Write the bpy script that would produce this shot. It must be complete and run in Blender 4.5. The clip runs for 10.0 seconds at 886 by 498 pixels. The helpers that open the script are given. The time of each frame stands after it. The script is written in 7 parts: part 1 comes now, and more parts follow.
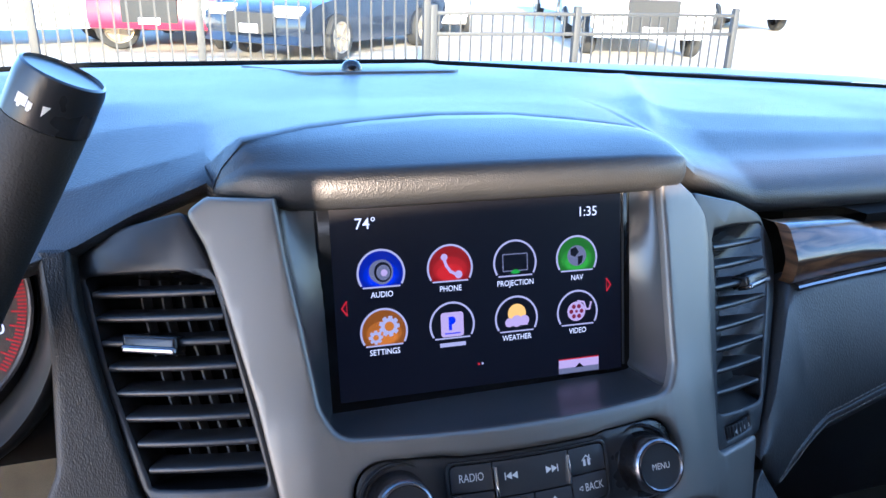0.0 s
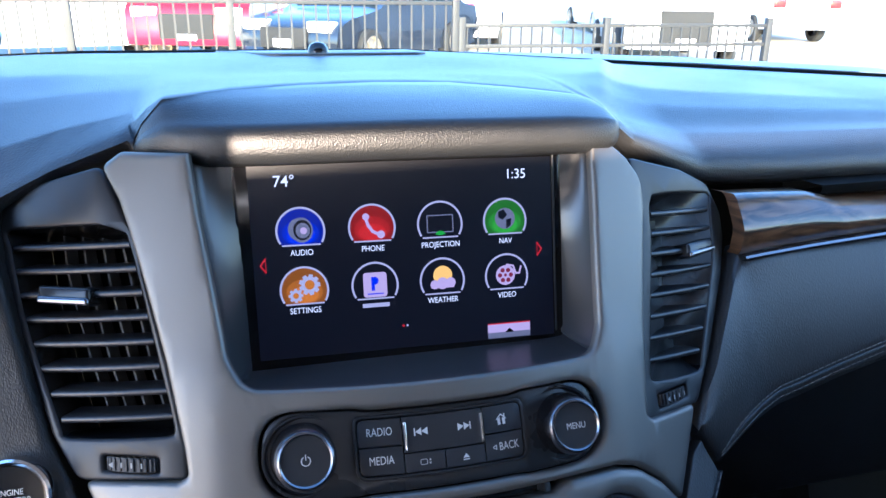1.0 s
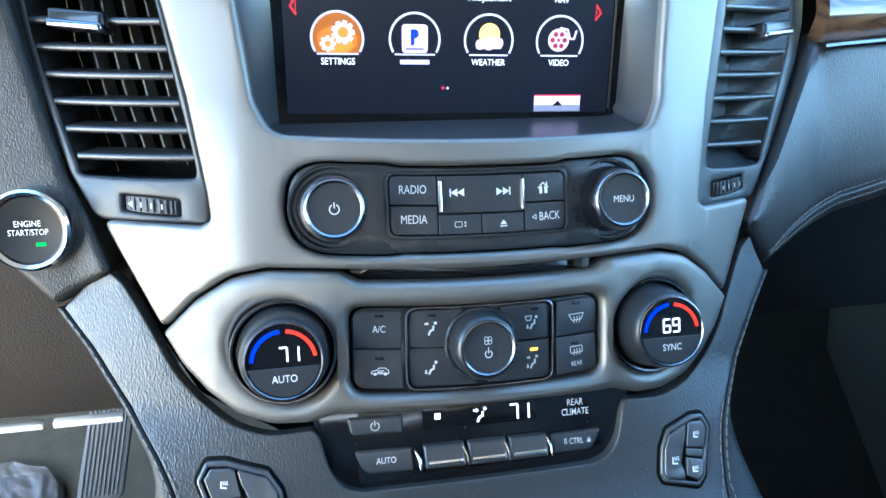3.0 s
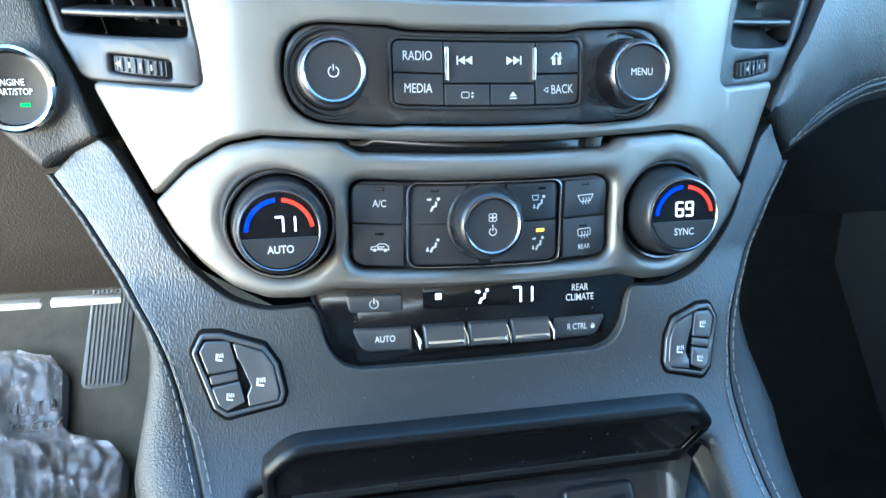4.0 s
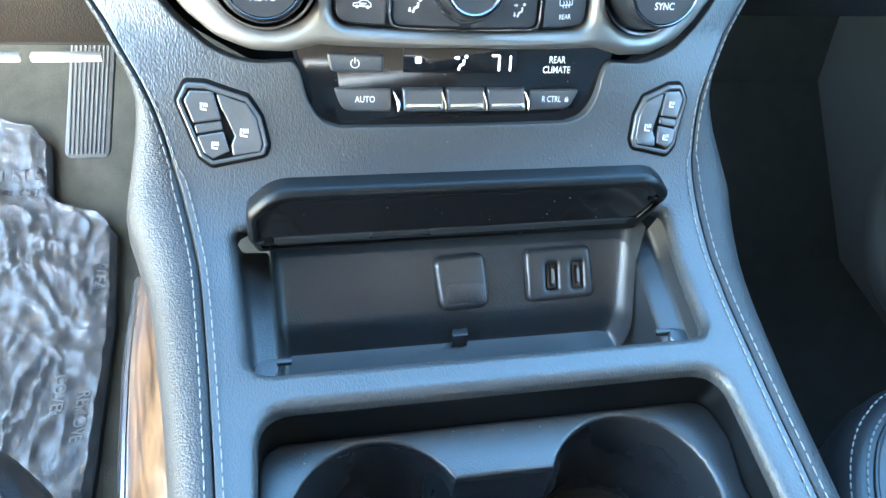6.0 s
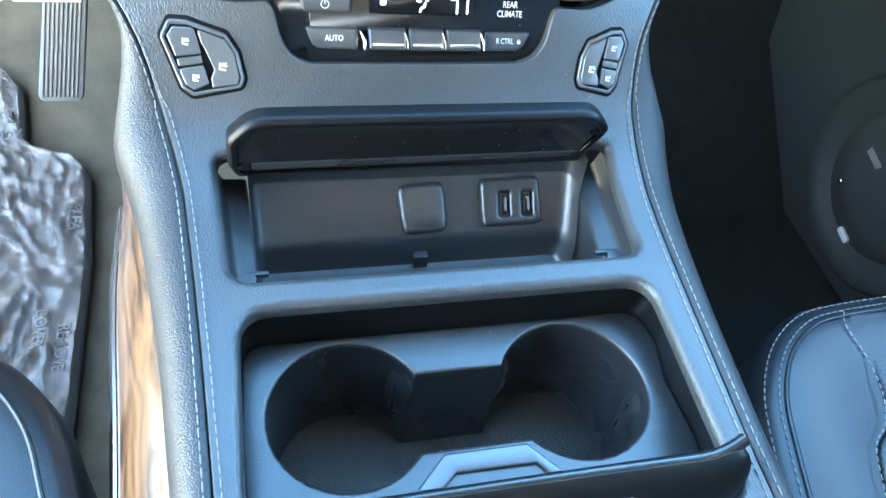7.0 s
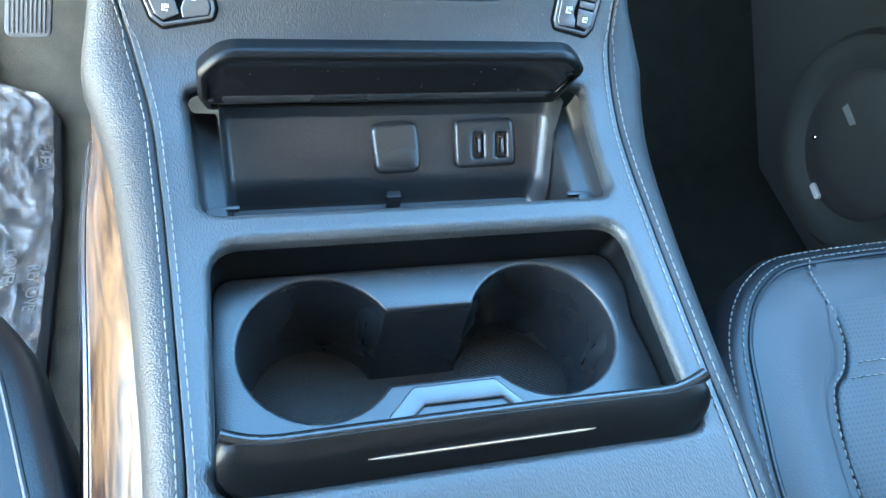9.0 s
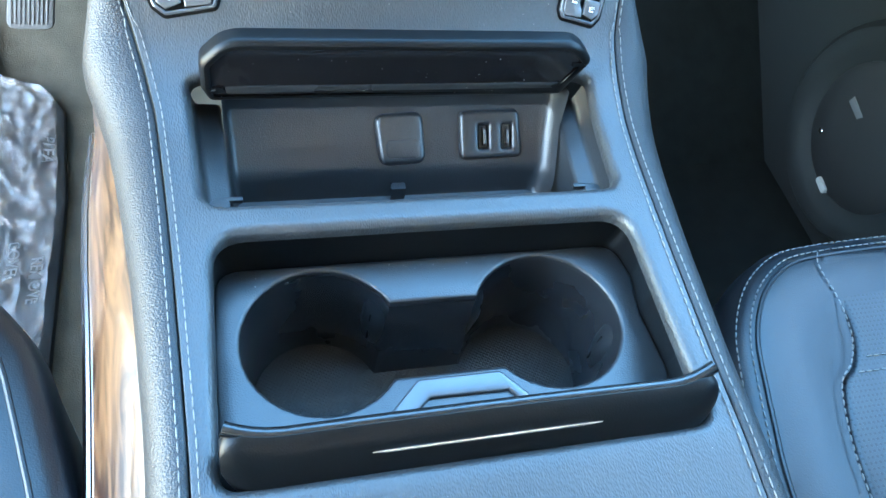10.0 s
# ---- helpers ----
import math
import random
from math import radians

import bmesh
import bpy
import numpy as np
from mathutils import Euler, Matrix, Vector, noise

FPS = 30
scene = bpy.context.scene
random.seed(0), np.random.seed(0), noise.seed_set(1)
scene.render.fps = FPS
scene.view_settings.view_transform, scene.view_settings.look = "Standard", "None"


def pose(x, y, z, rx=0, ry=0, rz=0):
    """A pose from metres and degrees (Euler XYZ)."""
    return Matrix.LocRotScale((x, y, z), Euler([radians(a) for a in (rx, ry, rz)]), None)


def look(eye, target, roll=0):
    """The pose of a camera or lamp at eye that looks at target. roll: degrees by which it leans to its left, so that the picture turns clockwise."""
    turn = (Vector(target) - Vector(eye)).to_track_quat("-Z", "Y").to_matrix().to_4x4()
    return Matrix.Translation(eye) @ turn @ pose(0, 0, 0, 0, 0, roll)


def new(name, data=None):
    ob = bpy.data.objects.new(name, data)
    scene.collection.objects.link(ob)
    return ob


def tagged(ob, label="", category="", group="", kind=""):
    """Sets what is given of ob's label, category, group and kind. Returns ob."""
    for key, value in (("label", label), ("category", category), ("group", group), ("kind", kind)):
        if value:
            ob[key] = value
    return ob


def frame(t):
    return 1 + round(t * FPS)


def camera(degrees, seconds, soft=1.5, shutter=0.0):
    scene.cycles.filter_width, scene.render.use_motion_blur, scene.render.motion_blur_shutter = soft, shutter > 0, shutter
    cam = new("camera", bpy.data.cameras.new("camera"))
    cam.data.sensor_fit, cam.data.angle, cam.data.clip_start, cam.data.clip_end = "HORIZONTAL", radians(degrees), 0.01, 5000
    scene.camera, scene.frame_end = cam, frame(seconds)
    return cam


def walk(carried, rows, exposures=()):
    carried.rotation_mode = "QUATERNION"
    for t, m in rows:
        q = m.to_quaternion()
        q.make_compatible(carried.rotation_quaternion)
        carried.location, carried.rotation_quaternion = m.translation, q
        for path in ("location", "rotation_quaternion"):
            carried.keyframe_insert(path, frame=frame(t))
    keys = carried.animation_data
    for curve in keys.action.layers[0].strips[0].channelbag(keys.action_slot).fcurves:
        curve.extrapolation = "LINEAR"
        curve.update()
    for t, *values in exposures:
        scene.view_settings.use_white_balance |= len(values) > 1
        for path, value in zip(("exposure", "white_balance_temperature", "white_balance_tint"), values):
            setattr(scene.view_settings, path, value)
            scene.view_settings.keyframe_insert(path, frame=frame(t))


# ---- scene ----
cam = camera(61.4, 10.0)
EXPOSURES = [(0, 3.7, 4850, 23), (1.0, 3.62, 4800, 21), (1.5, 3.95, 4800, 16), (2.5, 4.88, 4800, 9), (4, 5.53, 4950, 3), (6, 6.28, 5200, 3), (10, 6.30, 5150, 2)]
PATH = [
    (0, (-0.147, 0.0, 1.384), (0.44, 1.834, 0.844), -0.1),
    (0.5, (-0.102, -0.022, 1.372), (0.456, 1.834, 0.875), -0.5),
    (1, (-0.087, -0.026, 1.353), (0.415, 1.843, 0.851), -0.6),
    (1.5, (-0.083, -0.022, 1.329), (0.369, 1.845, 0.774), -0.8),
    (2, (-0.083, -0.019, 1.313), (0.33, 1.824, 0.655), -0.2),
    (2.5, (-0.086, -0.019, 1.303), (0.317, 1.793, 0.557), 1.2),
    (2.7, (-0.091, -0.014, 1.303), (0.326, 1.767, 0.495), 2.0),
    (3.8, (-0.087, -0.007, 1.278), (0.292, 1.662, 0.242), 3.3),
    (4, (-0.087, -0.007, 1.274), (0.292, 1.635, 0.197), 3.7),
    (4.5, (-0.088, -0.009, 1.268), (0.293, 1.551, 0.075), 4.9),
    (5, (-0.087, -0.011, 1.261), (0.289, 1.458, -0.044), 6.1),
    (5.5, (-0.089, -0.021, 1.263), (0.294, 1.368, -0.125), 7.6),
    (6, (-0.089, -0.036, 1.265), (0.31, 1.281, -0.186), 9.1),
    (6.2, (-0.089, -0.044, 1.267), (0.317, 1.248, -0.204), 9.7),
    (7.5, (-0.099, -0.092, 1.288), (0.419, 1.105, -0.228), 14.3),
    (8, (-0.098, -0.094, 1.285), (0.426, 1.076, -0.25), 15.5),
    (8.5, (-0.095, -0.092, 1.28), (0.43, 1.05, -0.276), 16.2),
    (9, (-0.093, -0.088, 1.278), (0.432, 1.034, -0.291), 16.4),
    (9.5, (-0.094, -0.087, 1.277), (0.426, 1.027, -0.3), 16.3),
    (10, (-0.093, -0.087, 1.274), (0.423, 1.026, -0.305), 16.3),
]
walk(cam, [(t, look(eye, target, roll)) for t, eye, target, roll in PATH], EXPOSURES)

# ---- light ----
world = bpy.data.worlds.new("sky")
scene.world = world
world.use_nodes = True
wn = world.node_tree.nodes
sky = wn.new("ShaderNodeTexSky")
sky.sky_type = "NISHITA"
sky.sun_disc = False
SUN_EL, SUN_AZ = 8.0, 195.0   # degrees; azimuth clockwise from +y, from where the sun shines
sky.sun_elevation, sky.sun_rotation = radians(SUN_EL), radians(SUN_AZ)
world.node_tree.links.new(sky.outputs[0], wn["Background"].inputs[0])
wn["Background"].inputs[1].default_value = 0.13
sun = new("sun", bpy.data.lights.new("sun", "SUN"))
sun.data.energy, sun.data.angle, sun.data.color = 2.5, radians(0.5), (1.0, 0.70, 0.36)
_s = Vector((math.sin(radians(SUN_AZ)) * math.cos(radians(SUN_EL)), math.cos(radians(SUN_AZ)) * math.cos(radians(SUN_EL)), math.sin(radians(SUN_EL))))
sun.matrix_world = look(_s * 30, (0, 0, 0))
# daylight from the sunlit ground through the open driver's doorway
door_light = new("doorway_light", bpy.data.lights.new("doorway_light", "AREA"))
door_light.data.shape, door_light.data.size, door_light.data.size_y = "RECTANGLE", 0.85, 0.52
door_light.data.energy, door_light.data.color = 0.38, (1.0, 0.72, 0.46)
door_light.matrix_world = look((-0.86, -0.02, 1.08), (0.0, 0.30, 1.02))


# ---- materials ----
def material(name, base, rough=0.5, metal=0.0, bump=0.0, grain=900.0, vary=0.12, blotch=9.0, coat=0.0, spec=0.5, rough_vary=0.1, kind="noise", emit=None, long=1.0):
    """A procedural surface: base colour varied at two scales, grain bump and uneven roughness."""
    m = bpy.data.materials.new(name)
    m.use_nodes = True
    n, l = m.node_tree.nodes, m.node_tree.links
    b = n["Principled BSDF"]
    co = n.new("ShaderNodeTexCoord")
    big = n.new("ShaderNodeTexNoise")
    big.inputs["Scale"].default_value, big.inputs["Detail"].default_value = blotch, 5.0
    l.new(co.outputs["Object"], big.inputs["Vector"])
    small = n.new("ShaderNodeTexVoronoi" if kind == "voronoi" else "ShaderNodeTexNoise")
    small.inputs["Scale"].default_value = grain
    creased = n.new("ShaderNodeMapping")
    creased.inputs["Scale"].default_value = (1.0, 1.0 / long, 1.0 / long)
    l.new(co.outputs["Object"], creased.inputs["Vector"])
    l.new(creased.outputs[0], small.inputs["Vector"])
    if kind == "voronoi":
        small.feature = "SMOOTH_F1"
    h = small.outputs["Distance"] if kind == "voronoi" else small.outputs[0]
    add = n.new("ShaderNodeMath")
    add.operation = "MULTIPLY_ADD"
    l.new(h, add.inputs[0])
    add.inputs[1].default_value = 0.5
    l.new(big.outputs[0], add.inputs[2])
    ramp = n.new("ShaderNodeMapRange")
    ramp.inputs["From Min"].default_value, ramp.inputs["From Max"].default_value = 0.35, 1.1
    ramp.inputs["To Min"].default_value, ramp.inputs["To Max"].default_value = 1 - vary, 1 + vary
    l.new(add.outputs[0], ramp.inputs[0])
    mix = n.new("ShaderNodeVectorMath")
    mix.operation = "SCALE"
    mix.inputs[0].default_value = base[:3]
    l.new(ramp.outputs[0], mix.inputs["Scale"])
    l.new(mix.outputs[0], b.inputs["Base Color"])
    rr = n.new("ShaderNodeMapRange")
    rr.inputs["To Min"].default_value, rr.inputs["To Max"].default_value = max(0.02, rough - rough_vary), min(1, rough + rough_vary)
    l.new(big.outputs[0], rr.inputs[0])
    l.new(rr.outputs[0], b.inputs["Roughness"])
    b.inputs["Metallic"].default_value = metal
    b.inputs["Specular IOR Level"].default_value = spec
    b.inputs["Coat Weight"].default_value = coat
    b.inputs["Coat Roughness"].default_value = 0.06
    if bump:
        bp = n.new("ShaderNodeBump")
        bp.inputs["Strength"].default_value, bp.inputs["Distance"].default_value = bump, 0.0006
        l.new(h, bp.inputs["Height"])
        l.new(bp.outputs[0], b.inputs["Normal"])
    if emit:
        b.inputs["Emission Color"].default_value = (*emit[:3], 1)
        b.inputs["Emission Strength"].default_value = emit[3]
    return m


LEATHER = material("charcoal grained leather", (0.0325, 0.0342, 0.0360), 0.42, bump=0.40, grain=1350, vary=0.25, kind="voronoi", spec=0.65, long=2.2)
# cheek and knee leathers carry the driver's side warm light in their base colours
LEATHER_CHEEK = material("charcoal cheek leather, warm light in its colour", (0.0205, 0.0192, 0.0178), 0.48, bump=0.45, grain=1600, vary=0.22, kind="voronoi", spec=0.45, long=2.0)
LEATHER_KNEE = material("knee panel skin, warm light in its colour", (0.034, 0.029, 0.0245), 0.50, bump=0.50, grain=1300, vary=0.2, kind="voronoi", spec=0.5, long=1.6)
LEATHER_RAIL = material("grained rail leather", (0.0200, 0.0208, 0.0218), 0.52, bump=0.60, grain=1150, vary=0.2, kind="voronoi", spec=0.45)
KEY_SOFT = material("soft-touch grey-black key", (0.042, 0.044, 0.049), 0.30, bump=0.05, grain=2400, vary=0.08, spec=0.7)
LEATHER_HOOD = material("coarse-grained hood leather", (0.0190, 0.0206, 0.0224), 0.40, bump=0.34, grain=1300, vary=0.2, kind="voronoi", spec=0.85)
LEATHER_TOP = material("charcoal soft dash skin", (0.026, 0.027, 0.029), 0.42, bump=0.55, grain=1250, vary=0.15, kind="voronoi", spec=0.85)
SEAT = material("black perforated seat leather", (0.0115, 0.013, 0.0155), 0.37, bump=0.16, grain=1200, vary=0.15, kind="voronoi", spec=0.5)
PLASTIC = material("black moulded plastic", (0.0150, 0.0165, 0.0185), 0.34, bump=0.35, grain=1300, vary=0.15, spec=0.7)
PLASTIC_FINE = material("satin black plastic", (0.0170, 0.0182, 0.0205), 0.28, bump=0.05, grain=2200, vary=0.1)
SURROUND = material("satin charcoal surround", (0.036, 0.037, 0.041), 0.30, bump=0.04, grain=2200, vary=0.08, spec=0.9)
KEY = material("matt black key plastic", (0.0235, 0.0248, 0.0280), 0.42, bump=0.05, grain=2400, vary=0.1)
KEY_GLOSS = material("shiny grey-black key", (0.060, 0.062, 0.066), 0.24, bump=0.0, vary=0.1, rough_vary=0.04, spec=0.8)
# near-black: shade of gaps and recesses put into the colour; also the seal
GAP_BLACK = material("near-black for seals and shaded gaps", (0.003, 0.003, 0.003), 0.8, spec=0.1)
KEY_DARK = material("smooth black button", (0.0075, 0.0080, 0.0088), 0.22, vary=0.05, rough_vary=0.04)
GLOSS = material("gloss black panel", (0.006, 0.006, 0.007), 0.12, vary=0.05, rough_vary=0.04)
SILVER = material("satin silver paint", (0.208, 0.197, 0.180), 0.46, metal=0.75, bump=0.05, grain=2600, vary=0.05, blotch=4, rough_vary=0.05)
CHROME = material("chrome", (0.82, 0.82, 0.83), 0.10, metal=1.0, vary=0.03, rough_vary=0.05)
DARK_CHROME = material("smoked chrome", (0.22, 0.22, 0.24), 0.24, metal=1.0, vary=0.06)
DOOR_LINING = material("matt black door lining", (0.0125, 0.0140, 0.0140), 0.62, bump=0.35, grain=700, vary=0.2, spec=0.3)
# copy of the carpet with the passenger footwell's shade put into its colour
SHADED_CARPET = material("pile carpet with shade in its colour", (0.0125, 0.0145, 0.0140), 0.95, bump=1.0, grain=900, vary=0.4, blotch=30, spec=0.1)
RUBBER = material("black rubber", (0.011, 0.011, 0.011), 0.66, bump=0.5, grain=900, vary=0.15)
# same carpet, its colour raised for the daylight on the driver's side
CARPET = material("olive-brown carpet, lit side", (0.078, 0.071, 0.053), 0.95, bump=1.0, grain=900, vary=0.4, blotch=30, spec=0.1)
THREAD = material("pale grey thread", (0.17, 0.165, 0.155), 0.7, bump=0.4, grain=3000)
PRINT_DIM = material("worn pale print", (0.34, 0.34, 0.33), 0.6, vary=0.08)
PRINT = material("white printed legend", (0.72, 0.72, 0.70), 0.6, vary=0.03)
ROOF = material("pale grey headliner cloth", (0.38, 0.367, 0.343), 0.95, bump=0.5, grain=1200)
PAINT_WHITE = material("white car paint", (0.78, 0.78, 0.77), 0.25, coat=0.6, vary=0.03, bump=0.0)
PEDAL = material("grey pedal rubber", (0.10, 0.10, 0.10), 0.6, bump=0.3, grain=900)
GROUND = material("sun-bleached concrete", (0.44, 0.39, 0.32), 0.9, bump=0.6, grain=60, vary=0.18, blotch=0.6)


SATIN = material("satin blue-black trim", (0.0190, 0.0202, 0.0230), 0.42, bump=0.08, grain=2000, vary=0.1, spec=0.55)
SLAT = material("satin black slat plastic", (0.022, 0.023, 0.026), 0.36, bump=0.05, grain=2200, vary=0.1, spec=0.65)
# lighter, shinier leather for the highlight along the cup cover's top edge
LIP_EDGE = material("shiny dark leather edge", (0.008, 0.009, 0.010), 0.24, bump=0.10, grain=1300, vary=0.1, kind="voronoi", spec=0.6)
# leather made near-black: shade of the lip's rear face and the cup collar
LIP = material("smooth leather darkened for shade", (0.0040, 0.0045, 0.0050), 0.36, bump=0.10, grain=1300, vary=0.1, kind="voronoi", spec=0.22)


def wood_material():
    m = bpy.data.materials.new("lacquered walnut burl")
    m.use_nodes = True
    n, l = m.node_tree.nodes, m.node_tree.links
    b = n["Principled BSDF"]
    co = n.new("ShaderNodeTexCoord")
    mp = n.new("ShaderNodeMapping")
    mp.inputs["Scale"].default_value = (9, 7, 40)
    l.new(co.outputs["Object"], mp.inputs[0])
    wv = n.new("ShaderNodeTexNoise")
    wv.inputs["Scale"].default_value, wv.inputs["Distortion"].default_value, wv.inputs["Detail"].default_value = 2.2, 1.7, 9.0
    l.new(mp.outputs[0], wv.inputs[0])
    cr = n.new("ShaderNodeValToRGB")
    cr.color_ramp.elements[0].position, cr.color_ramp.elements[1].position = 0.36, 0.66
    cr.color_ramp.elements[0].color, cr.color_ramp.elements[1].color = (0.022, 0.010, 0.006, 1), (0.185, 0.104, 0.050, 1)
    l.new(wv.outputs[0], cr.inputs[0])
    l.new(cr.outputs[0], b.inputs["Base Color"])
    b.inputs["Roughness"].default_value = 0.3
    b.inputs["Coat Weight"].default_value, b.inputs["Coat Roughness"].default_value = 1.0, 0.03
    return m


WOOD = wood_material()


def mesh_rubber():
    """Rubber with a fine diagonal lattice pressed into it."""
    m = RUBBER.copy()
    m.name = "lattice-pressed rubber"
    n, l = m.node_tree.nodes, m.node_tree.links
    b = n["Principled BSDF"]
    co = n.new("ShaderNodeTexCoord")
    mp = n.new("ShaderNodeMapping")
    mp.inputs["Rotation"].default_value = (0, 0, 0.6)
    l.new(co.outputs["Object"], mp.inputs[0])
    vo = n.new("ShaderNodeTexVoronoi")
    vo.voronoi_dimensions = "2D"
    vo.distance = "CHEBYCHEV"
    vo.inputs["Scale"].default_value, vo.inputs["Randomness"].default_value = 520.0, 0.0
    l.new(mp.outputs[0], vo.inputs["Vector"])
    bp = n.new("ShaderNodeBump")
    bp.inputs["Strength"].default_value, bp.inputs["Distance"].default_value = 0.9, 0.0006
    l.new(vo.outputs["Distance"], bp.inputs["Height"])
    l.new(b.inputs["Normal"].links[0].from_socket, bp.inputs["Normal"])
    l.new(bp.outputs[0], b.inputs["Normal"])
    b.inputs["Roughness"].links[0].to_socket.node.inputs["Specular IOR Level"].default_value = 0.7
    return m


MESH_RUBBER = mesh_rubber()


def glow(name, colour, strength):
    """A lit display element."""
    m = bpy.data.materials.new(name)
    m.use_nodes = True
    b = m.node_tree.nodes["Principled BSDF"]
    b.inputs["Base Color"].default_value = (*[0.08 * c for c in colour], 1)
    b.inputs["Roughness"].default_value = 0.3
    b.inputs["Emission Color"].default_value = (*colour, 1)
    b.inputs["Emission Strength"].default_value = strength * 0.62
    return m


def glass_material(name, tint):
    """Thin clear sheet: mostly straight through, a little gloss."""
    m = bpy.data.materials.new(name)
    m.use_nodes = True
    n, l = m.node_tree.nodes, m.node_tree.links
    n.remove(n["Principled BSDF"])
    t, g, x = n.new("ShaderNodeBsdfTransparent"), n.new("ShaderNodeBsdfGlossy"), n.new("ShaderNodeMixShader")
    t.inputs[0].default_value = tint
    g.inputs["Roughness"].default_value = 0.02
    x.inputs[0].default_value = 0.05
    l.new(t.outputs[0], x.inputs[1])
    l.new(g.outputs[0], x.inputs[2])
    l.new(x.outputs[0], n["Material Output"].inputs[0])
    return m


GLASS = glass_material("clear thin glass", (0.82, 0.965, 1.0, 1))
TINTED = glass_material("tinted side glass", (0.80, 0.87, 0.88, 1))


# ---- builders ----
def empty(name, at=(0, 0, 0), label="", category="", group="", kind=""):
    ob = new(name)
    ob.location = at
    ob.empty_display_size = 0.02
    bpy.context.view_layer.update()
    return tagged(ob, label, category, group, kind)


def part(name, bm, mat, parent=None, label="", smooth=True, auto=35):
    """Links a bmesh, built in world metres, as ONE mesh object, under a thing or part if given."""
    bmesh.ops.recalc_face_normals(bm, faces=bm.faces)
    for e in bm.edges:
        if len(e.link_faces) == 2 and e.calc_face_angle(0) > radians(auto):
            e.smooth = False
    for f in bm.faces:
        f.smooth = smooth
    me = bpy.data.meshes.new(name)
    bm.to_mesh(me)
    bm.free()
    me.materials.append(mat)
    ob = new(name, me)
    if parent:
        ob.parent = parent
        root = Matrix.Translation(parent.location) if parent.data is None else Matrix.Identity(4)
        ob.matrix_parent_inverse = root.inverted()
    return tagged(ob, label)


def setting(name, bm, mat, label, category, auto=35):
    return tagged(part(name, bm, mat, None, "", True, auto), label, category, kind="structure")


ALPHA = 0.41
CV = 1 / math.sqrt(1 + ALPHA * ALPHA)
BOW = 1.2
TILT = 0.016


def stack(u, v, w=0.0):
    """A point of the centre stack's bowed, leaning face: u across, v up along it, w out towards the cabin."""
    off = 0.0035 * max(0.0, 1 - (u / 0.17) ** 2) * max(0.35, min(1.0, (v + 0.105) / 0.06))
    p = Vector((u + off, 0.3185 + ALPHA * CV * v + BOW * u * u, 1.17 + CV * v - TILT * u))
    return p + w * Vector((2 * BOW * u, -1, ALPHA)).normalized()


def stack_frame(u, v, w=0.0):
    """The matrix of the stack's face at u, v: x across, y up, z outwards."""
    z = Vector((2 * BOW * u, -1, ALPHA)).normalized()
    x = Vector((1, 2 * BOW * u, 0)).normalized()
    y = z.cross(x)
    m = Matrix((x, y, z)).transposed().to_4x4()
    m.translation = stack(u, v, w)
    return m


def knob_frame(u, v, w=0.0):
    """As stack_frame, but facing straight back into the cabin."""
    z = Vector((0, -1, ALPHA)).normalized()
    x = Vector((1, 0, 0))
    m = Matrix((x, z.cross(x), z)).transposed().to_4x4()
    m.translation = stack(u, v) + z * w
    return m


def plane_map(m):
    return lambda u, v, w=0.0: m @ Vector((u, v, w))


def rounded(points, radius, n=5):
    """A closed outline with its corners rounded. radius: one, or one a corner."""
    out, k = [], len(points)
    for i in range(k):
        r = radius[i] if isinstance(radius, (list, tuple)) else radius
        p, a, b = Vector(points[i]), Vector(points[i - 1]), Vector(points[(i + 1) % k])
        da, db = (a - p), (b - p)
        la, lb = da.length, db.length
        da, db = da / la, db / lb
        ang = math.acos(max(-1, min(1, da.dot(db))))
        if r <= 0 or ang > 3.0:
            out.append(tuple(p))
            continue
        d = min(r / math.tan(ang / 2), 0.48 * la, 0.48 * lb)
        s, e = p + da * d, p + db * d
        for j in range(n + 1):
            t = j / n
            out.append(tuple((1 - t) ** 2 * s + 2 * t * (1 - t) * p + t * t * e))
    return out


def circle(u, v, r, n=40, squash=1.0):
    return [(u + r * math.cos(2 * math.pi * i / n), v + squash * r * math.sin(2 * math.pi * i / n)) for i in range(n)]


def box_outline(u0, v0, u1, v1, r=0.002, n=4):
    return rounded([(u0, v0), (u1, v0), (u1, v1), (u0, v1)], r, n)


def area2(pts):
    return sum(pts[i - 1][0] * pts[i][1] - pts[i][0] * pts[i - 1][1] for i in range(len(pts)))


def inset(pts, d):
    """An outline moved inwards by d (outwards where negative)."""
    if area2(pts) < 0:
        pts = pts[::-1]
    out, k = [], len(pts)
    for i in range(k):
        p, a, b = Vector(pts[i]), Vector(pts[i - 1]), Vector(pts[(i + 1) % k])
        e1, e2 = (p - a), (b - p)
        if e1.length < 1e-9 or e2.length < 1e-9:
            out.append(tuple(p))
            continue
        n1, n2 = Vector((-e1.y, e1.x)).normalized(), Vector((-e2.y, e2.x)).normalized()
        m = n1 + n2
        m = m / max(0.35, m.length_squared / 2)
        out.append(tuple(p + m * d))
    return out


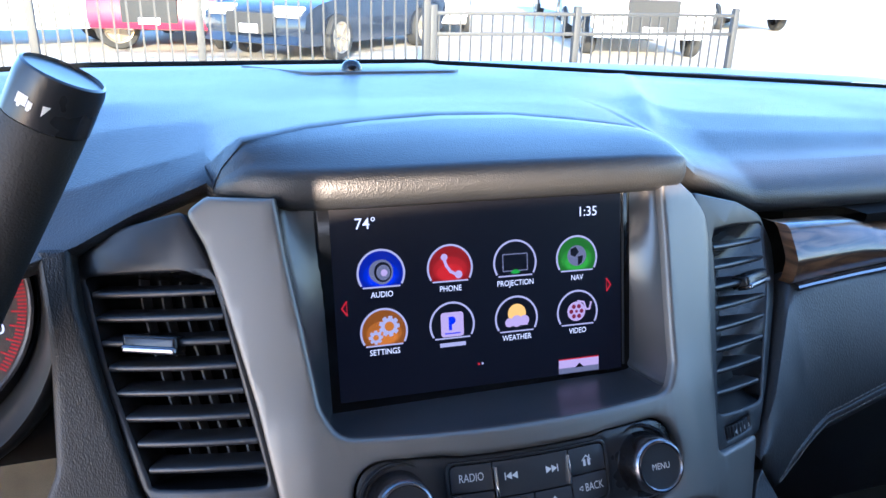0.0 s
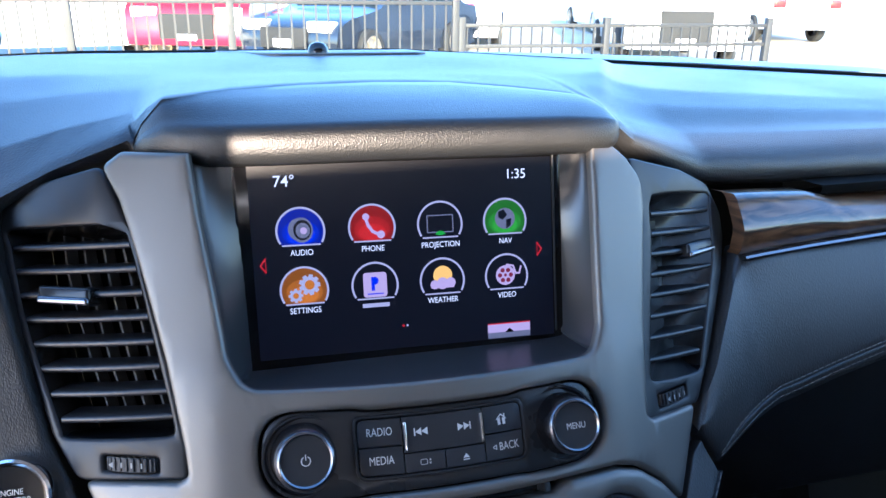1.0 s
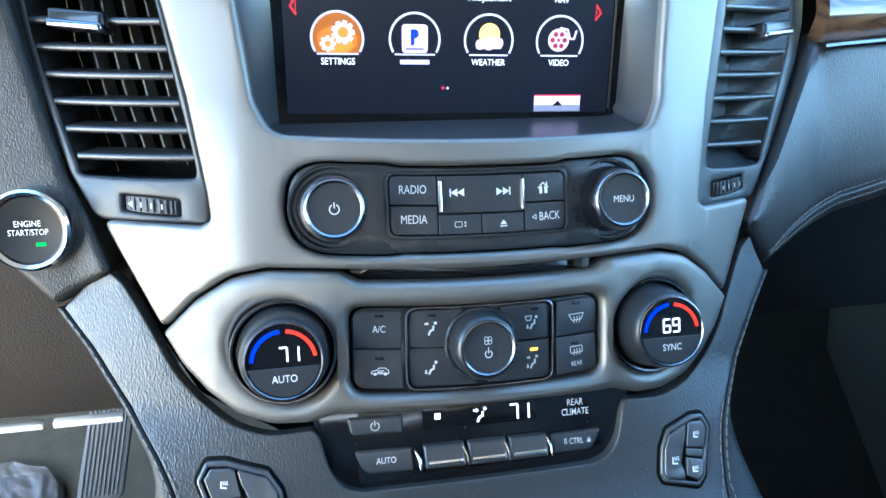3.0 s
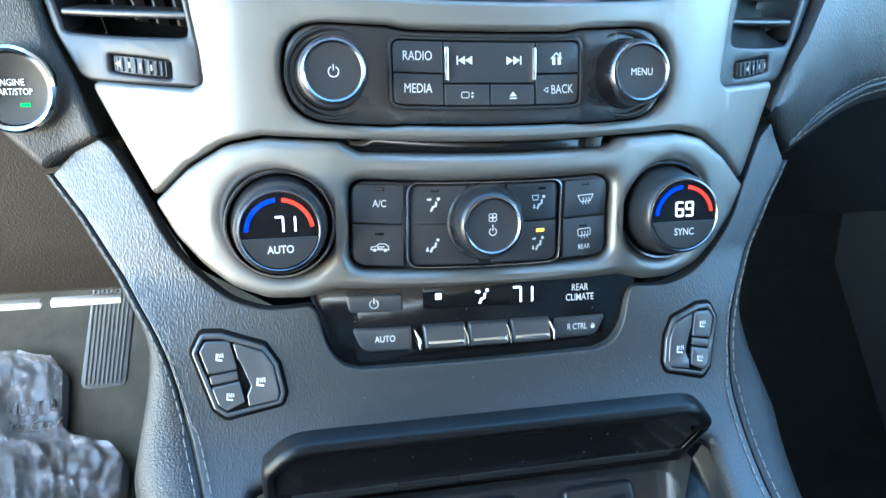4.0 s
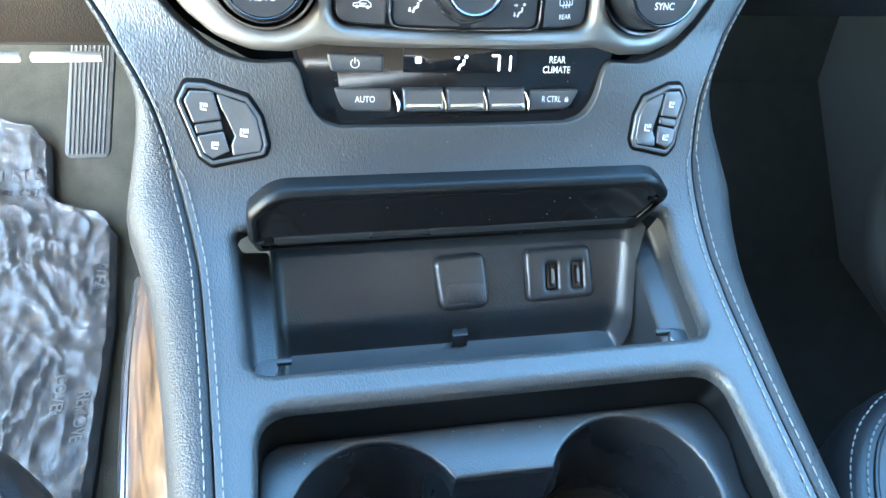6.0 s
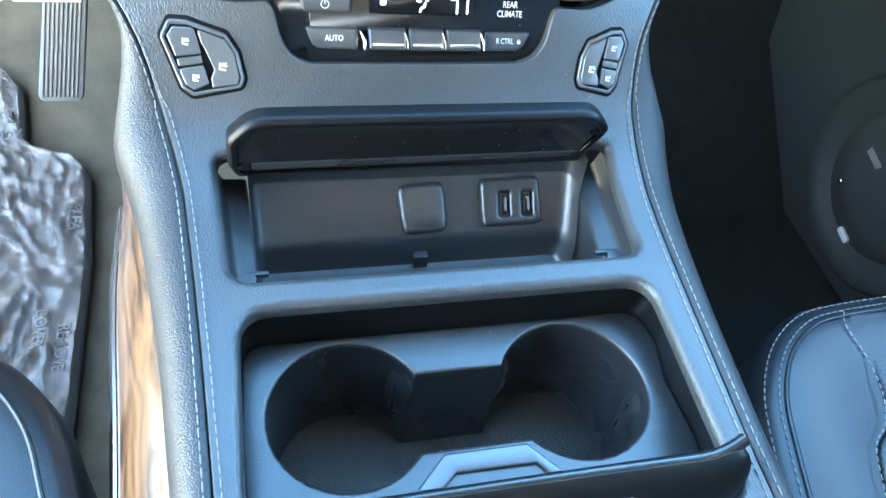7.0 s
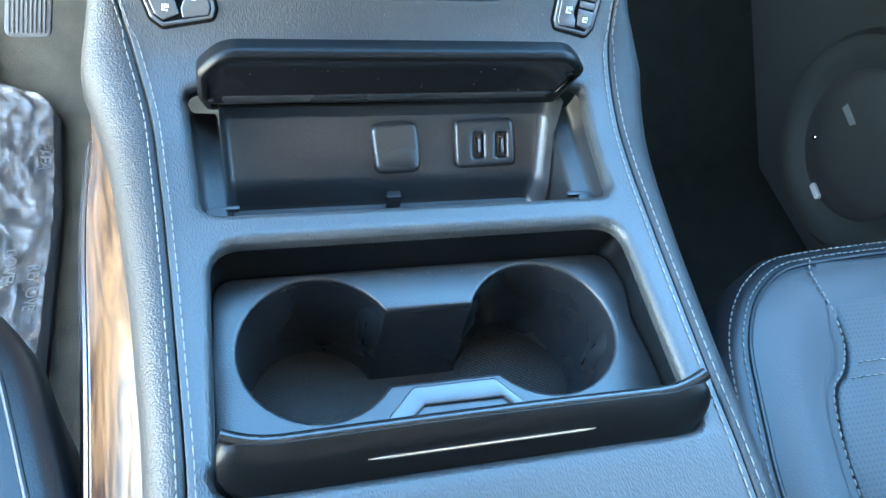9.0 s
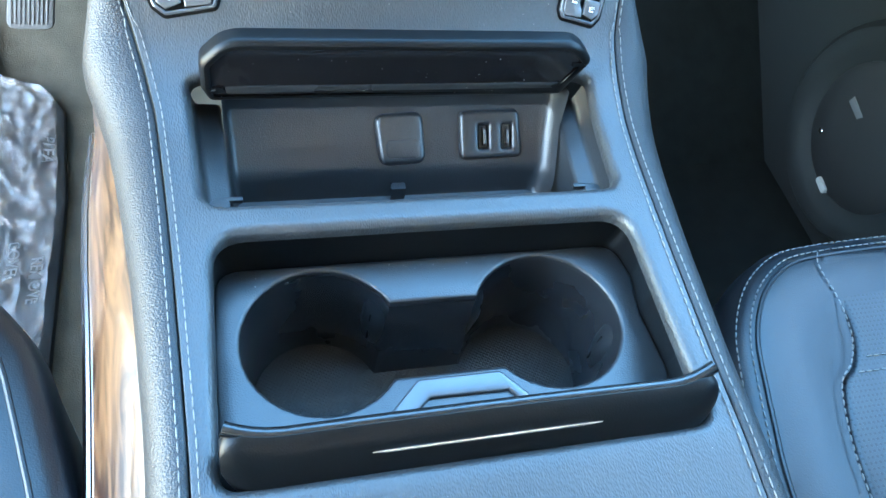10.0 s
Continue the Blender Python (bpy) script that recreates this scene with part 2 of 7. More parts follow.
def slab(outline, w0, w1, r=0.0008, holes=(), to=stack, step=0.012, rim=2, step_v=0, r_out=None):
    """A plate over an outline from height w0 to w1, with a rounded rim of radius r round it and round its holes, laid on the surface `to`."""
    bm = bmesh.new()
    loops = []
    for pts, sign, r in [(outline, 1, r if r_out is None else r_out)] + [(h, -1, r) for h in holes]:
        if area2(pts) < 0:
            pts = pts[::-1]
        rings = [(pts, w0)] + [(inset(pts, sign * r * (1 - math.cos(a))), w1 - r + r * math.sin(a)) for a in (math.pi / 2 * i / rim for i in range(rim + 1))]
        prev = None
        for ring, w in rings:
            vs = [bm.verts.new((p[0], p[1], w)) for p in ring]
            if prev:
                for i in range(len(vs)):
                    bm.faces.new((prev[i - 1], prev[i], vs[i], vs[i - 1]))
            prev = vs
        loops.append(prev)
    edges = [bm.edges.get((lp[i - 1], lp[i])) or bm.edges.new((lp[i - 1], lp[i])) for lp in loops for i in range(len(lp))]
    bmesh.ops.triangle_fill(bm, use_beauty=True, use_dissolve=False, edges=edges)
    if step:
        lo, hi = min(p[0] for p in outline), max(p[0] for p in outline)
        for i in range(1, int((hi - lo) / step) + 1):
            bmesh.ops.bisect_plane(bm, geom=bm.verts[:] + bm.edges[:] + bm.faces[:], plane_co=(lo + i * step, 0, 0), plane_no=(1, 0, 0))
    if step_v:
        lo, hi = min(p[1] for p in outline), max(p[1] for p in outline)
        for i in range(1, int((hi - lo) / step_v) + 1):
            bmesh.ops.bisect_plane(bm, geom=bm.verts[:] + bm.edges[:] + bm.faces[:], plane_co=(0, lo + i * step_v, 0), plane_no=(0, 1, 0))
    for v in bm.verts:
        v.co = to(*v.co)
    return bm


def lathe(profile, m, n=40):
    """A turned body: profile rows (radius, height) round the z axis of m."""
    bm = bmesh.new()
    prev = None
    for r, h in profile:
        if r <= 1e-6:
            ring = [bm.verts.new(m @ Vector((0, 0, h)))]
        else:
            ring = [bm.verts.new(m @ Vector((r * math.cos(2 * math.pi * i / n), r * math.sin(2 * math.pi * i / n), h))) for i in range(n)]
        if prev:
            if len(ring) == 1:
                for i in range(n):
                    bm.faces.new((prev[i - 1], prev[i], ring[0]))
            elif len(prev) == 1:
                for i in range(n):
                    bm.faces.new((prev[0], ring[i], ring[i - 1]))
            else:
                for i in range(n):
                    bm.faces.new((prev[i - 1], prev[i], ring[i], ring[i - 1]))
        prev = ring
    return bm


def loft(rows, closed=False, cap=False):
    """A skin through rows of points of equal number."""
    bm = bmesh.new()
    vs = [[bm.verts.new(p) for p in row] for row in rows]
    k = len(vs[0])
    for a, b in zip(vs, vs[1:]):
        for i in range(0 if closed else 1, k):
            bm.faces.new((a[i - 1], a[i], b[i], b[i - 1]))
    if cap:
        bm.faces.new(vs[0])
        bm.faces.new(vs[-1])
    return bm


def box(lo, hi, bevel=0.0, seg=2, m=None):
    bm = bmesh.new()
    bmesh.ops.create_cube(bm, size=1)
    c, s = (Vector(lo) + Vector(hi)) / 2, Vector(hi) - Vector(lo)
    for v in bm.verts:
        v.co = Vector((v.co.x * s.x, v.co.y * s.y, v.co.z * s.z)) + c
    if bevel:
        bmesh.ops.bevel(bm, geom=bm.edges[:], offset=bevel, segments=seg, affect="EDGES", profile=0.5)
    if m:
        bm.transform(m)
    return bm


def tube(points, r, n=8, closed=False):
    """A round bar along points."""
    pts = [Vector(p) for p in points]
    rows = []
    k = len(pts)
    for i, p in enumerate(pts):
        a = pts[i - 1] if (i > 0 or closed) else p
        b = pts[(i + 1) % k] if (i < k - 1 or closed) else p
        d = (b - a).normalized()
        side = d.cross(Vector((0, 0, 1)))
        if side.length < 1e-3:
            side = d.cross(Vector((0, 1, 0)))
        side.normalize()
        up = side.cross(d)
        rr = r[i] if isinstance(r, (list, tuple)) else r
        rows.append([p + rr * (math.cos(2 * math.pi * j / n) * side + math.sin(2 * math.pi * j / n) * up) for j in range(n)])
    if closed:
        rows.append(rows[0])
    return loft(rows, closed=True, cap=not closed)


def smoothstep(pts, n=6):
    """A finer open line through points (Catmull-Rom)."""
    P = [Vector(p) for p in pts]
    P = [2 * P[0] - P[1]] + P + [2 * P[-1] - P[-2]]
    out = []
    for i in range(1, len(P) - 2):
        a, b, c, d = P[i - 1:i + 3]
        for j in range(n):
            t = j / n
            out.append(0.5 * ((2 * b) + (c - a) * t + (2 * a - 5 * b + 4 * c - d) * t * t + (3 * b - a - 3 * c + d) * t ** 3))
    return out + [P[-2]]


def lettering(text, size, m, lift=0.0002, bold=0.0, stretch=1.0):
    """Letters of the built-in font as a thin mesh on the plane of m, centred. size: height of capitals."""
    cu = bpy.data.curves.new("letters", "FONT")
    cu.body, cu.align_x, cu.align_y = text, "CENTER", "CENTER"
    cu.size = size / 0.70
    cu.offset = bold
    cu.resolution_u = 3
    tmp = bpy.data.objects.new("letters", cu)
    scene.collection.objects.link(tmp)
    dg = bpy.context.evaluated_depsgraph_get()
    me = bpy.data.meshes.new_from_object(tmp.evaluated_get(dg))
    bpy.data.objects.remove(tmp)
    bpy.data.curves.remove(cu)
    bm = bmesh.new()
    bm.from_mesh(me)
    bpy.data.meshes.remove(me)
    for v in bm.verts:
        v.co = m @ Vector((v.co.x * stretch, v.co.y, lift))
    return bm


# ==== STRUCTURE_BELOW ====
# ---- the car's shell and the ground ----
SLOPE = Matrix.Rotation(radians(5.3), 4, "X")   # the lot rises ahead of the car


def ground():
    bm = bmesh.new()
    n = 24
    for ring_a, ring_b in zip((3, 8, 20, 60, 200, 800), (8, 20, 60, 200, 800, 3000)):
        for i in range(n):
            a0, a1 = 2 * math.pi * i / n, 2 * math.pi * (i + 1) / n
            bm.faces.new([bm.verts.new(SLOPE @ Vector((r * math.cos(a), r * math.sin(a), 0))) for r, a in ((ring_a, a0), (ring_b, a0), (ring_b, a1), (ring_a, a1))])
    bm.faces.new([bm.verts.new(SLOPE @ Vector((3 * math.cos(2 * math.pi * i / n), 3 * math.sin(2 * math.pi * i / n), 0))) for i in range(n)])
    bmesh.ops.remove_doubles(bm, verts=bm.verts, dist=1e-4)
    setting("ground", bm, GROUND, "sun-bleached pale concrete of a parking lot", "ground")


ground()


def cabin():
    # floor with raised firewall
    prof = [(-1.8, 0.62), (0.45, 0.635), (0.62, 0.66), (0.85, 0.80), (1.0, 0.95), (1.02, 1.25)]
    well = [(-1.8, 0.62), (0.17, 0.62), (0.20, 0.46), (0.62, 0.465), (0.85, 0.64), (1.02, 1.25)]
    bm = loft([[(x, y, z) for y, z in prof] for x in (-0.78, -0.5, -0.25, 0, 0.1575)])
    # footwell floor gets the carpet copy darkened for shade
    setting("floor_passenger", loft([[(x, y, z) for y, z in (prof if x < 0.159 else well)] for x in (0.158, 0.160, 0.3, 0.5, 0.78)]), SHADED_CARPET, "carpet of the sunken passenger footwell, its shade put into the colour", "floor")
    setting("floor", bm, CARPET, "brown carpeted car floor, coloured lighter for the daylight on it", "floor")
    setting("wall_right", box((0.76, -1.8, 0.44), (0.82, 1.0, 1.27)), DOOR_LINING, "black door lining on the passenger side", "wall")
    setting("wall_left", box((-0.82, -1.8, 0.50), (-0.76, 1.0, 0.84)), PLASTIC, "black sill of the open driver's doorway", "wall")
    setting("wall_left_rear", box((-0.80, -1.80, 0.842), (-0.76, -0.97, 1.25)), PLASTIC_FINE, "dark rear door lining", "wall")
    setting("wall_right_rear", box((0.76, -1.80, 1.272), (0.80, -1.45, 1.76)), PLASTIC_FINE, "dark rear corner of the cabin", "wall")
    setting("wall_rear", box((-0.76, -1.80, 0.60), (0.76, -1.75, 1.20)), PLASTIC, "dark lower tailgate lining", "wall")
    # unseen header and bench, added to trim the sun strip on the screen hood
    setting("wall_rear_sun_cut", box((-0.76, -1.80, 1.627), (0.76, -1.75, 1.80)), ROOF, "unseen grey header over the tailgate window, set to cut off sunlight", "wall")
    bench = empty("rear_sun_block", (0, -1.2, 0.62), "unseen black rear bench seat, added to block low sunlight", "car seat")
    part("backrest", loft([[(x, y, z) for x in (-0.74, -0.72, 0, 0.72, 0.74)] for y, z in ((-1.06, 0.64), (-1.10, 0.95), (-1.17, 1.48), (-1.19, 1.522), (-1.21, 1.528), (-1.25, 1.52), (-1.28, 1.45), (-1.27, 0.64))], cap=True), SEAT, bench, auto=60)
    part("cushion", box((-0.72, -1.10, 0.64), (0.72, -0.72, 0.88), 0.03), SEAT, bench)
    setting("ceiling", loft([[(x, y, 1.86 - 0.10 * (x / 0.7) ** 2) for y in (-1.80, -1.2, -0.4, 0.24)] for x in (-0.70, -0.5, -0.25, 0, 0.25, 0.5, 0.70)]), ROOF, "grey cloth headliner of the car roof", "ceiling")
    for s in (-1, 1):
        setting("pillar_front", tube([(s * 0.92, 0.98, 1.22), (s * 0.82, 0.60, 1.52), (s * 0.70, 0.24, 1.77)], 0.042, 8), ROOF, "grey windscreen pillar", "pillar")
        setting("pillar_middle", loft([[(s * (0.765 - 0.05 * max(0, (z - 1.25) / 0.52)), y, z) for y in (-0.30, -0.32, -0.40, -0.50, -0.52)] for z in (0.845, 1.25, 1.45, 1.76)]), ROOF, "grey door pillar", "pillar")
        setting("roof_rail", tube([(s * 0.71, 0.25, 1.775), (s * 0.73, -1, 1.775), (s * 0.73, -1.8, 1.75)], 0.03, 8), ROOF, "grey roof rail", "trim")
    pane = setting("windscreen", loft([[(x * (1 - 0.13 * t), 0.93 - 0.70 * t - 0.10 * (x / 0.8) ** 2, 1.335 + 0.46 * t - 0.03 * (x / 0.8) ** 2) for t in (0, 0.33, 0.66, 1)] for x in (-0.8, -0.5, -0.2, 0.1, 0.4, 0.8)]), GLASS, "clear sloping windscreen glass", "windscreen")
    pane.visible_shadow = False
    # unseen pane, added to dim the daylight from the passenger's side
    setting("window_right", loft([[(0.782 - 0.055 * max(0, (z - 1.27) / 0.5), y, z) for y in (-1.45, -0.9, -0.3, 0.24)] for z in (1.272, 1.45, 1.62, 1.765)]), TINTED, "unseen closed tinted side window of the passenger door, added to dim the footwell", "window")


cabin()

# ---- dashboard ----
HOOD_X = [-0.1445, -0.140, -0.127, -0.09, -0.05, 0, 0.05, 0.09, 0.115, 0.130, 0.139, 0.1435, 0.146]
HOOD_Y = [0.418, 0.4165, 0.416, 0.438, 0.456, 0.470, 0.470, 0.458, 0.446, 0.438, 0.431, 0.425, 0.415]
HOOD_Z = [1.307, 1.317, 1.331, 1.3345, 1.336, 1.3365, 1.3355, 1.332, 1.3292, 1.3272, 1.3235, 1.318, 1.307]


def hood_back(x):
    return float(np.interp(x, HOOD_X, HOOD_Y)), float(np.interp(x, HOOD_X, HOOD_Z))


def dash():
    """The dash top: a soft skin from the windscreen's foot to the rolled lip over the stack and the passenger side."""
    xs = [-0.78, -0.6, -0.45, -0.33, -0.26, -0.215, -0.186, -0.165, -0.155, -0.1475, -0.1440, -0.136, -0.127, -0.11, -0.09, -0.06, -0.03, 0, 0.03, 0.06, 0.09, 0.115, 0.130, 0.139, 0.143, 0.1455, 0.149, 0.1525, 0.156, 0.160, 0.164, 0.172, 0.18, 0.188, 0.196] + [0.204 + 0.007 * i for i in range(26)] + [0.39, 0.42, 0.5, 0.65, 0.78, 0.86]
    lip_z = np.interp(xs, [-0.78, -0.33, -0.26, -0.215, -0.186, -0.147, 0.147, 0.164, 0.20, 0.23, 0.30, 0.5, 0.78], [1.26, 1.255, 1.262, 1.275, 1.289, 1.303, 1.301, 1.289, 1.274, 1.263, 1.260, 1.258, 1.25])
    lip_y = np.interp(xs, [-0.78, -0.3, -0.147, 0.147, 0.23, 0.5, 0.78], [0.40, 0.40, 0.421, 0.412, 0.435, 0.445, 0.46])
    rows = []
    for x, z, y in zip(xs, lip_z, lip_y):
        far = 0.88 - 0.08 * (x / 0.8) ** 2
        top = 1.352 - 0.035 * max(0, (x - 0.1) / 0.6) - 0.02 * max(0, (-x - 0.25) / 0.5)
        if abs(x + 0.0005) < 0.146:
            hy, hz = hood_back(x)
            front = [(hy + 0.010, hz - 0.030), (hy + 0.005, hz - 0.020), (hy + 0.0035, hz - 0.010), (hy + 0.0030, hz - 0.004), (hy + 0.0034, hz - 0.0016), (hy + 0.0050, hz + 0.0)]
            y1, z1 = hy + 0.014, float(np.interp(x, [-0.144, -0.136, -0.127, -0.11, 0.115, 0.146], [1.3185, 1.3265, 1.3325, hz + 0.0015, hz + 0.0015, max(hz + 0.0015, 1.3215)]))
        else:
            h = 0.62 if x < 0 else float(np.interp(x, [0.16, 0.235], [0.74, 1.08]))
            front = [(y + 0.05, z - 0.004), (y + 0.012, z - 0.003), (y + 0.002, z + 0.002), (y, z + 0.010 * h), (y + 0.004, z + 0.017 * h), (y + 0.013, z + 0.0230 * h)]
            y1, z1 = y + 0.03, z + 0.028 * h + (0.40 if x < 0 else 0.25) * max(0, 1.325 - z - 0.028 * h)
        row = [(x, a, b) for a, b in front]
        for k in range(40):
            yy = y1 + (far - y1) * (k / 39) ** 1.25
            zz = float(np.interp(yy, [y1, 0.5 * (y1 + 0.56), 0.56, 0.64, 0.74, far], [z1, z1 + 0.62 * (top - 0.010 - z1), top - 0.010, top - 0.002, top + 0.006, top + 0.005]))
            # the raised middle ends in a rounded crest that runs out towards the passenger's side
            crest = 0.143 + 0.50 * (yy - 0.425)
            fade = max(0.0, 1 - ((yy - y1) / (far - y1)) ** 3) * min(1.0, (yy - y) / 0.05)
            fall = max(0.0, x - crest)
            zz -= 0.010 * (1 - math.exp(-fall / 0.022)) * fade
            zz += 0.0024 * math.exp(-((x - crest + 0.003) / 0.010) ** 2) * fade * max(0.0, min(1.0, (yy - 0.455) / 0.07))
            row.append((x, yy, zz))
        row += [(x, far + 0.05, top - 0.03), (x, 1.02, 1.2)]
        rows.append(row)
    setting("dashboard", loft(rows), LEATHER_TOP, "charcoal soft-touch dashboard top with fine grain", "dashboard", 60)


dash()


def brow():
    """The padded hood over the screen."""
    rows = []
    for x in [-0.1443, -0.1425, -0.139, -0.134, -0.127, -0.118, -0.105, -0.09, -0.07, -0.05, -0.025, 0, 0.025, 0.05, 0.07, 0.09, 0.105, 0.117, 0.126, 0.132, 0.137, 0.141, 0.1440, 0.1458]:
        hy, hz = hood_back(x)
        front = float(np.interp(x, [-0.1445, -0.139, -0.13, -0.11, -0.08, 0, 0.08, 0.12, 0.135, 0.142, 0.146], [0.4165, 0.409, 0.402, 0.393, 0.388, 0.386, 0.386, 0.387, 0.391, 0.398, 0.411]))
        z0 = float(np.interp(x, [-0.1445, -0.13, -0.11, -0.08, 0, 0.08, 0.12, 0.135, 0.146], [1.3035, 1.2985, 1.2955, 1.295, 1.295, 1.2942, 1.294, 1.295, 1.302]))
        e = min(1.0, max(0.02, (hz - z0) / 0.036))
        cz = z0 + 0.0235 * e
        prof = [(hy + 0.001, z0 + 0.30 * (hz - z0)), (front + 0.5 * (hy - front), z0 + 0.0035 * e), (front + 0.014 * e, z0 + 0.0004), (front + 0.006 * e, z0), (front + 0.0022 * e, z0 + 0.0022 * e), (front, z0 + 0.008 * e),
                (front + 0.0008 * e, z0 + 0.0160 * e), (front + 0.0030 * e, cz - 0.0016 * e), (front + 0.0062 * e, cz)]
        for k, lift in ((0.15, 0.0010), (0.35, 0.0022), (0.6, 0.0024), (0.85, 0.0012)):
            prof.append((front + 0.0062 * e + (hy - front - 0.0062 * e) * k, cz + (hz - cz) * k + lift * e))
        prof += [(hy - 0.0016, hz + 0.0002), (hy, hz - 0.0014), (hy + 0.001, hz - 0.005 * e)]
        rows.append([(x, y, z) for y, z in prof])
    ob = part("screen_hood", loft(rows, closed=True, cap=True), LEATHER_HOOD, None, auto=60)
    tagged(ob, "padded charcoal leather hood over the centre screen", "dashboard hood", kind="structure")


brow()

# ---- centre stack ----
def facet(u, v, w=0.0):
    """The bezel's face: a soft crease below the screen's corners, beyond it the flanks turn away."""
    k = max(0.0, min(1.0, (0.045 - v) / 0.03))
    return stack(u, v, w + k * float(np.interp(abs(u), [0.085, 0.111, 0.116, 0.182], [0.0, 0.0022, 0.0020, -0.0035])))


def bezel():
    thing = empty("centre_stack_bezel", stack(0, 0.0), "satin silver bezel of the centre stack with screen and knob openings", "bezel")
    half = [(0.1165, 0.1395), (0.150, 0.1400), (0.1605, 0.1315), (0.1525, 0.118), (0.148, 0.100), (0.1435, 0.080), (0.134, 0.033), (0.1275, -0.010), (0.1265, -0.0235), (0.132, -0.0265), (0.1795, -0.0285), (0.1525, -0.0785),
            (0.136, -0.0610), (0.119, -0.0487), (0.103, -0.0442), (0.070, -0.0436), (0.064, -0.0436), (0, -0.0436)]
    rad = [0, 0.006, .006, .02, .02, .02, .03, .006, .004, .004, .004, .003, .02, .02, .012, 0, 0, 0]
    vent_side = {2: 0.0015, 3: 0.0055, 4: 0.0065, 5: 0.0065, 6: 0.0065, 7: 0.0065, 8: 0.0055, 9: 0.0045}
    taper = {1: (0.1340, 0.1400), 2: (0.1450, 0.1310), 3: (0.1555, 0.1180)}
    pts = [taper.get(i, (u + vent_side.get(i, 0.0), v)) for i, (u, v) in enumerate(half[:-1])] + [(-u, v) for u, v in half[::-1]]
    rr = rad[:-1] + rad[::-1]
    pts = [(u, v + 0.0045) if u < 0 and v > 0.125 else (u, v + 0.0015 if v > 0.125 else v) for u, v in pts]
    notch = [(-0.1135, 0.11), (-0.1085, 0.07), (-0.1045, 0.035), (-0.097, 0.0195), (0.097, 0.0195), (0.1045, 0.035), (0.1085, 0.07), (0.1135, 0.11)]
    outline = rounded(pts + notch, rr + [0.02, 0.02, 0.02, 0.012, 0.012, 0.02, 0.02, 0.02], 4)
    radio_hole = rounded([(-0.0932, 0.008), (-0.046, 0.008), (-0.038, 0.0066), (0.040, 0.0066), (0.048, 0.008), (0.0976, 0.008), (0.0976, -0.0375), (0.048, -0.0375), (0.040, -0.0366), (-0.038, -0.0366), (-0.046, -0.0375), (-0.0932, -0.0375)],
                         [0.0218, 0.01, 0.01, 0.01, 0.01, 0.0218, 0.0218, 0.01, 0.01, 0.01, 0.01, 0.0218], 9)
    part("upper_bezel", slab(outline, -0.006, 0.0, 0.0028, [radio_hole], rim=3, to=facet, step=0.006, step_v=0.012), SILVER, thing)
    lo = [(0, -0.0495), (0.061, -0.0495), (0.070, -0.0452), (0.103, -0.0458), (0.119, -0.0503), (0.136, -0.0628), (0.1515, -0.080), (0.143, -0.095), (0.132, -0.107), (0.119, -0.1165), (0.103, -0.1205), (0.086, -0.119), (0.0715, -0.114), (0, -0.1115)]
    lr = [0, .006, .006, .012, .02, .02, .003, .02, .02, .02, .02, .012, .008, 0]
    pts = lo[:-1] + [(-u, v) for u, v in lo[::-1]][:-1]
    outline = rounded(pts, lr[:-1] + lr[::-1][:-1], 4)
    clim = box_outline(-0.0655, -0.1045, 0.0655, -0.0615, 0.008, 5)
    part("lower_bezel", slab(outline, -0.012, 0.003, 0.005, [clim, circle(-0.0955, -0.0845, 0.0252), circle(0.0975, -0.0845, 0.0252)], rim=4), SILVER, thing)
    # dark sheets behind the bezel, so that its gaps look shaded
    part("backing", slab(box_outline(-0.125, -0.112, 0.125, 0.012, 0.01), -0.03, -0.013, 0.001), GAP_BLACK, thing)
    part("lower_backing", slab(rounded([(-0.185, -0.066), (-0.150, -0.118), (-0.098, -0.138), (0.098, -0.138), (0.150, -0.118), (0.185, -0.066), (0.175, -0.035), (-0.175, -0.035)], 0.01), -0.040, -0.0310, 0.001), GAP_BLACK, thing)
    return thing


bezel()


def screen():
    """The display in its deep surround."""
    thing = empty("infotainment_screen", (0, 0.39, 1.24), "lit glossy touch screen in a deep dark surround", "touch screen")
    m = Matrix.Translation((0, 0.391, 1.242)) @ Matrix.Rotation(math.pi / 2 - math.atan(0.13), 4, "X")
    edge = smoothstep([(-0.1165, 0.150), (-0.1135, 0.11), (-0.1085, 0.07), (-0.1045, 0.035), (-0.1015, 0.0245), (-0.093, 0.0195), (0, 0.0195), (0.093, 0.0195), (0.1015, 0.0245), (0.1045, 0.035), (0.1085, 0.07), (0.1135, 0.11), (0.1165, 0.150)], 4)
    rows = []
    for w, t in ((-0.001, 0), (-0.005, 0.01), (-0.008, 0.2), (-0.01, 0.6), (-0.01, 1)):
        row = []
        for p in edge:
            a = stack(p.x * 1.015, p.y - 0.0012, w - 0.0045)
            b = m @ Vector((max(-0.090, min(0.101, p.x * 0.98)), max(-0.0625, (p.y - 0.0195) * 1.02 - 0.0625), -0.001))
            row.append(a.lerp(b, t))
        rows.append(row)
    part("surround", loft(rows), SURROUND, thing, auto=60)
    flat = plane_map(m)
    part("display_glass", slab(box_outline(-0.0935, -0.0645, 0.1015, 0.075, 0.002), -0.004, 0.0, 0.0006, to=flat, step=0), GLOSS, thing)
    part("edge_strip", slab(box_outline(0.0958, -0.058, 0.0968, 0.07, 0.0003), 0.0, 0.0012, 0.0003, to=flat, step=0), PLASTIC, thing)
    return thing, m


SCREEN, SCREEN_M = screen()

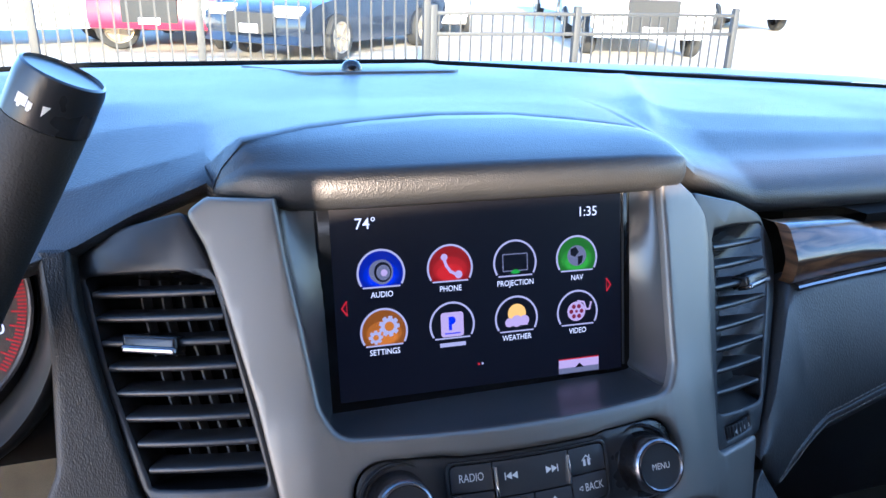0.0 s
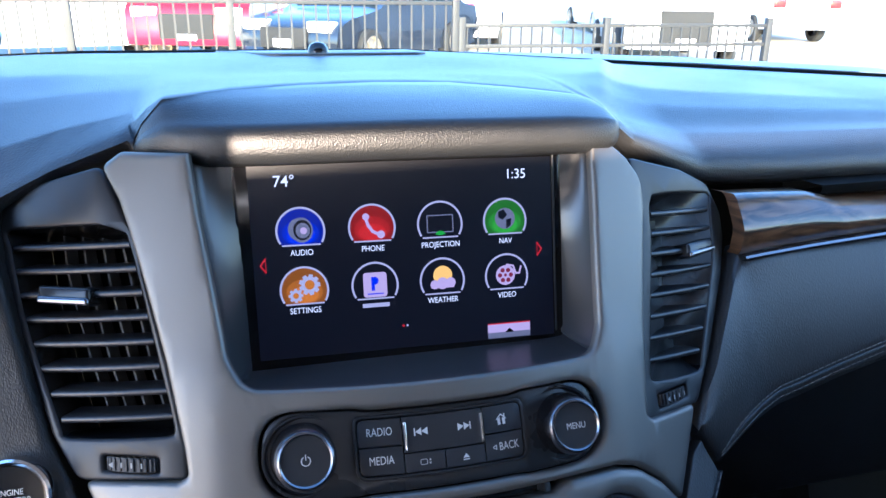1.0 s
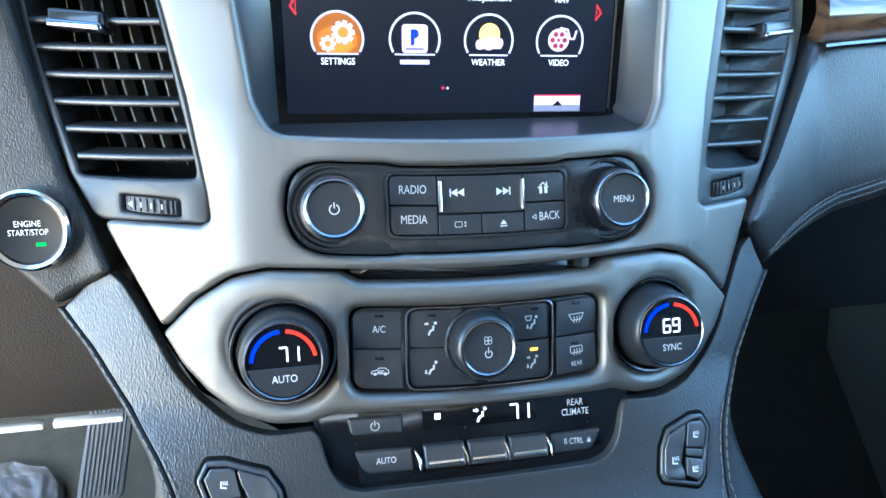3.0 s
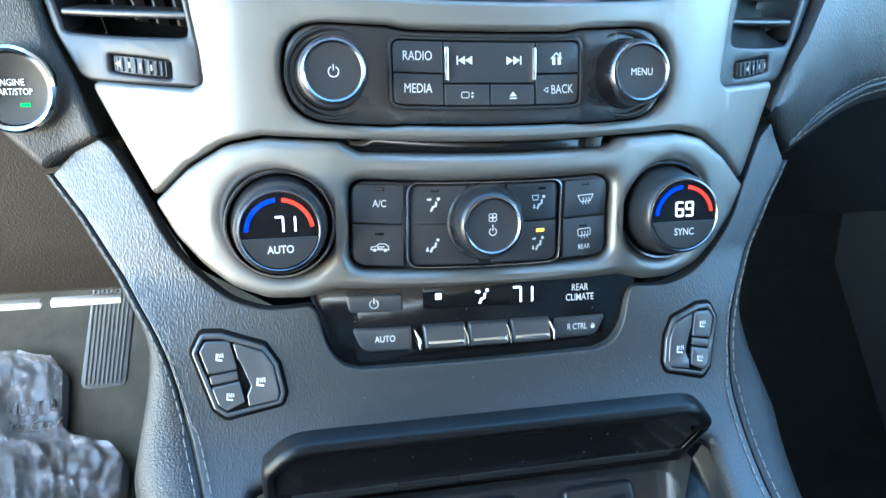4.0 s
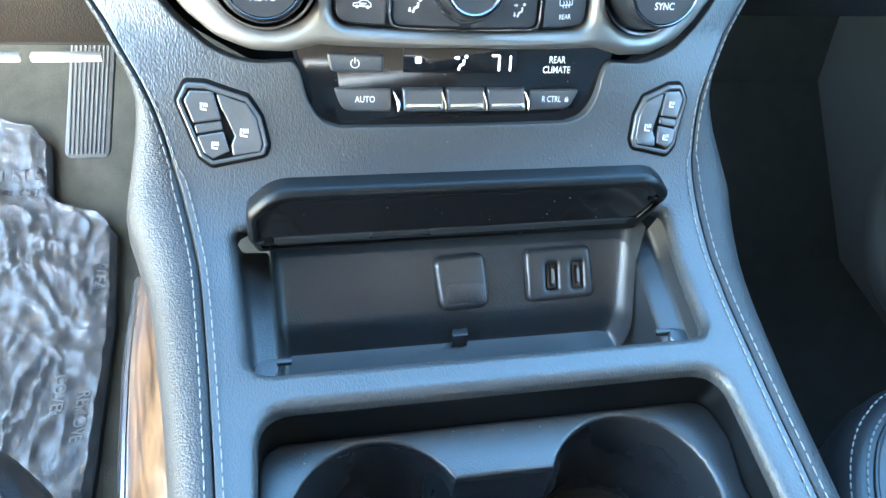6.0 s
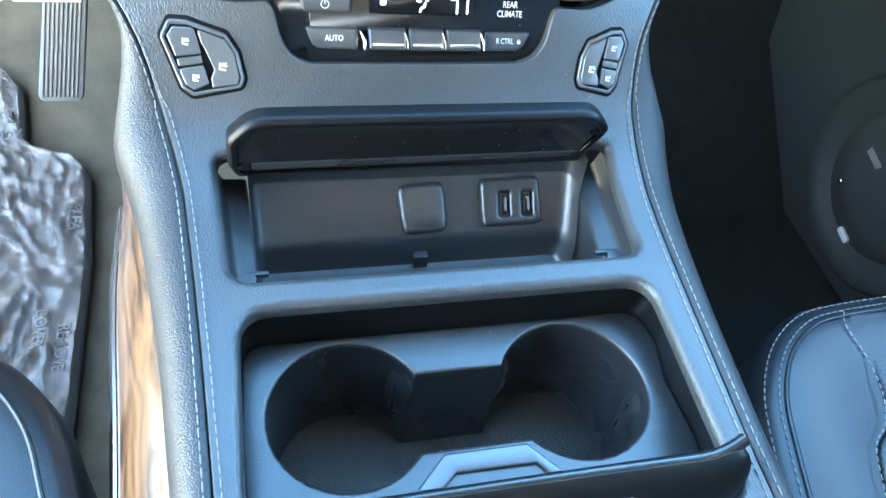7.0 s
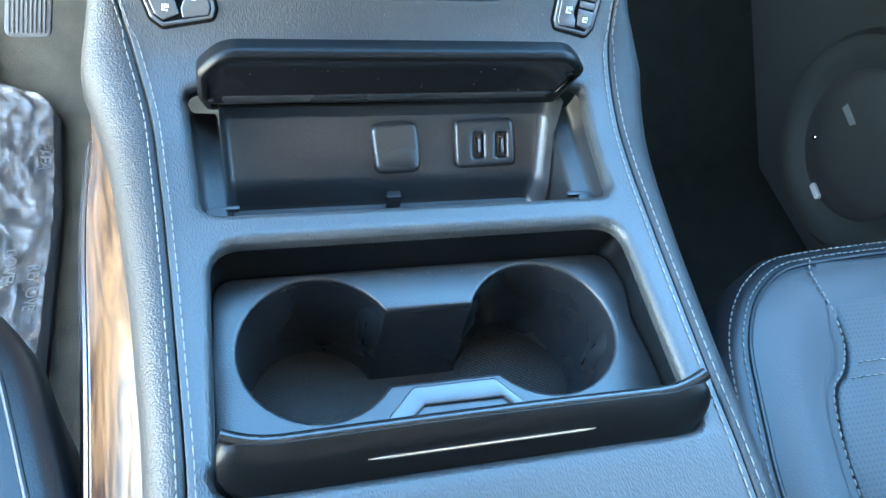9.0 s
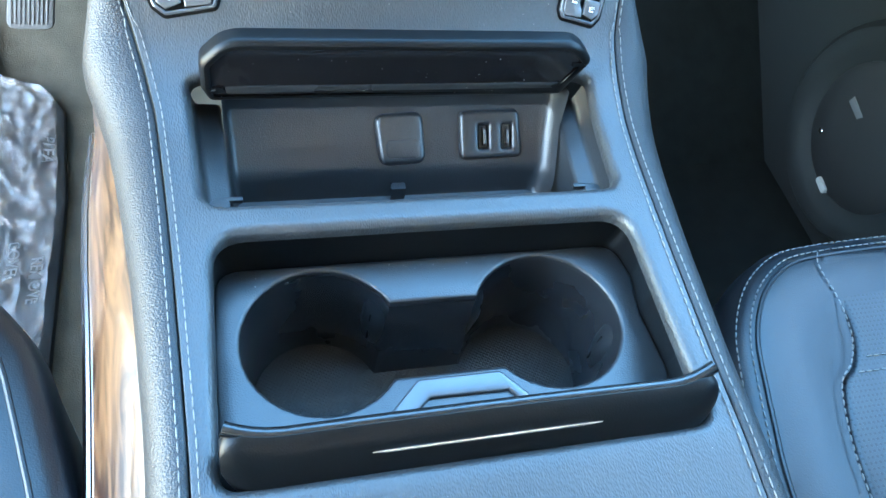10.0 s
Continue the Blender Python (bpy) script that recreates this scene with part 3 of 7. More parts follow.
# ---- console ----
RAIL_Y = [0.352, 0.335, 0.318, 0.300, 0.283, 0.268, 0.252, 0.235, 0.212, 0.185, 0.15, 0.11, 0.07, 0.03, -0.03, -0.12, -0.25, -0.40]
RAIL_S = [0.205, 0.192, 0.178, 0.163, 0.149, 0.1415, 0.1375, 0.1345, 0.1320, 0.1295, 0.1265, 0.1235, 0.1210, 0.1185, 0.1165, 0.115, 0.115, 0.115]
TOP_Y, TOP_Z = [-0.5, 0.17, 0.20, 0.23, 0.26, 0.28, 0.30, 0.352], [0.985, 0.985, 0.987, 0.995, 1.015, 1.037, 1.062, 1.106]


def console_top(y):
    return float(np.interp(y, TOP_Y, TOP_Z))


# the console's skin: s runs along the middle of it, equal to y on the flat and going on up the stack's foot
MID = [(-0.5, 0.970), (-0.12, 0.976), (0.005, 0.9855), (0.17, 0.9857), (0.20, 0.9875), (0.222, 0.9925), (0.232, 0.9960), (0.242, 1.0005), (0.2525, 1.0067), (0.2610, 1.0152), (0.2676, 1.0288), (0.2790, 1.0565), (0.2941, 1.0935), (0.3131, 1.1397)]
MID_S = [-0.5, -0.12, 0.005, 0.17, 0.20]
for _a, _b in zip(MID[4:], MID[5:]):
    MID_S.append(MID_S[-1] + math.hypot(_b[0] - _a[0], _b[1] - _a[1]))
S_FOOT = MID_S[10]


def along(v):
    """The skin's s beside the stack's v."""
    return S_FOOT + v + 0.15


BOW_S = [0.225, along(-0.165), along(-0.14), along(-0.115), along(-0.06)]
BOW_K = [0.0, 0.05, 0.40, 0.90, 1.2]


def smooth_open(pts):
    return [(p[0], p[1]) for p in smoothstep([(u, v, 0) for u, v in pts], 3)]


def skin_at(u, s, w=0.0):
    """A point of the console's leather skin: u across, s along, w out of it."""
    d = 0.004
    y0, y1 = np.interp((s - d, s + d), MID_S, [p[0] for p in MID])
    z0, z1 = np.interp((s - d, s + d), MID_S, [p[1] for p in MID])
    k = float(np.interp(s, BOW_S, BOW_K))
    t = Vector((0, y1 - y0, z1 - z0)).normalized()
    n = Vector((2 * k * u * t.z, -t.z, t.y)).normalized()
    return Vector((u, 0.5 * (y0 + y1) + k * u * u, 0.5 * (z0 + z1) - TILT * u * k / 1.2)) + float(w) * n


CUP_PLATE = rounded([(-0.1085, 0.0145), (0.1085, 0.0145), (0.1130, 0.055), (0.1105, 0.088), (0.1145, 0.110), (0.1100, 0.1330), (-0.1075, 0.1330), (-0.1095, 0.088)], [0.004, 0.004, 0.01, 0.02, 0.01, 0.014, 0.014, 0.02], 5)


CUP_MOUTH = rounded([(-0.1075, 0.0125), (0.1050, 0.0125), (0.1075, 0.1335), (-0.1070, 0.1335)], [0.008, 0.008, 0.016, 0.016], 6)


SEAM_S = [-0.40, -0.12, -0.03, 0.03, 0.07, 0.11, 0.15, 0.185, 0.212, 0.2337, 0.255, 0.277, 0.290, 0.2994, 0.3098, 0.3234, 0.342, 0.3587]
SEAM_U = [0.115, 0.115, 0.1165, 0.1185, 0.1210, 0.1235, 0.1265, 0.1295, 0.1320, 0.1350, 0.1382, 0.1425, 0.1460, 0.1505, 0.1575, 0.1670, 0.1800, 0.1955]
SEAM_D = [0, 0, 0, 0, 0, 0, 0, 0, 0, 0.001, 0.0025, 0.004, 0.005, 0.0055, 0.006, 0.006, 0.0055, 0.005]
SEAM_FINE = [float(x) for x in np.linspace(-0.40, -0.03, 6)] + [float(x) for x in np.linspace(0.0, 0.19, 16)] + [float(x) for x in np.linspace(0.2, 0.3587, 32)]


def seam(s, side):
    """Half the skin's width, to the stitched seam."""
    return float(np.interp(s, SEAM_S, SEAM_U)) - side * float(np.interp(s, SEAM_S, SEAM_D))


WING_INNER = [(0.1805, -0.0530), (0.1745, -0.0565), (0.1690, -0.0620), (0.1575, -0.0800), (0.1480, -0.0970), (0.1360, -0.1100), (0.1215, -0.1198), (0.1040, -0.1240), (0.0890, -0.1228), (0.0835, -0.1225), (0.0800, -0.1270), (0.0768, -0.1400), (0.0705, -0.1490), (0.0610, -0.1525)]
RAIL_LOW = [(0.0003, -0.006), (0.0003, -0.0014), (0.0011, -0.0002), (0.0022, 0.0003), (0.0062, 0.0001), (0.0112, -0.0018), (0.0157, -0.0055), (0.0192, -0.0110), (0.0212, -0.0185), (0.0218, -0.0275), (0.0208, -0.0365), (0.0178, -0.0425), (0.0080, -0.0465)]
RAIL_TOP = [(0.0003, -0.006), (0.0003, -0.0014), (0.0011, -0.0002), (0.0020, 0.0001), (0.0032, -0.0006), (0.0046, -0.0022), (0.0056, -0.0046), (0.0058, -0.0080), (0.0050, -0.0130), (0.0035, -0.0190), (0.0020, -0.0250), (0.0, -0.0310), (-0.004, -0.0370)]


def console():
    thing = empty("centre_console", (0, 0.1, 0.64), "charcoal leather-wrapped centre console with pale double stitching", "centre console")
    for s in (-1, 1):
        rows = []
        for d in SEAM_FINE:
            e = seam(d, s)
            f = float(np.interp(d, [0.245, 0.305], [0.0, 1.0]))
            f = f * f * (3 - 2 * f)
            k = float(np.interp(d, [-0.4, 0.05, 0.12, 0.19, 0.25, 0.28], [0.85, 0.85, 0.95, 1.15, 1.4, 1.4]))
            base, up = skin_at(s * e, d), skin_at(s * e, d, 0.01)
            n = (up - base) * 100
            row = []
            for (a, b), (c, g) in zip(RAIL_LOW, RAIL_TOP):
                lo = base + Vector((s * a * k, 0, b))
                hi = base + Vector((s * c, 0, 0)) + n * g
                row.append(lo.lerp(hi, f))
            rows.append(row)
        part("side_rail", loft(rows), LEATHER_RAIL, thing, auto=60)
        # wood panel with its pale edge, and the lower side
        rows, edge, low = [], [], []
        for y in (0.290, 0.283, 0.275, 0.265, 0.25, 0.22, 0.18, 0.14, 0.10, 0.06, 0.02, -0.03, -0.12, -0.25, -0.40):
            edge_u = float(np.interp(y, RAIL_Y[::-1], RAIL_S[::-1]))
            z = console_top(min(y, 0.19))
            g = 1 - math.exp(-(0.292 - y) / 0.028)
            rows.append([(s * (edge_u + dx), y, z + dz) for dx, dz in ((0.004, -0.036), (0.014, -0.038), (0.022, -0.046 - 0.01 * (1 - g)), (0.022 + 0.014 * g, -0.062), (0.024 + 0.024 * g, -0.083), (0.025 + 0.026 * g, -0.092))])
            edge.append([(s * (edge_u + 0.025 + 0.026 * g + dx), y, z + dz) for dx, dz in ((0.0, -0.090), (0.0018, -0.0905), (0.0042, -0.094), (0.0050, -0.100), (0.0050, -0.112))])
            low.append([(s * (edge_u + 0.025 + 0.026 * g + dx), y, z + dz) for dx, dz in ((0.0045, -0.110), (0.005, -0.2), (0.007, -0.345))])
        part("wood_panel", loft(rows), WOOD, thing, "glossy lacquered burl wood side panel", auto=60)
        part("panel_edge", loft(edge), DARK_CHROME, thing, "dull metal edge strip")
        part("lower_panel", loft(low), PLASTIC, thing, "dark lower side panel")
    # one leather skin from the stack's flanks to the rear, open over the bin and the cups
    def flank(side):
        return [(side * (seam(d, side) - 0.0002), d) for d in SEAM_FINE]
    inner = [(u, along(v)) for u, v in WING_INNER]
    outline = flank(-1) + smooth_open([(-u, d) for u, d in inner]) + smooth_open(inner[::-1]) + flank(1)[::-1]
    bin_hole = rounded([(-0.1095, 0.1515), (0.1095, 0.1515), (0.1150, 0.2290), (0.090, 0.2345), (-0.090, 0.2345), (-0.1150, 0.2290)], [0.012, 0.012, 0.006, 0.03, 0.03, 0.006], 6)
    part("skin", slab(outline, -0.008, 0.0, 0.0050, [bin_hole, CUP_MOUTH], to=skin_at, step=0.009, rim=4, step_v=0.006, r_out=0.0009), LEATHER, thing, "charcoal leather skin with two rounded openings", auto=60)
    return thing


CONSOLE = console()


def bin_tray():
    thing = empty("storage_bin", (0, 0.19, 0.93), "open black storage bin with a socket cover and two charging ports", "storage bin")
    prof = [(0.2350, 0.992), (0.2312, 0.9725), (0.2305, 0.9705), (0.2070, 0.9480), (0.2045, 0.9450), (0.2025, 0.9400), (0.2010, 0.9310), (0.1990, 0.9280), (0.1950, 0.9272), (0.1600, 0.9272), (0.1550, 0.9300), (0.1535, 0.975)]
    cols = [(-0.0992, 0.012), (-0.0982, 0.0055), (-0.0965, 0.0018), (-0.0940, 0.0), (-0.05, 0), (0, 0), (0.05, 0), (0.0900, 0.0), (0.0945, 0.0012), (0.0968, 0.0040), (0.0985, 0.0090), (0.0994, 0.016)]
    rows = []
    for x, d in cols:
        rows.append([(x * (1 - (0.085 if x > 0 else 0.03) * max(0.0, min(1.0, (0.9725 - z) / 0.045)) * min(1, max(0, (y - 0.16) / 0.03))), y - d * min(1.0, max(0.0, (y - 0.16) / 0.04)), z) for y, z in prof])
    part("tray", loft(rows), PLASTIC, thing, auto=40)
    for s in (-1, 1):
        rows = []
        for y in (0.1525, 0.158, 0.165, 0.18, 0.2, 0.215, 0.2255, 0.236):
            b = s * (0.0965 + 0.055 * (y - 0.165))
            o = 0.0125 + 0.02 * (y - 0.153)
            z = 0.9660 + 0.055 * (y - 0.155)
            rows.append([(b * 0.985, y, 0.925), (b * 0.998, y, z - 0.0035), (b + s * 0.0004, y, z - 0.0012), (b + s * 0.0018, y, z), (b + s * (o - 0.003), y, z + 0.0004), (b + s * (o - 0.0010), y, z + 0.0014), (b + s * o, y, z + 0.0040), (b + s * (o + 0.004), y, z + 0.0180)])
        part("side_ledge", loft(rows), PLASTIC, thing, auto=50)
    part("floor_ridge", tube([(-0.0900, 0.1800, 0.9275), (-0.03, 0.1845, 0.9278), (0.03, 0.1850, 0.9278), (0.0820, 0.1820, 0.9275)], 0.0014, 8), PLASTIC, thing)
    return thing


BIN = bin_tray()


def cup_tray():
    thing = empty("cup_holder", (0, 0.09, 0.885), "black moulded double cup holder with a rubber floor", "cup holder")
    hole = []
    # outline of the two wells joined by a channel
    r, cx, cy = 0.0393, 0.0585, 0.0895
    yb, yf = 0.1065, 0.0650
    a0 = math.asin((yb - cy) / r)
    a1 = math.asin((yf - cy) / r)
    left = [( -cx + r * math.cos(a), cy + r * math.sin(a)) for a in [a0 + (2 * math.pi + a1 - a0) * i / 28 for i in range(29)]]
    right = [(cx - p[0] - cx, p[1]) for p in left][::-1]
    hole = left + right
    plate = CUP_PLATE
    flat = lambda u, v, w=0.0: Vector((u, v, 0.9555 + 0.0 * v + w))
    part("plate", slab(plate, -0.02, 0.0, 0.002, [hole], to=flat, step=0, rim=3), PLASTIC, thing)
    bm = loft([[flat(*p, -0.0015) for p in inset(hole, -0.002)], [flat(*p, -0.004) for p in hole], [flat(*p, -0.03) for p in inset(hole, 0.0008)], [flat(*p, -0.068) for p in inset(hole, 0.0030)], [flat(*p, -0.0696) for p in inset(hole, 0.0040)]], closed=True)
    part("well_wall", bm, PLASTIC_FINE, thing)
    part("rubber_floor", slab(inset(hole, 0.0036), -0.074, -0.0694, 0.0008, to=flat, step=0), MESH_RUBBER, thing, "black lattice-pressed rubber floor mat")
    # collar between plate and leather, near-black to stand in for its shade
    low, high = [], []
    for x, y in plate:
        side = 0.1100 + 0.003 * (y - 0.0125) / 0.122 if x > 0 else 0.1103
        k = max(0.0, min(1.0, (abs(x) - 0.085) / 0.015))
        low.append(Vector((x, y, 0.950)))
        high.append(Vector((x * (1 - k) + math.copysign(side, x) * k, 0.0125 + (y - 0.0145) * 0.122 / 0.1185, 0.983)))
    part("collar", loft([low, high], closed=True), LIP, thing)
    return thing


CUPS = cup_tray()
# ---- legends and displays ----
def decal(polys, to, w=0.0003):
    """Flat filled shapes lying on a surface."""
    bm = bmesh.new()
    for pts in polys:
        bm.faces.new([bm.verts.new(to(p[0], p[1], w)) for p in pts])
    return bm


def moved(pts, u, v, s=1.0, turn=0.0):
    c, d = math.cos(turn), math.sin(turn)
    return [(u + s * (c * x - d * y), v + s * (d * x + c * y)) for x, y in pts]


def band(pts, wide, closed=False):
    """A stroke of a width along a line, as quads."""
    out = []
    k = len(pts)
    for i in range(k if closed else k - 1):
        a, b = Vector(pts[i]), Vector(pts[(i + 1) % k])
        d = (b - a)
        if d.length < 1e-9:
            continue
        d.normalize()
        n = Vector((-d.y, d.x)) * wide / 2
        e = d * wide * 0.3
        out.append([tuple(a + n - e), tuple(b + n + e), tuple(b - n + e), tuple(a - n - e)])
    return out


def arc(u, v, r, a0, a1, n=16):
    return [(u + r * math.cos(radians(a0 + (a1 - a0) * i / n)), v + r * math.sin(radians(a0 + (a1 - a0) * i / n))) for i in range(n + 1)]


def on_screen(u, v, w=0.0):
    return SCREEN_M @ Vector((u, v - 0.016 * u, w))


WHITE_LIT = glow("lit white", (0.95, 0.95, 1.0), 0.14)
SILVER_LIT = glow("lit silver rim", (0.62, 0.58, 0.72), 0.095)
GREY_LIT = glow("lit grey", (0.40, 0.40, 0.52), 0.05)
RED_LIT = glow("lit red", (0.75, 0.02, 0.03), 0.10)
BLUE_LIT = glow("lit blue", (0.015, 0.03, 0.55), 0.15)
GREEN_LIT = glow("lit green", (0.05, 0.42, 0.04), 0.11)
ORANGE_LIT = glow("lit orange", (0.75, 0.22, 0.02), 0.10)
PINK_LIT = glow("lit mauve", (0.62, 0.45, 0.62), 0.115)
AMBER_LIT = glow("lit amber", (1.0, 0.45, 0.03), 0.2)
DIAL_BLUE = glow("lit dial blue", (0.010, 0.035, 1.0), 0.085)
DIAL_RED = glow("lit dial red", (1.0, 0.030, 0.008), 0.085)
NIGHT_LIT = glow("faint lit display ground", (0.012, 0.014, 0.030), 0.03)
GREEN_DOT = glow("lit green tell-tale", (0.03, 0.60, 0.03), 0.13)


def screen_text(name, text, size, u, v, mat, stretch=0.95, bold=0.0):
    m = SCREEN_M @ Matrix.Translation((u, v - 0.016 * u, 0.0003)) @ Matrix.Rotation(-0.016, 4, "Z")
    part(name, lettering(text, size, m, 0.0, bold, stretch), mat, SCREEN, smooth=False)


def icon(name, u, v, disc, glyphs):
    """A round menu icon: a domed disc in a silver rim, cut off below, with its picture."""
    r = 0.0140
    deep, mid, full = disc
    parent = part(name, decal([arc(u, v, r * 0.95, -38, 218, 30)], on_screen, 0.0002), deep, SCREEN, smooth=False)
    part("icon_shade", decal([circle(u, v - 0.06 * r, r * 0.74, 30, 0.72)], on_screen, 0.00025), mid, parent, smooth=False)
    part("icon_shine", decal([circle(u, v - 0.18 * r, r * 0.58, 26, 0.60)], on_screen, 0.0003), full, parent, smooth=False)
    rim = [[(p[0], p[1]) for p in (a, b, c, d)] for a, b, c, d in zip(arc(u, v, r, -30, 210, 30), arc(u, v, r, -30, 210, 30)[1:], arc(u, v, r * 0.915, -30, 210, 30)[1:], arc(u, v, r * 0.915, -30, 210, 30))]
    rim += band([(u - r * 0.76, v - r * 0.56), (u + r * 0.76, v - r * 0.56)], 0.0009)
    part("icon_rim", decal(rim, on_screen, 0.0004), SILVER_LIT, parent, smooth=False)
    for i, (polys, mat) in enumerate(glyphs):
        single = all(len(p) > 6 for p in polys)
        for piece in ([[p] for p in polys] if single else [polys]):
            part("icon_glyph", decal([moved(p, u, v, 0.0140) for p in piece], on_screen, 0.0005 + 0.0001 * i), mat, parent, smooth=False)


def shades(name, colour, strength):
    """Three glows of one hue, for a disc that is darker round its edge."""
    return [glow(name + " " + word, colour, strength * k) for word, k in (("edge", 0.38), ("middle", 0.68), ("centre", 1.0))]


def gear(x, y, r, n=8):
    pts = []
    for i in range(n):
        a = 2 * math.pi * i / n
        for da, rr in ((-0.28, 0.78), (-0.18, 1.0), (0.18, 1.0), (0.28, 0.78)):
            pts.append((x + r * rr * math.cos(a + da), y + r * rr * math.sin(a + da)))
    return pts


def display():
    cols, r1, r2 = (-0.0580, -0.0171, 0.0237, 0.0645), 0.0145, -0.0195
    part("lit_ground", decal([[(-0.0853, -0.0585), (0.0950, -0.0585), (0.0950, 0.0525), (-0.0853, 0.0525)]], on_screen, 0.0001), NIGHT_LIT, SCREEN, smooth=False)
    blue, red, green = shades("icon blue", (0.015, 0.035, 0.55), 0.15), shades("icon red", (0.75, 0.02, 0.02), 0.105), shades("icon green", (0.07, 0.42, 0.03), 0.11)
    orange, night = shades("icon orange", (0.78, 0.22, 0.02), 0.105), [NIGHT_LIT] * 3
    icon("audio_icon", cols[0], r1, blue, [([circle(-0.08, 0.08, 0.42, 20, 1.1), circle(0.05, 0.05, 0.45, 20, 1.15)], GREY_LIT), ([circle(0.07, 0.05, 0.36, 20, 1.15)], NIGHT_LIT), ([circle(0.09, 0.03, 0.29, 18, 1.1)], GREY_LIT), ([circle(0.12, 0.02, 0.14, 14)], PINK_LIT)])
    icon("phone_icon", cols[1], r1, red, [(band([(-0.28, 0.48), (-0.16, 0.1), (0.02, -0.16), (0.36, -0.34)], 0.13) + [circle(-0.24, 0.46, 0.15, 12), circle(0.36, -0.3, 0.17, 12)], PINK_LIT)])
    icon("projection_icon", cols[2], r1, night, [(band([(-0.56, 0.38), (0.56, 0.38), (0.56, -0.34), (-0.56, -0.34)], 0.05, True), GREY_LIT), ([arc(0, -0.52, 0.24, 20, 160, 8), arc(0, -0.52, 0.14, 20, 160, 8)], GREEN_LIT)])
    icon("navigation_icon", cols[3], r1, green, [([circle(0, 0.1, 0.46, 22)], GREY_LIT), ([[(-0.3, 0.4), (-0.05, 0.5), (0.1, 0.25), (-0.1, 0.05), (-0.3, 0.15)], [(0.05, 0.05), (0.3, 0.1), (0.25, -0.2), (0.05, -0.35)]], NIGHT_LIT)])
    icon("settings_icon", cols[0], r2, orange, [([gear(0.22, 0.22, 0.44, 9)], SILVER_LIT), ([gear(-0.36, -0.2, 0.30, 8)], SILVER_LIT), ([circle(0.22, 0.22, 0.2, 14), circle(-0.36, -0.2, 0.12, 12)], ORANGE_LIT)])
    icon("music_icon", cols[1], r2, night, [([rounded([(-0.5, -0.5), (0.5, -0.5), (0.5, 0.55), (-0.5, 0.55)], 0.14, 3)], PINK_LIT), ([[(-0.16, -0.22), (-0.02, -0.22), (-0.02, 0.36), (-0.16, 0.36)], arc(-0.02, 0.2, 0.17, -90, 90, 8), [(-0.34, -0.38), (0.34, -0.38), (0.34, -0.33), (-0.34, -0.33)]], BLUE_LIT)])
    icon("weather_icon", cols[2], r2, night, [([circle(0.02, 0.22, 0.42, 20)], glow("lit sun", (1.0, 0.55, 0.12), 0.14)), ([circle(-0.34, -0.16, 0.2, 14), circle(0.0, -0.12, 0.26, 14), circle(0.36, -0.1, 0.22, 14), [(-0.5, -0.32), (0.5, -0.32), (0.55, -0.12), (-0.5, -0.12)]], PINK_LIT)])
    icon("video_icon", cols[3], r2, night, [([circle(-0.06, 0.04, 0.44, 20)], PINK_LIT), ([circle(-0.06 + 0.25 * math.cos(a), 0.04 + 0.25 * math.sin(a), 0.1, 10) for a in [i * math.pi / 3 for i in range(6)]] + [circle(-0.06, 0.04, 0.07, 8)], glow("lit dark red", (0.25, 0.02, 0.05), 0.1)), (band([(0.0, 0.5), (0.3, 0.44), (0.42, 0.1), (0.58, 0.1), (0.66, 0.4)], 0.08), PINK_LIT)])
    for u, v, txt in ((0, 0.0025, "AUDIO"), (1, 0.0025, "PHONE"), (2, 0.0025, "PROJECTION"), (3, 0.0025, "NAV"), (0, -0.0310, "SETTINGS"), (2, -0.0310, "WEATHER"), (3, -0.0310, "VIDEO")):
        screen_text("caption", txt, 0.0034, cols[u], v - 0.0003, WHITE_LIT, 0.84, 0.0)
    part("caption_bar", decal([[(cols[1] - 0.0080, -0.0325), (cols[1] + 0.0080, -0.0325), (cols[1] + 0.0080, -0.0301), (cols[1] - 0.0080, -0.0301)]], on_screen, 0.0003), SILVER_LIT, SCREEN, smooth=False)
    screen_text("temperature", "74°", 0.0062, -0.0655, 0.0428, WHITE_LIT, 1.0, 0.00004)
    screen_text("clock", "1:35", 0.0058, 0.0722, 0.0425, WHITE_LIT, 0.95, 0.00003)
    for s, u in ((-1, -0.0800), (1, 0.0863)):
        part("page_arrow", decal(band([(u - s * 0.0014, 0.0), (u + s * 0.0014, -0.0040), (u - s * 0.0014, -0.0080)], 0.0009) + band([(u - s * 0.0014, 0.0), (u - s * 0.0014, -0.0080)], 0.0004), on_screen, 0.0003), RED_LIT, SCREEN, smooth=False)
    part("page_dot", decal([circle(-0.0014, -0.0450, 0.0008, 10)], on_screen, 0.0003), RED_LIT, SCREEN, smooth=False)
    part("page_dot", decal([circle(0.0010, -0.0450, 0.0007, 10)], on_screen, 0.0003), SILVER_LIT, SCREEN, smooth=False)
    tab = part("pull_up_tab", decal([[(0.0512, -0.0580), (0.0788, -0.0580), (0.0788, -0.0494), (0.0512, -0.0494)]], on_screen, 0.0003), PINK_LIT, SCREEN, smooth=False)
    part("tab_shade", decal([[(0.0512, -0.0580), (0.0788, -0.0580), (0.0788, -0.0545), (0.0512, -0.0545)]], on_screen, 0.0004), GREY_LIT, tab, smooth=False)
    part("tab_edge", decal([[(0.0512, -0.0494), (0.0788, -0.0494), (0.0788, -0.0487), (0.0512, -0.0487)]], on_screen, 0.0003), RED_LIT, tab, smooth=False)
    part("tab_arrow", decal([[(0.0622, -0.0548), (0.0682, -0.0548), (0.0652, -0.0520)]], on_screen, 0.0005), GLOSS, tab, smooth=False)


display()


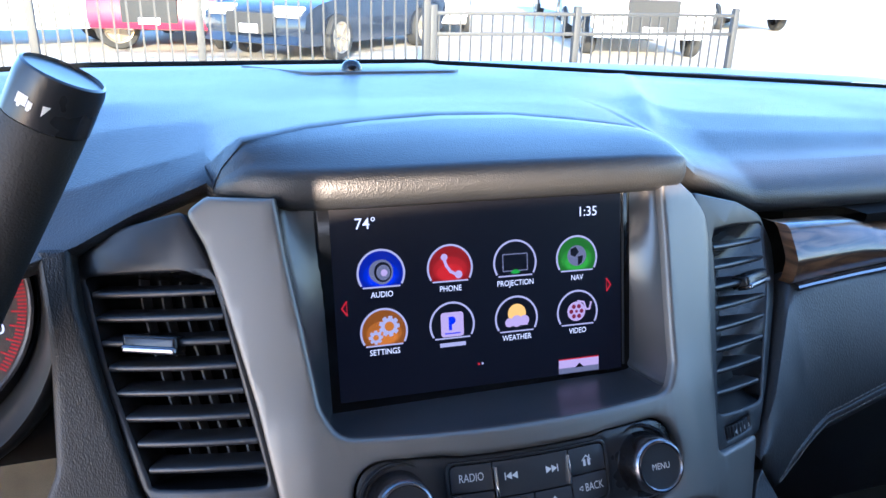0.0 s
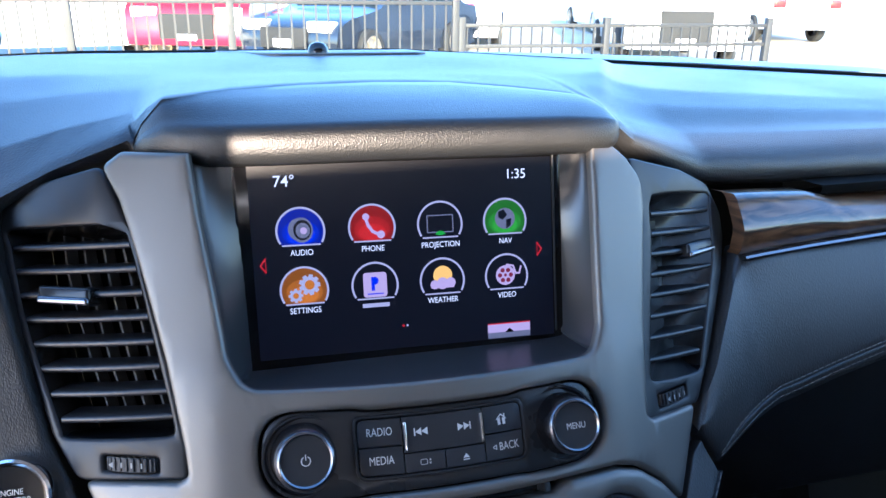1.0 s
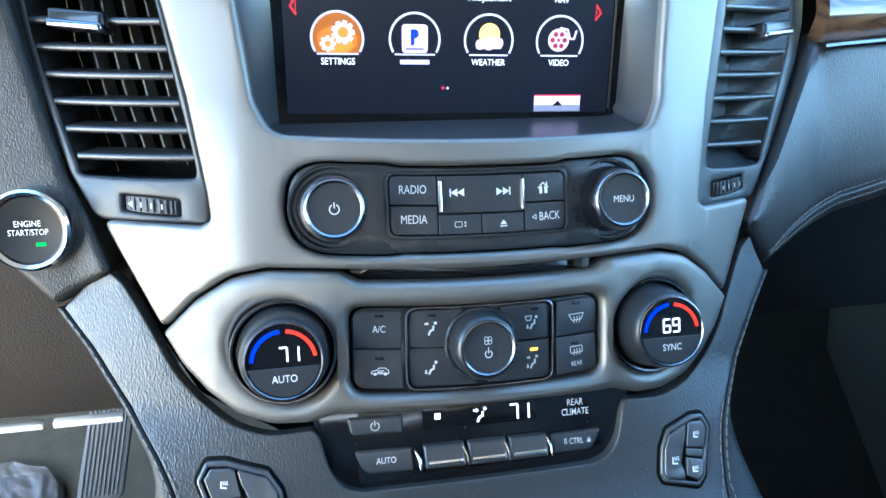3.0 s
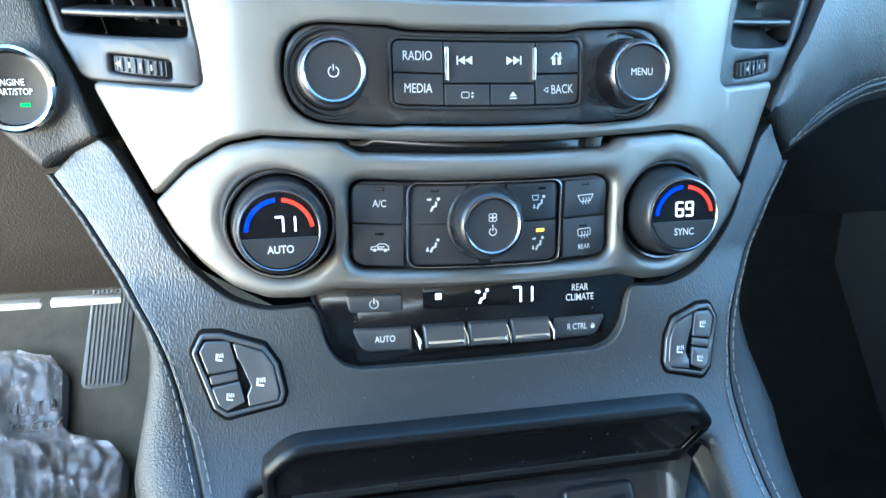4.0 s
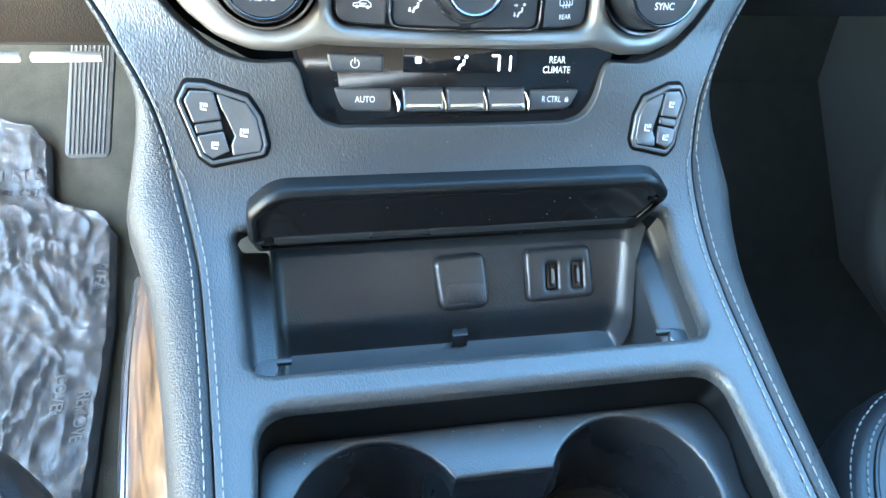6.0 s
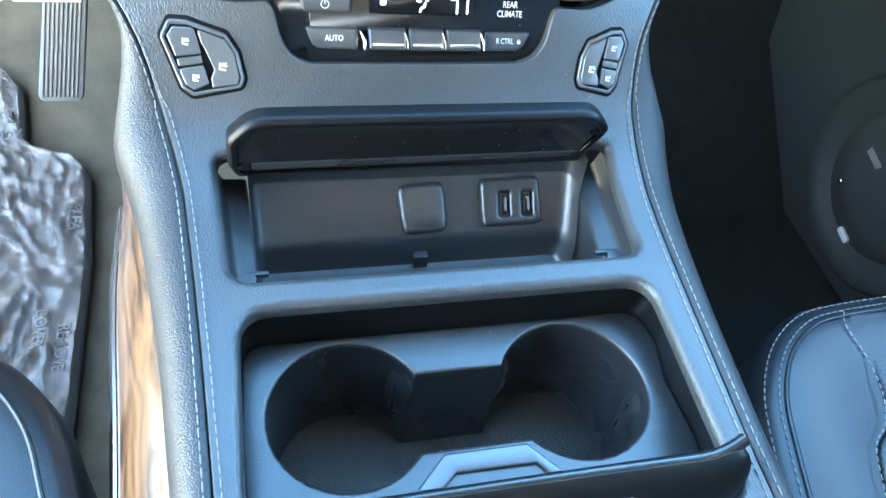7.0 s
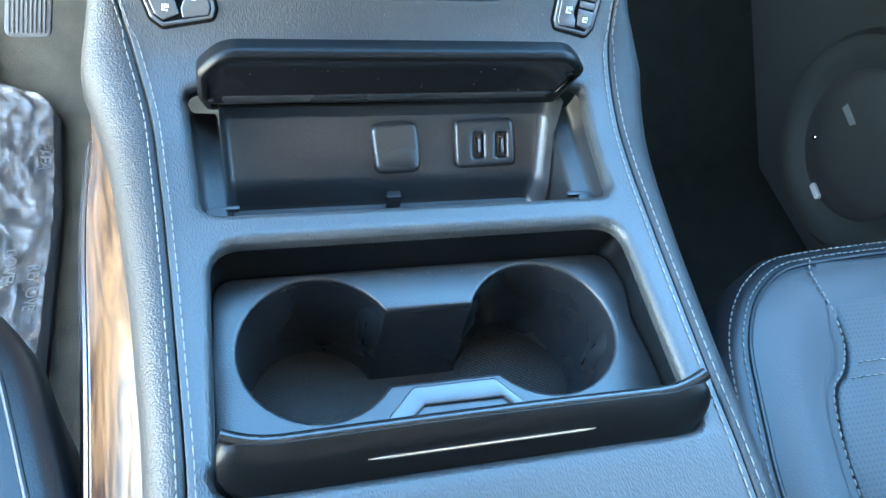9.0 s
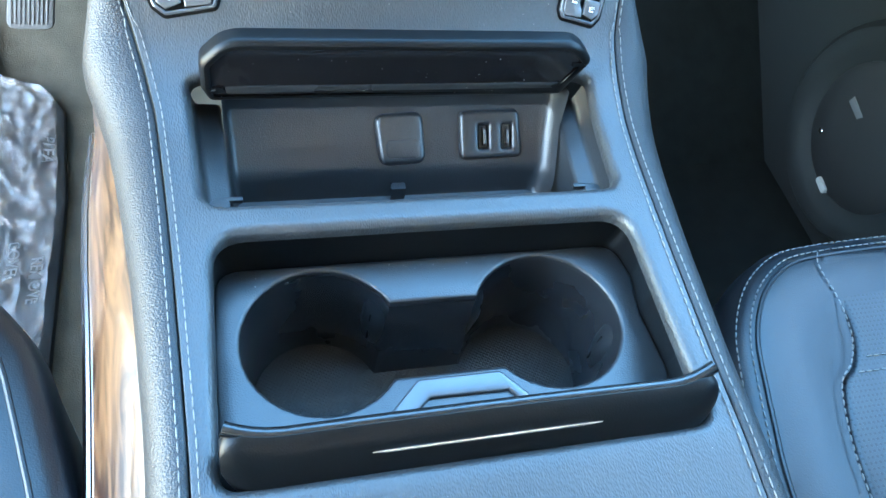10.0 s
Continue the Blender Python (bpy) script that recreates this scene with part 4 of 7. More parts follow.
# ---- air vents ----
def vent(s):
    thing = empty("air_vent", stack(s * 0.172, 0.05), "black slatted dashboard air vent with a chrome slider", "air vent", group="centre air vents")
    if s < 0:
        outer = [(0.163, 0.137), (0.190, 0.1285), (0.2175, 0.1165), (0.2205, 0.086), (0.2135, 0.052), (0.1945, -0.008), (0.1825, -0.0290), (0.1285, -0.0262), (0.1280, -0.010), (0.1345, 0.033), (0.1440, 0.080), (0.1485, 0.100)]
        mouth = [(0.1535, 0.1045), (0.2125, 0.0995), (0.2130, 0.0900), (0.2075, 0.0560), (0.2000, 0.0290), (0.1900, -0.0030), (0.1860, -0.0080), (0.1385, -0.0045), (0.1335, -0.0005), (0.1385, 0.0300), (0.1470, 0.0780)]
        near, far = (0.1348, 0.1400, 0.1441, 0.1485, 0.1515), (0.1887, 0.1982, 0.2051, 0.2105, 0.2111)
        wheel_u, knob_u = 0.1553, 0.1827
    else:
        outer = [(0.150, 0.134), (0.200, 0.121), (0.228, 0.108), (0.2400, 0.085), (0.2390, 0.068), (0.2300, 0.045), (0.2000, -0.0060), (0.1830, -0.0300), (0.1330, -0.0275), (0.1340, -0.010), (0.1405, 0.033), (0.1505, 0.080), (0.1550, 0.100)]
        mouth = [(0.1685, 0.1060), (0.2260, 0.1010), (0.2270, 0.0900), (0.2215, 0.0560), (0.2085, 0.0290), (0.1935, -0.0030), (0.1885, -0.0110), (0.1490, -0.0070), (0.1440, -0.0020), (0.1510, 0.0300), (0.1620, 0.0780)]
        near, far = (0.1455, 0.1525, 0.1585, 0.1640, 0.1668), (0.1922, 0.2065, 0.2192, 0.2251, 0.2252)
        wheel_u, knob_u = 0.1605, 0.2046
    at_v = (0.006, 0.0312, 0.0565, 0.0810, 0.0955)
    outer = rounded([(s * u, v) for u, v in outer], [0.004, 0.01, 0.012] + [0.02] * (len(outer) - 9) + [0.008, 0.004, 0.003, 0.01, 0.02, 0.02], 4)
    mouth = [(s * u, v) for u, v in smooth_closed(mouth)]
    wu, wv = s * wheel_u, -0.0192
    roller = box_outline(wu - 0.0133, wv - 0.0038, wu + 0.0133, wv + 0.0037, 0.0012)
    part("surround", slab(outer, -0.020, -0.0045, 0.002, [mouth, roller], rim=3), SATIN, thing)
    wall = [[stack(u, v, -0.0055) for u, v in mouth], [stack(u, v, -0.035) for u, v in inset(mouth, 0.001)]]
    part("duct", loft(wall, closed=True), PLASTIC_FINE, thing)
    # dark sheet closing the duct, its depth's shade put into the colour
    part("duct_dark_sheet", slab(inset(mouth, -0.001), -0.045, -0.038, 0.0002, rim=1), GAP_BLACK, thing)
    for i in range(8):
        v = 0.0950 - 0.0127 * i
        u0, u1 = float(np.interp(v, at_v, near)) - 0.001, float(np.interp(v, at_v, far)) + 0.001
        rows = []
        for j in range(9):
            u = u0 + (u1 - u0) * j / 8
            tilt = -0.0050 * j / 8
            rows.append([stack(s * u, v + tilt + dv, w) for w, dv in ((-0.0068, -0.0020), (-0.0057, -0.0013), (-0.0054, 0.0004), (-0.0062, 0.0013), (-0.022, 0.0050), (-0.022, 0.0040), (-0.0095, -0.0016))])
        part("slat", loft(rows, closed=True, cap=True), SLAT, thing, auto=60)
    for j in range(4):
        f = 0.22 + 0.19 * j
        rows = []
        for i in range(15):
            v = 0.002 + 0.098 * i / 14
            u0, u1 = float(np.interp(v, at_v, near)), float(np.interp(v, at_v, far))
            u = u0 + (u1 - u0) * (1 - f)
            rows.append([stack(s * (u + du), v, w) for w, du in ((-0.0265, -0.0005), (-0.0265, 0.0005), (-0.037, 0.0005), (-0.037, -0.0005))])
        part("vane", loft(rows, closed=True, cap=True), PEDAL, thing, "upright steering vane")
    u, v = s * knob_u, 0.0652
    knob = part("slider", slab(box_outline(u - 0.0135, v - 0.0030, u + 0.0135, v + 0.0055, 0.0016), -0.012, -0.0005, 0.002, rim=3), PLASTIC_FINE, thing)
    part("slider_trim", slab(box_outline(u - 0.0135, v - 0.0040, u + 0.0135, v + 0.0002, 0.0016), -0.009, 0.0012, 0.0016, rim=3), DARK_CHROME, knob, "dark chrome slider strip")
    rows = [[stack(wu + 0.0128 * math.cos(math.pi * k / 12), vv, -0.0075 + 0.0045 * math.sin(math.pi * k / 12)) for k in range(13)] for vv in (wv - 0.0036, wv - 0.0033, wv + 0.0032, wv + 0.0035)]
    wheel = part("thumb_wheel", loft(rows), KEY, thing, "ribbed thumb wheel")
    for i in range(12):
        q = math.pi * (i + 0.5) / 12
        uu, ww = wu + 0.0122 * math.cos(q), 0.0007 * (0.3 + math.sin(q))
        part("rib", slab(box_outline(uu - ww, wv - 0.0033, uu + ww, wv + 0.0032, 0.0002, 1), -0.009, -0.0066 + 0.0045 * math.sin(q), 0.0003, step=0, rim=1), KEY, wheel)
    marks = [[(wu + x - 0.0004, wv - 0.0013), (wu + x + 0.0004, wv - 0.0013), (wu + x + 0.0004, wv + 0.0013), (wu + x - 0.0004, wv + 0.0013)] for x in (-0.003, 0.0018, 0.0066)]
    marks.append([(wu - 0.0092, wv), (wu - 0.0068, wv - 0.0017), (wu - 0.0068, wv + 0.0017)])
    part("wheel_marks", decal(marks, stack, -0.0012), PRINT_DIM, wheel, smooth=False)


def smooth_closed(pts, n=4):
    P = [Vector(p) for p in pts]
    k = len(P)
    out = []
    for i in range(k):
        a, b, c, d = P[i - 1], P[i], P[(i + 1) % k], P[(i + 2) % k]
        for j in range(n):
            t = j / n
            q = 0.5 * ((2 * b) + (c - a) * t + (2 * a - 5 * b + 4 * c - d) * t * t + (3 * b - a - 3 * c + d) * t ** 3)
            out.append(tuple(b.lerp(c, t).lerp(q, 0.55)))
    return out


for side in (-1, 1):
    vent(side)


# ---- radio ----
def key(name, outline, w, parent, mat=None):
    return part(name, slab(outline, -0.012, w, 0.0005, rim=2), mat or KEY, parent)


def legend(text, size, u, v, w, parent, mat=None, stretch=0.8):
    part("legend", lettering(text, size, stack_frame(u, v, w + 0.0003), 0.0, 0.0, stretch), mat or PRINT, parent, smooth=False)


def mark(polys, u, v, w, parent, s=1.0, mat=None):
    m = stack_frame(u, v, w + 0.0003)
    part("symbol", decal([moved(p, 0, 0, s) for p in polys], plane_map(m), 0.0), mat or PRINT, parent, smooth=False)


def radio():
    thing = empty("radio_panel", stack(0, -0.0145), "black radio control panel with two knobs and printed keys", "radio")
    hole = rounded([(-0.0922, 0.007), (-0.046, 0.007), (-0.038, 0.0056), (0.040, 0.0056), (0.048, 0.007), (0.0966, 0.007), (0.0966, -0.0365), (0.048, -0.0365), (0.040, -0.0356), (-0.038, -0.0356), (-0.046, -0.0365), (-0.0922, -0.0365)],
                   [0.0208, 0.01, 0.01, 0.01, 0.01, 0.0208, 0.0208, 0.01, 0.01, 0.01, 0.01, 0.0208], 9)
    part("face_plate", slab(hole, -0.013, -0.0035, 0.001, [box_outline(-0.0455, -0.0285, 0.0475, 0.0030, 0.005)]), PLASTIC_FINE, thing)
    part("key_rim", slab(box_outline(-0.0462, -0.0292, 0.0482, 0.0037, 0.0055), -0.012, -0.0026, 0.0006, [box_outline(-0.0445, -0.0275, 0.0465, 0.0020, 0.0045)]), PLASTIC_FINE, thing)
    for s in (-1, 1):
        m = knob_frame(s * 0.0710, -0.0145, -0.0035)
        part("knob_seat", lathe([(0.0209, -0.006), (0.0209, 0.0006), (0.0204, 0.0016), (0.0194, 0.0014), (0.0182, -0.0008), (0.0165, -0.0010)], m, 48), PLASTIC_FINE, thing, "dished black knob seat")
        kn = part("knob", lathe([(0.0168, -0.004), (0.0168, 0.001), (0.0163, 0.0018), (0.0160, 0.004), (0.0153, 0.016), (0.0146, 0.0188), (0.0136, 0.0200)], m, 48), DARK_CHROME, thing, "smoked chrome rotary knob")
        part("knob_ring", lathe([(0.0138, 0.0197), (0.0136, 0.0206), (0.0128, 0.0210), (0.0120, 0.0203)], m, 48), DARK_CHROME, kn, "dark chrome ring")
        part("knob_face", lathe([(0.0122, 0.0203), (0.0118, 0.0196), (0.006, 0.0192), (0, 0.0191)], m, 40), KEY, kn)
        f = m @ Matrix.Translation((0, 0, 0.0199))
        if s > 0:
            part("legend", lettering("MENU", 0.0033, f, 0.0, 0.0, 0.85), PRINT, kn, smooth=False)
        else:
            part("symbol", decal(band(arc(0, -0.0002, 0.0022, 120, 420, 14), 0.0005) + band([(0, 0.0004), (0, 0.0028)], 0.0005), plane_map(f), 0.0), PRINT, kn, smooth=False)
    w = -0.0030
    g = 0.0003
    key("key", rounded([(-0.0440, -0.0125), (-0.0212, -0.0125), (-0.0212, 0.0015), (-0.0440, 0.0015)], [g, g, g, 0.004]), w, thing)
    key("key", rounded([(-0.0440, -0.0270), (-0.0212, -0.0270), (-0.0212, -0.0131), (-0.0440, -0.0131)], [0.004, g, g, g]), w, thing)
    key("key", box_outline(-0.0206, -0.0168, 0.0232, 0.0015, g), w, thing)
    key("key", box_outline(-0.0206, -0.0270, 0.0008, -0.0174, g), w, thing)
    key("key", box_outline(0.0014, -0.0270, 0.0232, -0.0174, g), w, thing)
    key("key", rounded([(0.0238, -0.0127), (0.0460, -0.0127), (0.0460, 0.0015), (0.0238, 0.0015)], [g, g, 0.004, g]), w, thing)
    key("key", rounded([(0.0238, -0.0270), (0.0460, -0.0270), (0.0460, -0.0133), (0.0238, -0.0133)], [g, 0.004, g, g]), w, thing)
    for u in (-0.0197, 0.0222):
        part("chrome_bar", slab(box_outline(u - 0.0009, -0.0160, u + 0.0009, -0.0008, 0.0004), -0.006, -0.0006, 0.0005), CHROME, thing, "small upright chrome bar")
    legend("RADIO", 0.0042, -0.0328, -0.0052, w, thing, None, 0.74)
    legend("MEDIA", 0.0042, -0.0328, -0.0197, w, thing, None, 0.74)
    legend("BACK", 0.0042, 0.0372, -0.0203, w, thing, None, 0.74)
    mark(band([(-0.001, 0), (0.001, 0.0012), (0.001, -0.0012)], 0.0003, True), 0.0288, -0.0203, w, thing)
    skip = [[(-0.0030, -0.0015), (-0.0025, -0.0015), (-0.0025, 0.0015), (-0.0030, 0.0015)], [(-0.0025, 0), (0.0, 0.0015), (0.0, -0.0015)], [(0.0, 0), (0.0026, 0.0015), (0.0026, -0.0015)]]
    mark(skip, -0.0108, -0.0066, w, thing, 1.3)
    mark([[(-x, y) for x, y in p] for p in skip], 0.0125, -0.0066, w, thing, 1.3)
    mark([[(-0.0032, 0.0002), (0, 0.0032), (0.0032, 0.0002), (0.0024, 0.0002), (0, 0.0024), (-0.0024, 0.0002)], [(-0.0022, -0.0026), (-0.0006, -0.0026), (-0.0006, 0.0012), (-0.0022, 0.0004)], [(0.0006, -0.0026), (0.0022, -0.0026), (0.0022, 0.0004), (0.0006, 0.0012)], [(0.0016, 0.0030), (0.0023, 0.0030), (0.0023, 0.0012), (0.0016, 0.0018)]], 0.0342, -0.0062, w, thing)
    mark(band(rounded([(-0.0028, -0.0013), (0.0007, -0.0013), (0.0007, 0.0013), (-0.0028, 0.0013)], 0.0006, 2), 0.0003, True) + [[(0.0016, 0.0004), (0.003, 0.0004), (0.0023, 0.0015)], [(0.0016, -0.0004), (0.003, -0.0004), (0.0023, -0.0015)]], -0.0098, -0.0222, w, thing)
    mark([[(-0.0018, -0.0004), (0.0018, -0.0004), (0, 0.0018)], [(-0.0018, -0.0016), (0.0018, -0.0016), (0.0018, -0.0010), (-0.0018, -0.0010)]], 0.0123, -0.0225, w, thing)
    return thing


radio()


def disc_slot():
    thing = empty("disc_slot", stack(0, -0.0465), "dark disc slot between the silver bezels", "disc slot")
    part("slot_lining", slab(box_outline(-0.066, -0.0500, 0.066, -0.0430, 0.001), -0.016, -0.0125, 0.0002), GLOSS, thing)
    part("slot_lip", slab(box_outline(0.056, -0.0490, 0.0600, -0.0440, 0.0004), -0.013, -0.004, 0.0004), PLASTIC, thing)


disc_slot()

ARROW = [[(-0.0012, 0.0004), (0, 0.0004), (0, 0.0009), (0.001, 0.0), (0, -0.0009), (0, -0.0004), (-0.0012, -0.0004)]]
SEATED = band([(-0.0002, 0.0011), (-0.0004, -0.0006), (-0.0018, -0.0012), (-0.0026, -0.0030)], 0.0010) + [circle(0.0008, 0.0026, 0.0008, 10)]


# ---- climate ----
def climate():
    thing = empty("climate_panel", stack(0, -0.083), "black climate control panel with keys and a central fan knob", "climate control")
    part("face_plate", slab(box_outline(-0.0645, -0.1035, 0.0645, -0.0625, 0.008, 5), -0.013, -0.0045, 0.0008), PLASTIC_FINE, thing)
    w, g = -0.0015, 0.0004
    for s in (-1, 1):
        key("key", rounded([(s * u, v) for u, v in ((0.0400, -0.0820), (0.0630, -0.0820), (0.0630, -0.0640), (0.0400, -0.0640))], [g, g, 0.005, g]), w, thing)
        key("key", rounded([(s * u, v) for u, v in ((0.0400, -0.1020), (0.0630, -0.1020), (0.0630, -0.0828), (0.0400, -0.0828))], [g, 0.005, g, g]), w, thing)
        key("key", rounded([(s * u, v) for u, v in ((0.0030, -0.0820), (0.0365, -0.0820), (0.0365, -0.0640), (0.0100, -0.0640), (0.0100, -0.0670), (0.0030, -0.0670))], [g, g, 0.004, g, g, g]), w - 0.0012, thing)
        key("key", rounded([(s * u, v) for u, v in ((0.0030, -0.1020), (0.0365, -0.1020), (0.0365, -0.0828), (0.0030, -0.0828))], [g, 0.004, g, g]), w - 0.0012, thing)
    part("key_surround", slab(box_outline(-0.0385, -0.1038, 0.0385, -0.0622, 0.006), -0.012, -0.0008, 0.0006, [box_outline(-0.0372, -0.1026, 0.0372, -0.0634, 0.005)]), DARK_CHROME, thing, "thin bright key surround")
    m = knob_frame(0.0, -0.0815, -0.0025)
    kn = part("fan_knob", lathe([(0.0188, -0.004), (0.0188, 0.0008), (0.0180, 0.0018), (0.0168, 0.0018), (0.0166, 0.004), (0.0158, 0.011), (0.0148, 0.0135), (0.0138, 0.0142)], m, 48), PLASTIC_FINE, thing, "black rotary fan knob")
    part("knob_ring", lathe([(0.0139, 0.0140), (0.0136, 0.0148), (0.0129, 0.0150), (0.0122, 0.0144)], m, 48), DARK_CHROME, kn, "dark chrome ring")
    part("knob_face", lathe([(0.0123, 0.0145), (0.0120, 0.0139), (0.006, 0.0135), (0, 0.0134)], m), KEY, kn)
    f = plane_map(m @ Matrix.Translation((0, 0, 0.0141)))
    fan = []
    for i in range(4):
        a = math.pi / 4 + i * math.pi / 2
        fan += band(circle(0.0012 * math.cos(a), 0.0038 + 0.0012 * math.sin(a), 0.0010, 10), 0.0003, True)
    part("symbol", decal(fan + band(arc(0, -0.0028, 0.0017, 120, 420, 12), 0.0004) + band([(0, -0.0024), (0, 0.0004)], 0.0004), f, 0.0), PRINT, kn, smooth=False)
    legend("A/C", 0.0034, -0.0508, -0.0728, w, thing)
    car = band([(-0.0042, -0.0010), (-0.0040, 0.0002), (-0.0018, 0.0006), (-0.0004, 0.0018), (0.0024, 0.0018), (0.0040, 0.0006), (0.0042, -0.0010), (-0.0042, -0.0010)], 0.0004) + band([(0.002, 0.0004), (-0.001, 0.0004), (-0.001, -0.0004), (0.0014, -0.0004)], 0.0004) + [circle(-0.0024, -0.0012, 0.0008, 8), circle(0.0026, -0.0012, 0.0008, 8)]
    mark(car, -0.0508, -0.0935, w, thing)
    arrow = [[(-0.0012, 0.0004), (0, 0.0004), (0, 0.0009), (0.001, 0.0), (0, -0.0009), (0, -0.0004), (-0.0012, -0.0004)]]
    for u, v, up, dn in ((-0.0252, -0.0730, True, False), (-0.0252, -0.0925, False, True), (0.0275, -0.0735, False, True), (0.0275, -0.0937, True, True)):
        polys = [moved(p, 0.0012, 0) for p in SEATED]
        if up:
            polys += [moved(p, -0.0022, 0.0024) for p in arrow]
        if dn:
            polys += [moved(p, -0.0030, -0.0022, 1, -math.pi / 2) for p in arrow]
        if u > 0 and v > -0.08:
            polys += band([(-0.0040, 0.0034), (-0.0006, 0.0034), (-0.0012, 0.0012), (-0.0034, 0.0012)], 0.0004, True)
        mark(polys, u, v, w - 0.0012, thing)
    part("tell_tale", slab(box_outline(0.0262, -0.0880, 0.0302, -0.0866, 0.0003), -0.005, -0.0020, 0.0002), AMBER_LIT, thing, "lit amber tell-tale")
    for u, v in ((-0.0252, -0.0665), (0.0282, -0.0668), (-0.0508, -0.0662), (0.0510, -0.0662), (-0.0508, -0.0870), (0.0510, -0.0868)):
        part("tell_tale", slab(box_outline(u - 0.0020, v - 0.0006, u + 0.0020, v + 0.0006, 0.0002), -0.005, -0.0012 if abs(u) > 0.04 else -0.0024, 0.0002), GLOSS, thing, "unlit tell-tale")
    wavy = [band([(x, 0.0012), (x + 0.0004, 0.0002), (x - 0.0004, -0.0008), (x, -0.0020)], 0.0004) for x in (-0.0014, 0.0002, 0.0018)]
    fanshape = band([(-0.0042, 0.0026), (0.0042, 0.0026), (0.0026, -0.0006), (-0.0026, -0.0006)], 0.0004, True)
    mark(fanshape + sum(wavy, []), 0.0515, -0.0742, w, thing)
    mark(band(rounded([(-0.0034, -0.0008), (0.0034, -0.0008), (0.0034, 0.0026), (-0.0034, 0.0026)], 0.0006, 2), 0.0004, True) + sum(wavy, []), 0.0515, -0.0910, w, thing)
    legend("REAR", 0.0024, 0.0515, -0.0975, w, thing)


climate()


SEGMENTS = {"0": "abcdef", "1": "bc", "6": "acdefg", "7": "abc", "9": "abcdfg"}


def read_out(text, h):
    """Upright seven-segment figures, h high, centred."""
    w, t, gap = 0.52 * h, 0.13 * h, 0.26 * h
    where = {"a": ((0, h), (w, h)), "b": ((w, h / 2), (w, h)), "c": ((w, 0), (w, h / 2)), "d": ((0, 0), (w, 0)), "e": ((0, 0), (0, h / 2)), "f": ((0, h / 2), (0, h)), "g": ((0, h / 2), (w, h / 2))}
    x0 = -0.5 * (len(text) * w + (len(text) - 1) * gap)
    out = []
    for k, c in enumerate(text):
        for s in SEGMENTS[c]:
            (xa, ya), (xb, yb) = where[s]
            o = x0 + k * (w + gap)
            flat = ya == yb
            out.append([(o + xa - (0 if flat else t / 2), ya - h / 2 - (t / 2 if flat else 0)), (o + xb + (0 if flat else t / 2), ya - h / 2 - (t / 2 if flat else 0)), (o + xb + (0 if flat else t / 2), yb - h / 2 + (t / 2 if flat else 0)), (o + xa - (0 if flat else t / 2), yb - h / 2 + (t / 2 if flat else 0))])
    return out


def temp_dial(s, value, word):
    thing = empty("temperature_dial", stack(s * 0.0965 + 0.001, -0.0845), "black temperature dial with a lit read-out and a chrome ring", "dial", group="temperature dials")
    m = knob_frame(s * 0.0965 + 0.001, -0.0845, -0.002)
    part("seat_ring", lathe([(0.0256, -0.010), (0.0256, 0.003), (0.0250, 0.0042), (0.0240, 0.0040), (0.0236, 0.001), (0.0225, 0.0)], m, 56), DARK_CHROME, thing, "smoked chrome seat ring")
    kn = part("knob", lathe([(0.0230, -0.006), (0.0228, 0.001), (0.0222, 0.0025), (0.0216, 0.006), (0.0200, 0.018), (0.0190, 0.0220), (0.0178, 0.0232)], m, 56), PLASTIC_FINE, thing)
    part("knob_ring", lathe([(0.0182, 0.0228), (0.0180, 0.0236), (0.0174, 0.0238), (0.0170, 0.0233)], m, 56), DARK_CHROME, kn, "dark chrome ring")
    part("face", lathe([(0.0171, 0.0234), (0.0168, 0.0228), (0.010, 0.0226), (0, 0.0226)], m, 56), GLOSS, kn)
    f = plane_map(m @ Matrix.Translation((0, 0, 0.0231)))
    lower = [(-0.0163, -0.0030)] + [(0.0165 * math.cos(radians(a)), 0.0165 * math.sin(radians(a))) for a in range(-168, -11, 6)] + [(0.0163, -0.0030)]
    part("push_face", slab(lower, -0.0006, 0.0003, 0.0003, to=f, step=0, rim=1), KEY, kn)
    def curve(a0, a1):
        o, i = arc(0, -0.0005, 0.0152, a0, a1, 18), arc(0, -0.0005, 0.0134, a0, a1, 18)
        return [[o[j], o[j + 1], i[j + 1], i[j]] for j in range(18)]
    part("cold_arc", decal(curve(95, 176), f, 0.0002), DIAL_BLUE, kn, "lit blue arc", smooth=False)
    part("warm_arc", decal(curve(8, 84), f, 0.0002), DIAL_RED, kn, "lit red arc", smooth=False)
    fm = m @ Matrix.Translation((0.0025 if s < 0 else 0.0, 0.0030, 0.0233))
    part("read_out", decal(read_out(value, 0.0066), plane_map(fm), 0.0), WHITE_LIT, kn, smooth=False)
    part("legend", lettering(word, 0.0034, m @ Matrix.Translation((0, -0.0082, 0.0236)), 0.0, 0.00004, 0.85), PRINT, kn, smooth=False)


temp_dial(-1, "71", "AUTO")
temp_dial(1, "69", "SYNC")
# ---- console fittings ----
def rear_face(u, v, w=0.0):
    """The rear climate panel's face, nearly flat and set a little deeper than the stack."""
    return Vector((u + 0.0008, 0.3185 + ALPHA * CV * v + 0.3 * u * u, 1.17 + CV * v - TILT * u)) + (w - 0.004) * Vector((0, -CV, ALPHA * CV))


def rear_frame(u, v, w=0.0):
    m = Matrix((Vector((1, 0, -TILT)).normalized(), Vector((0, ALPHA * CV, CV)), Vector((TILT * CV, -CV, ALPHA * CV)).normalized())).transposed().to_4x4()
    m.translation = rear_face(u, v, w)
    return m


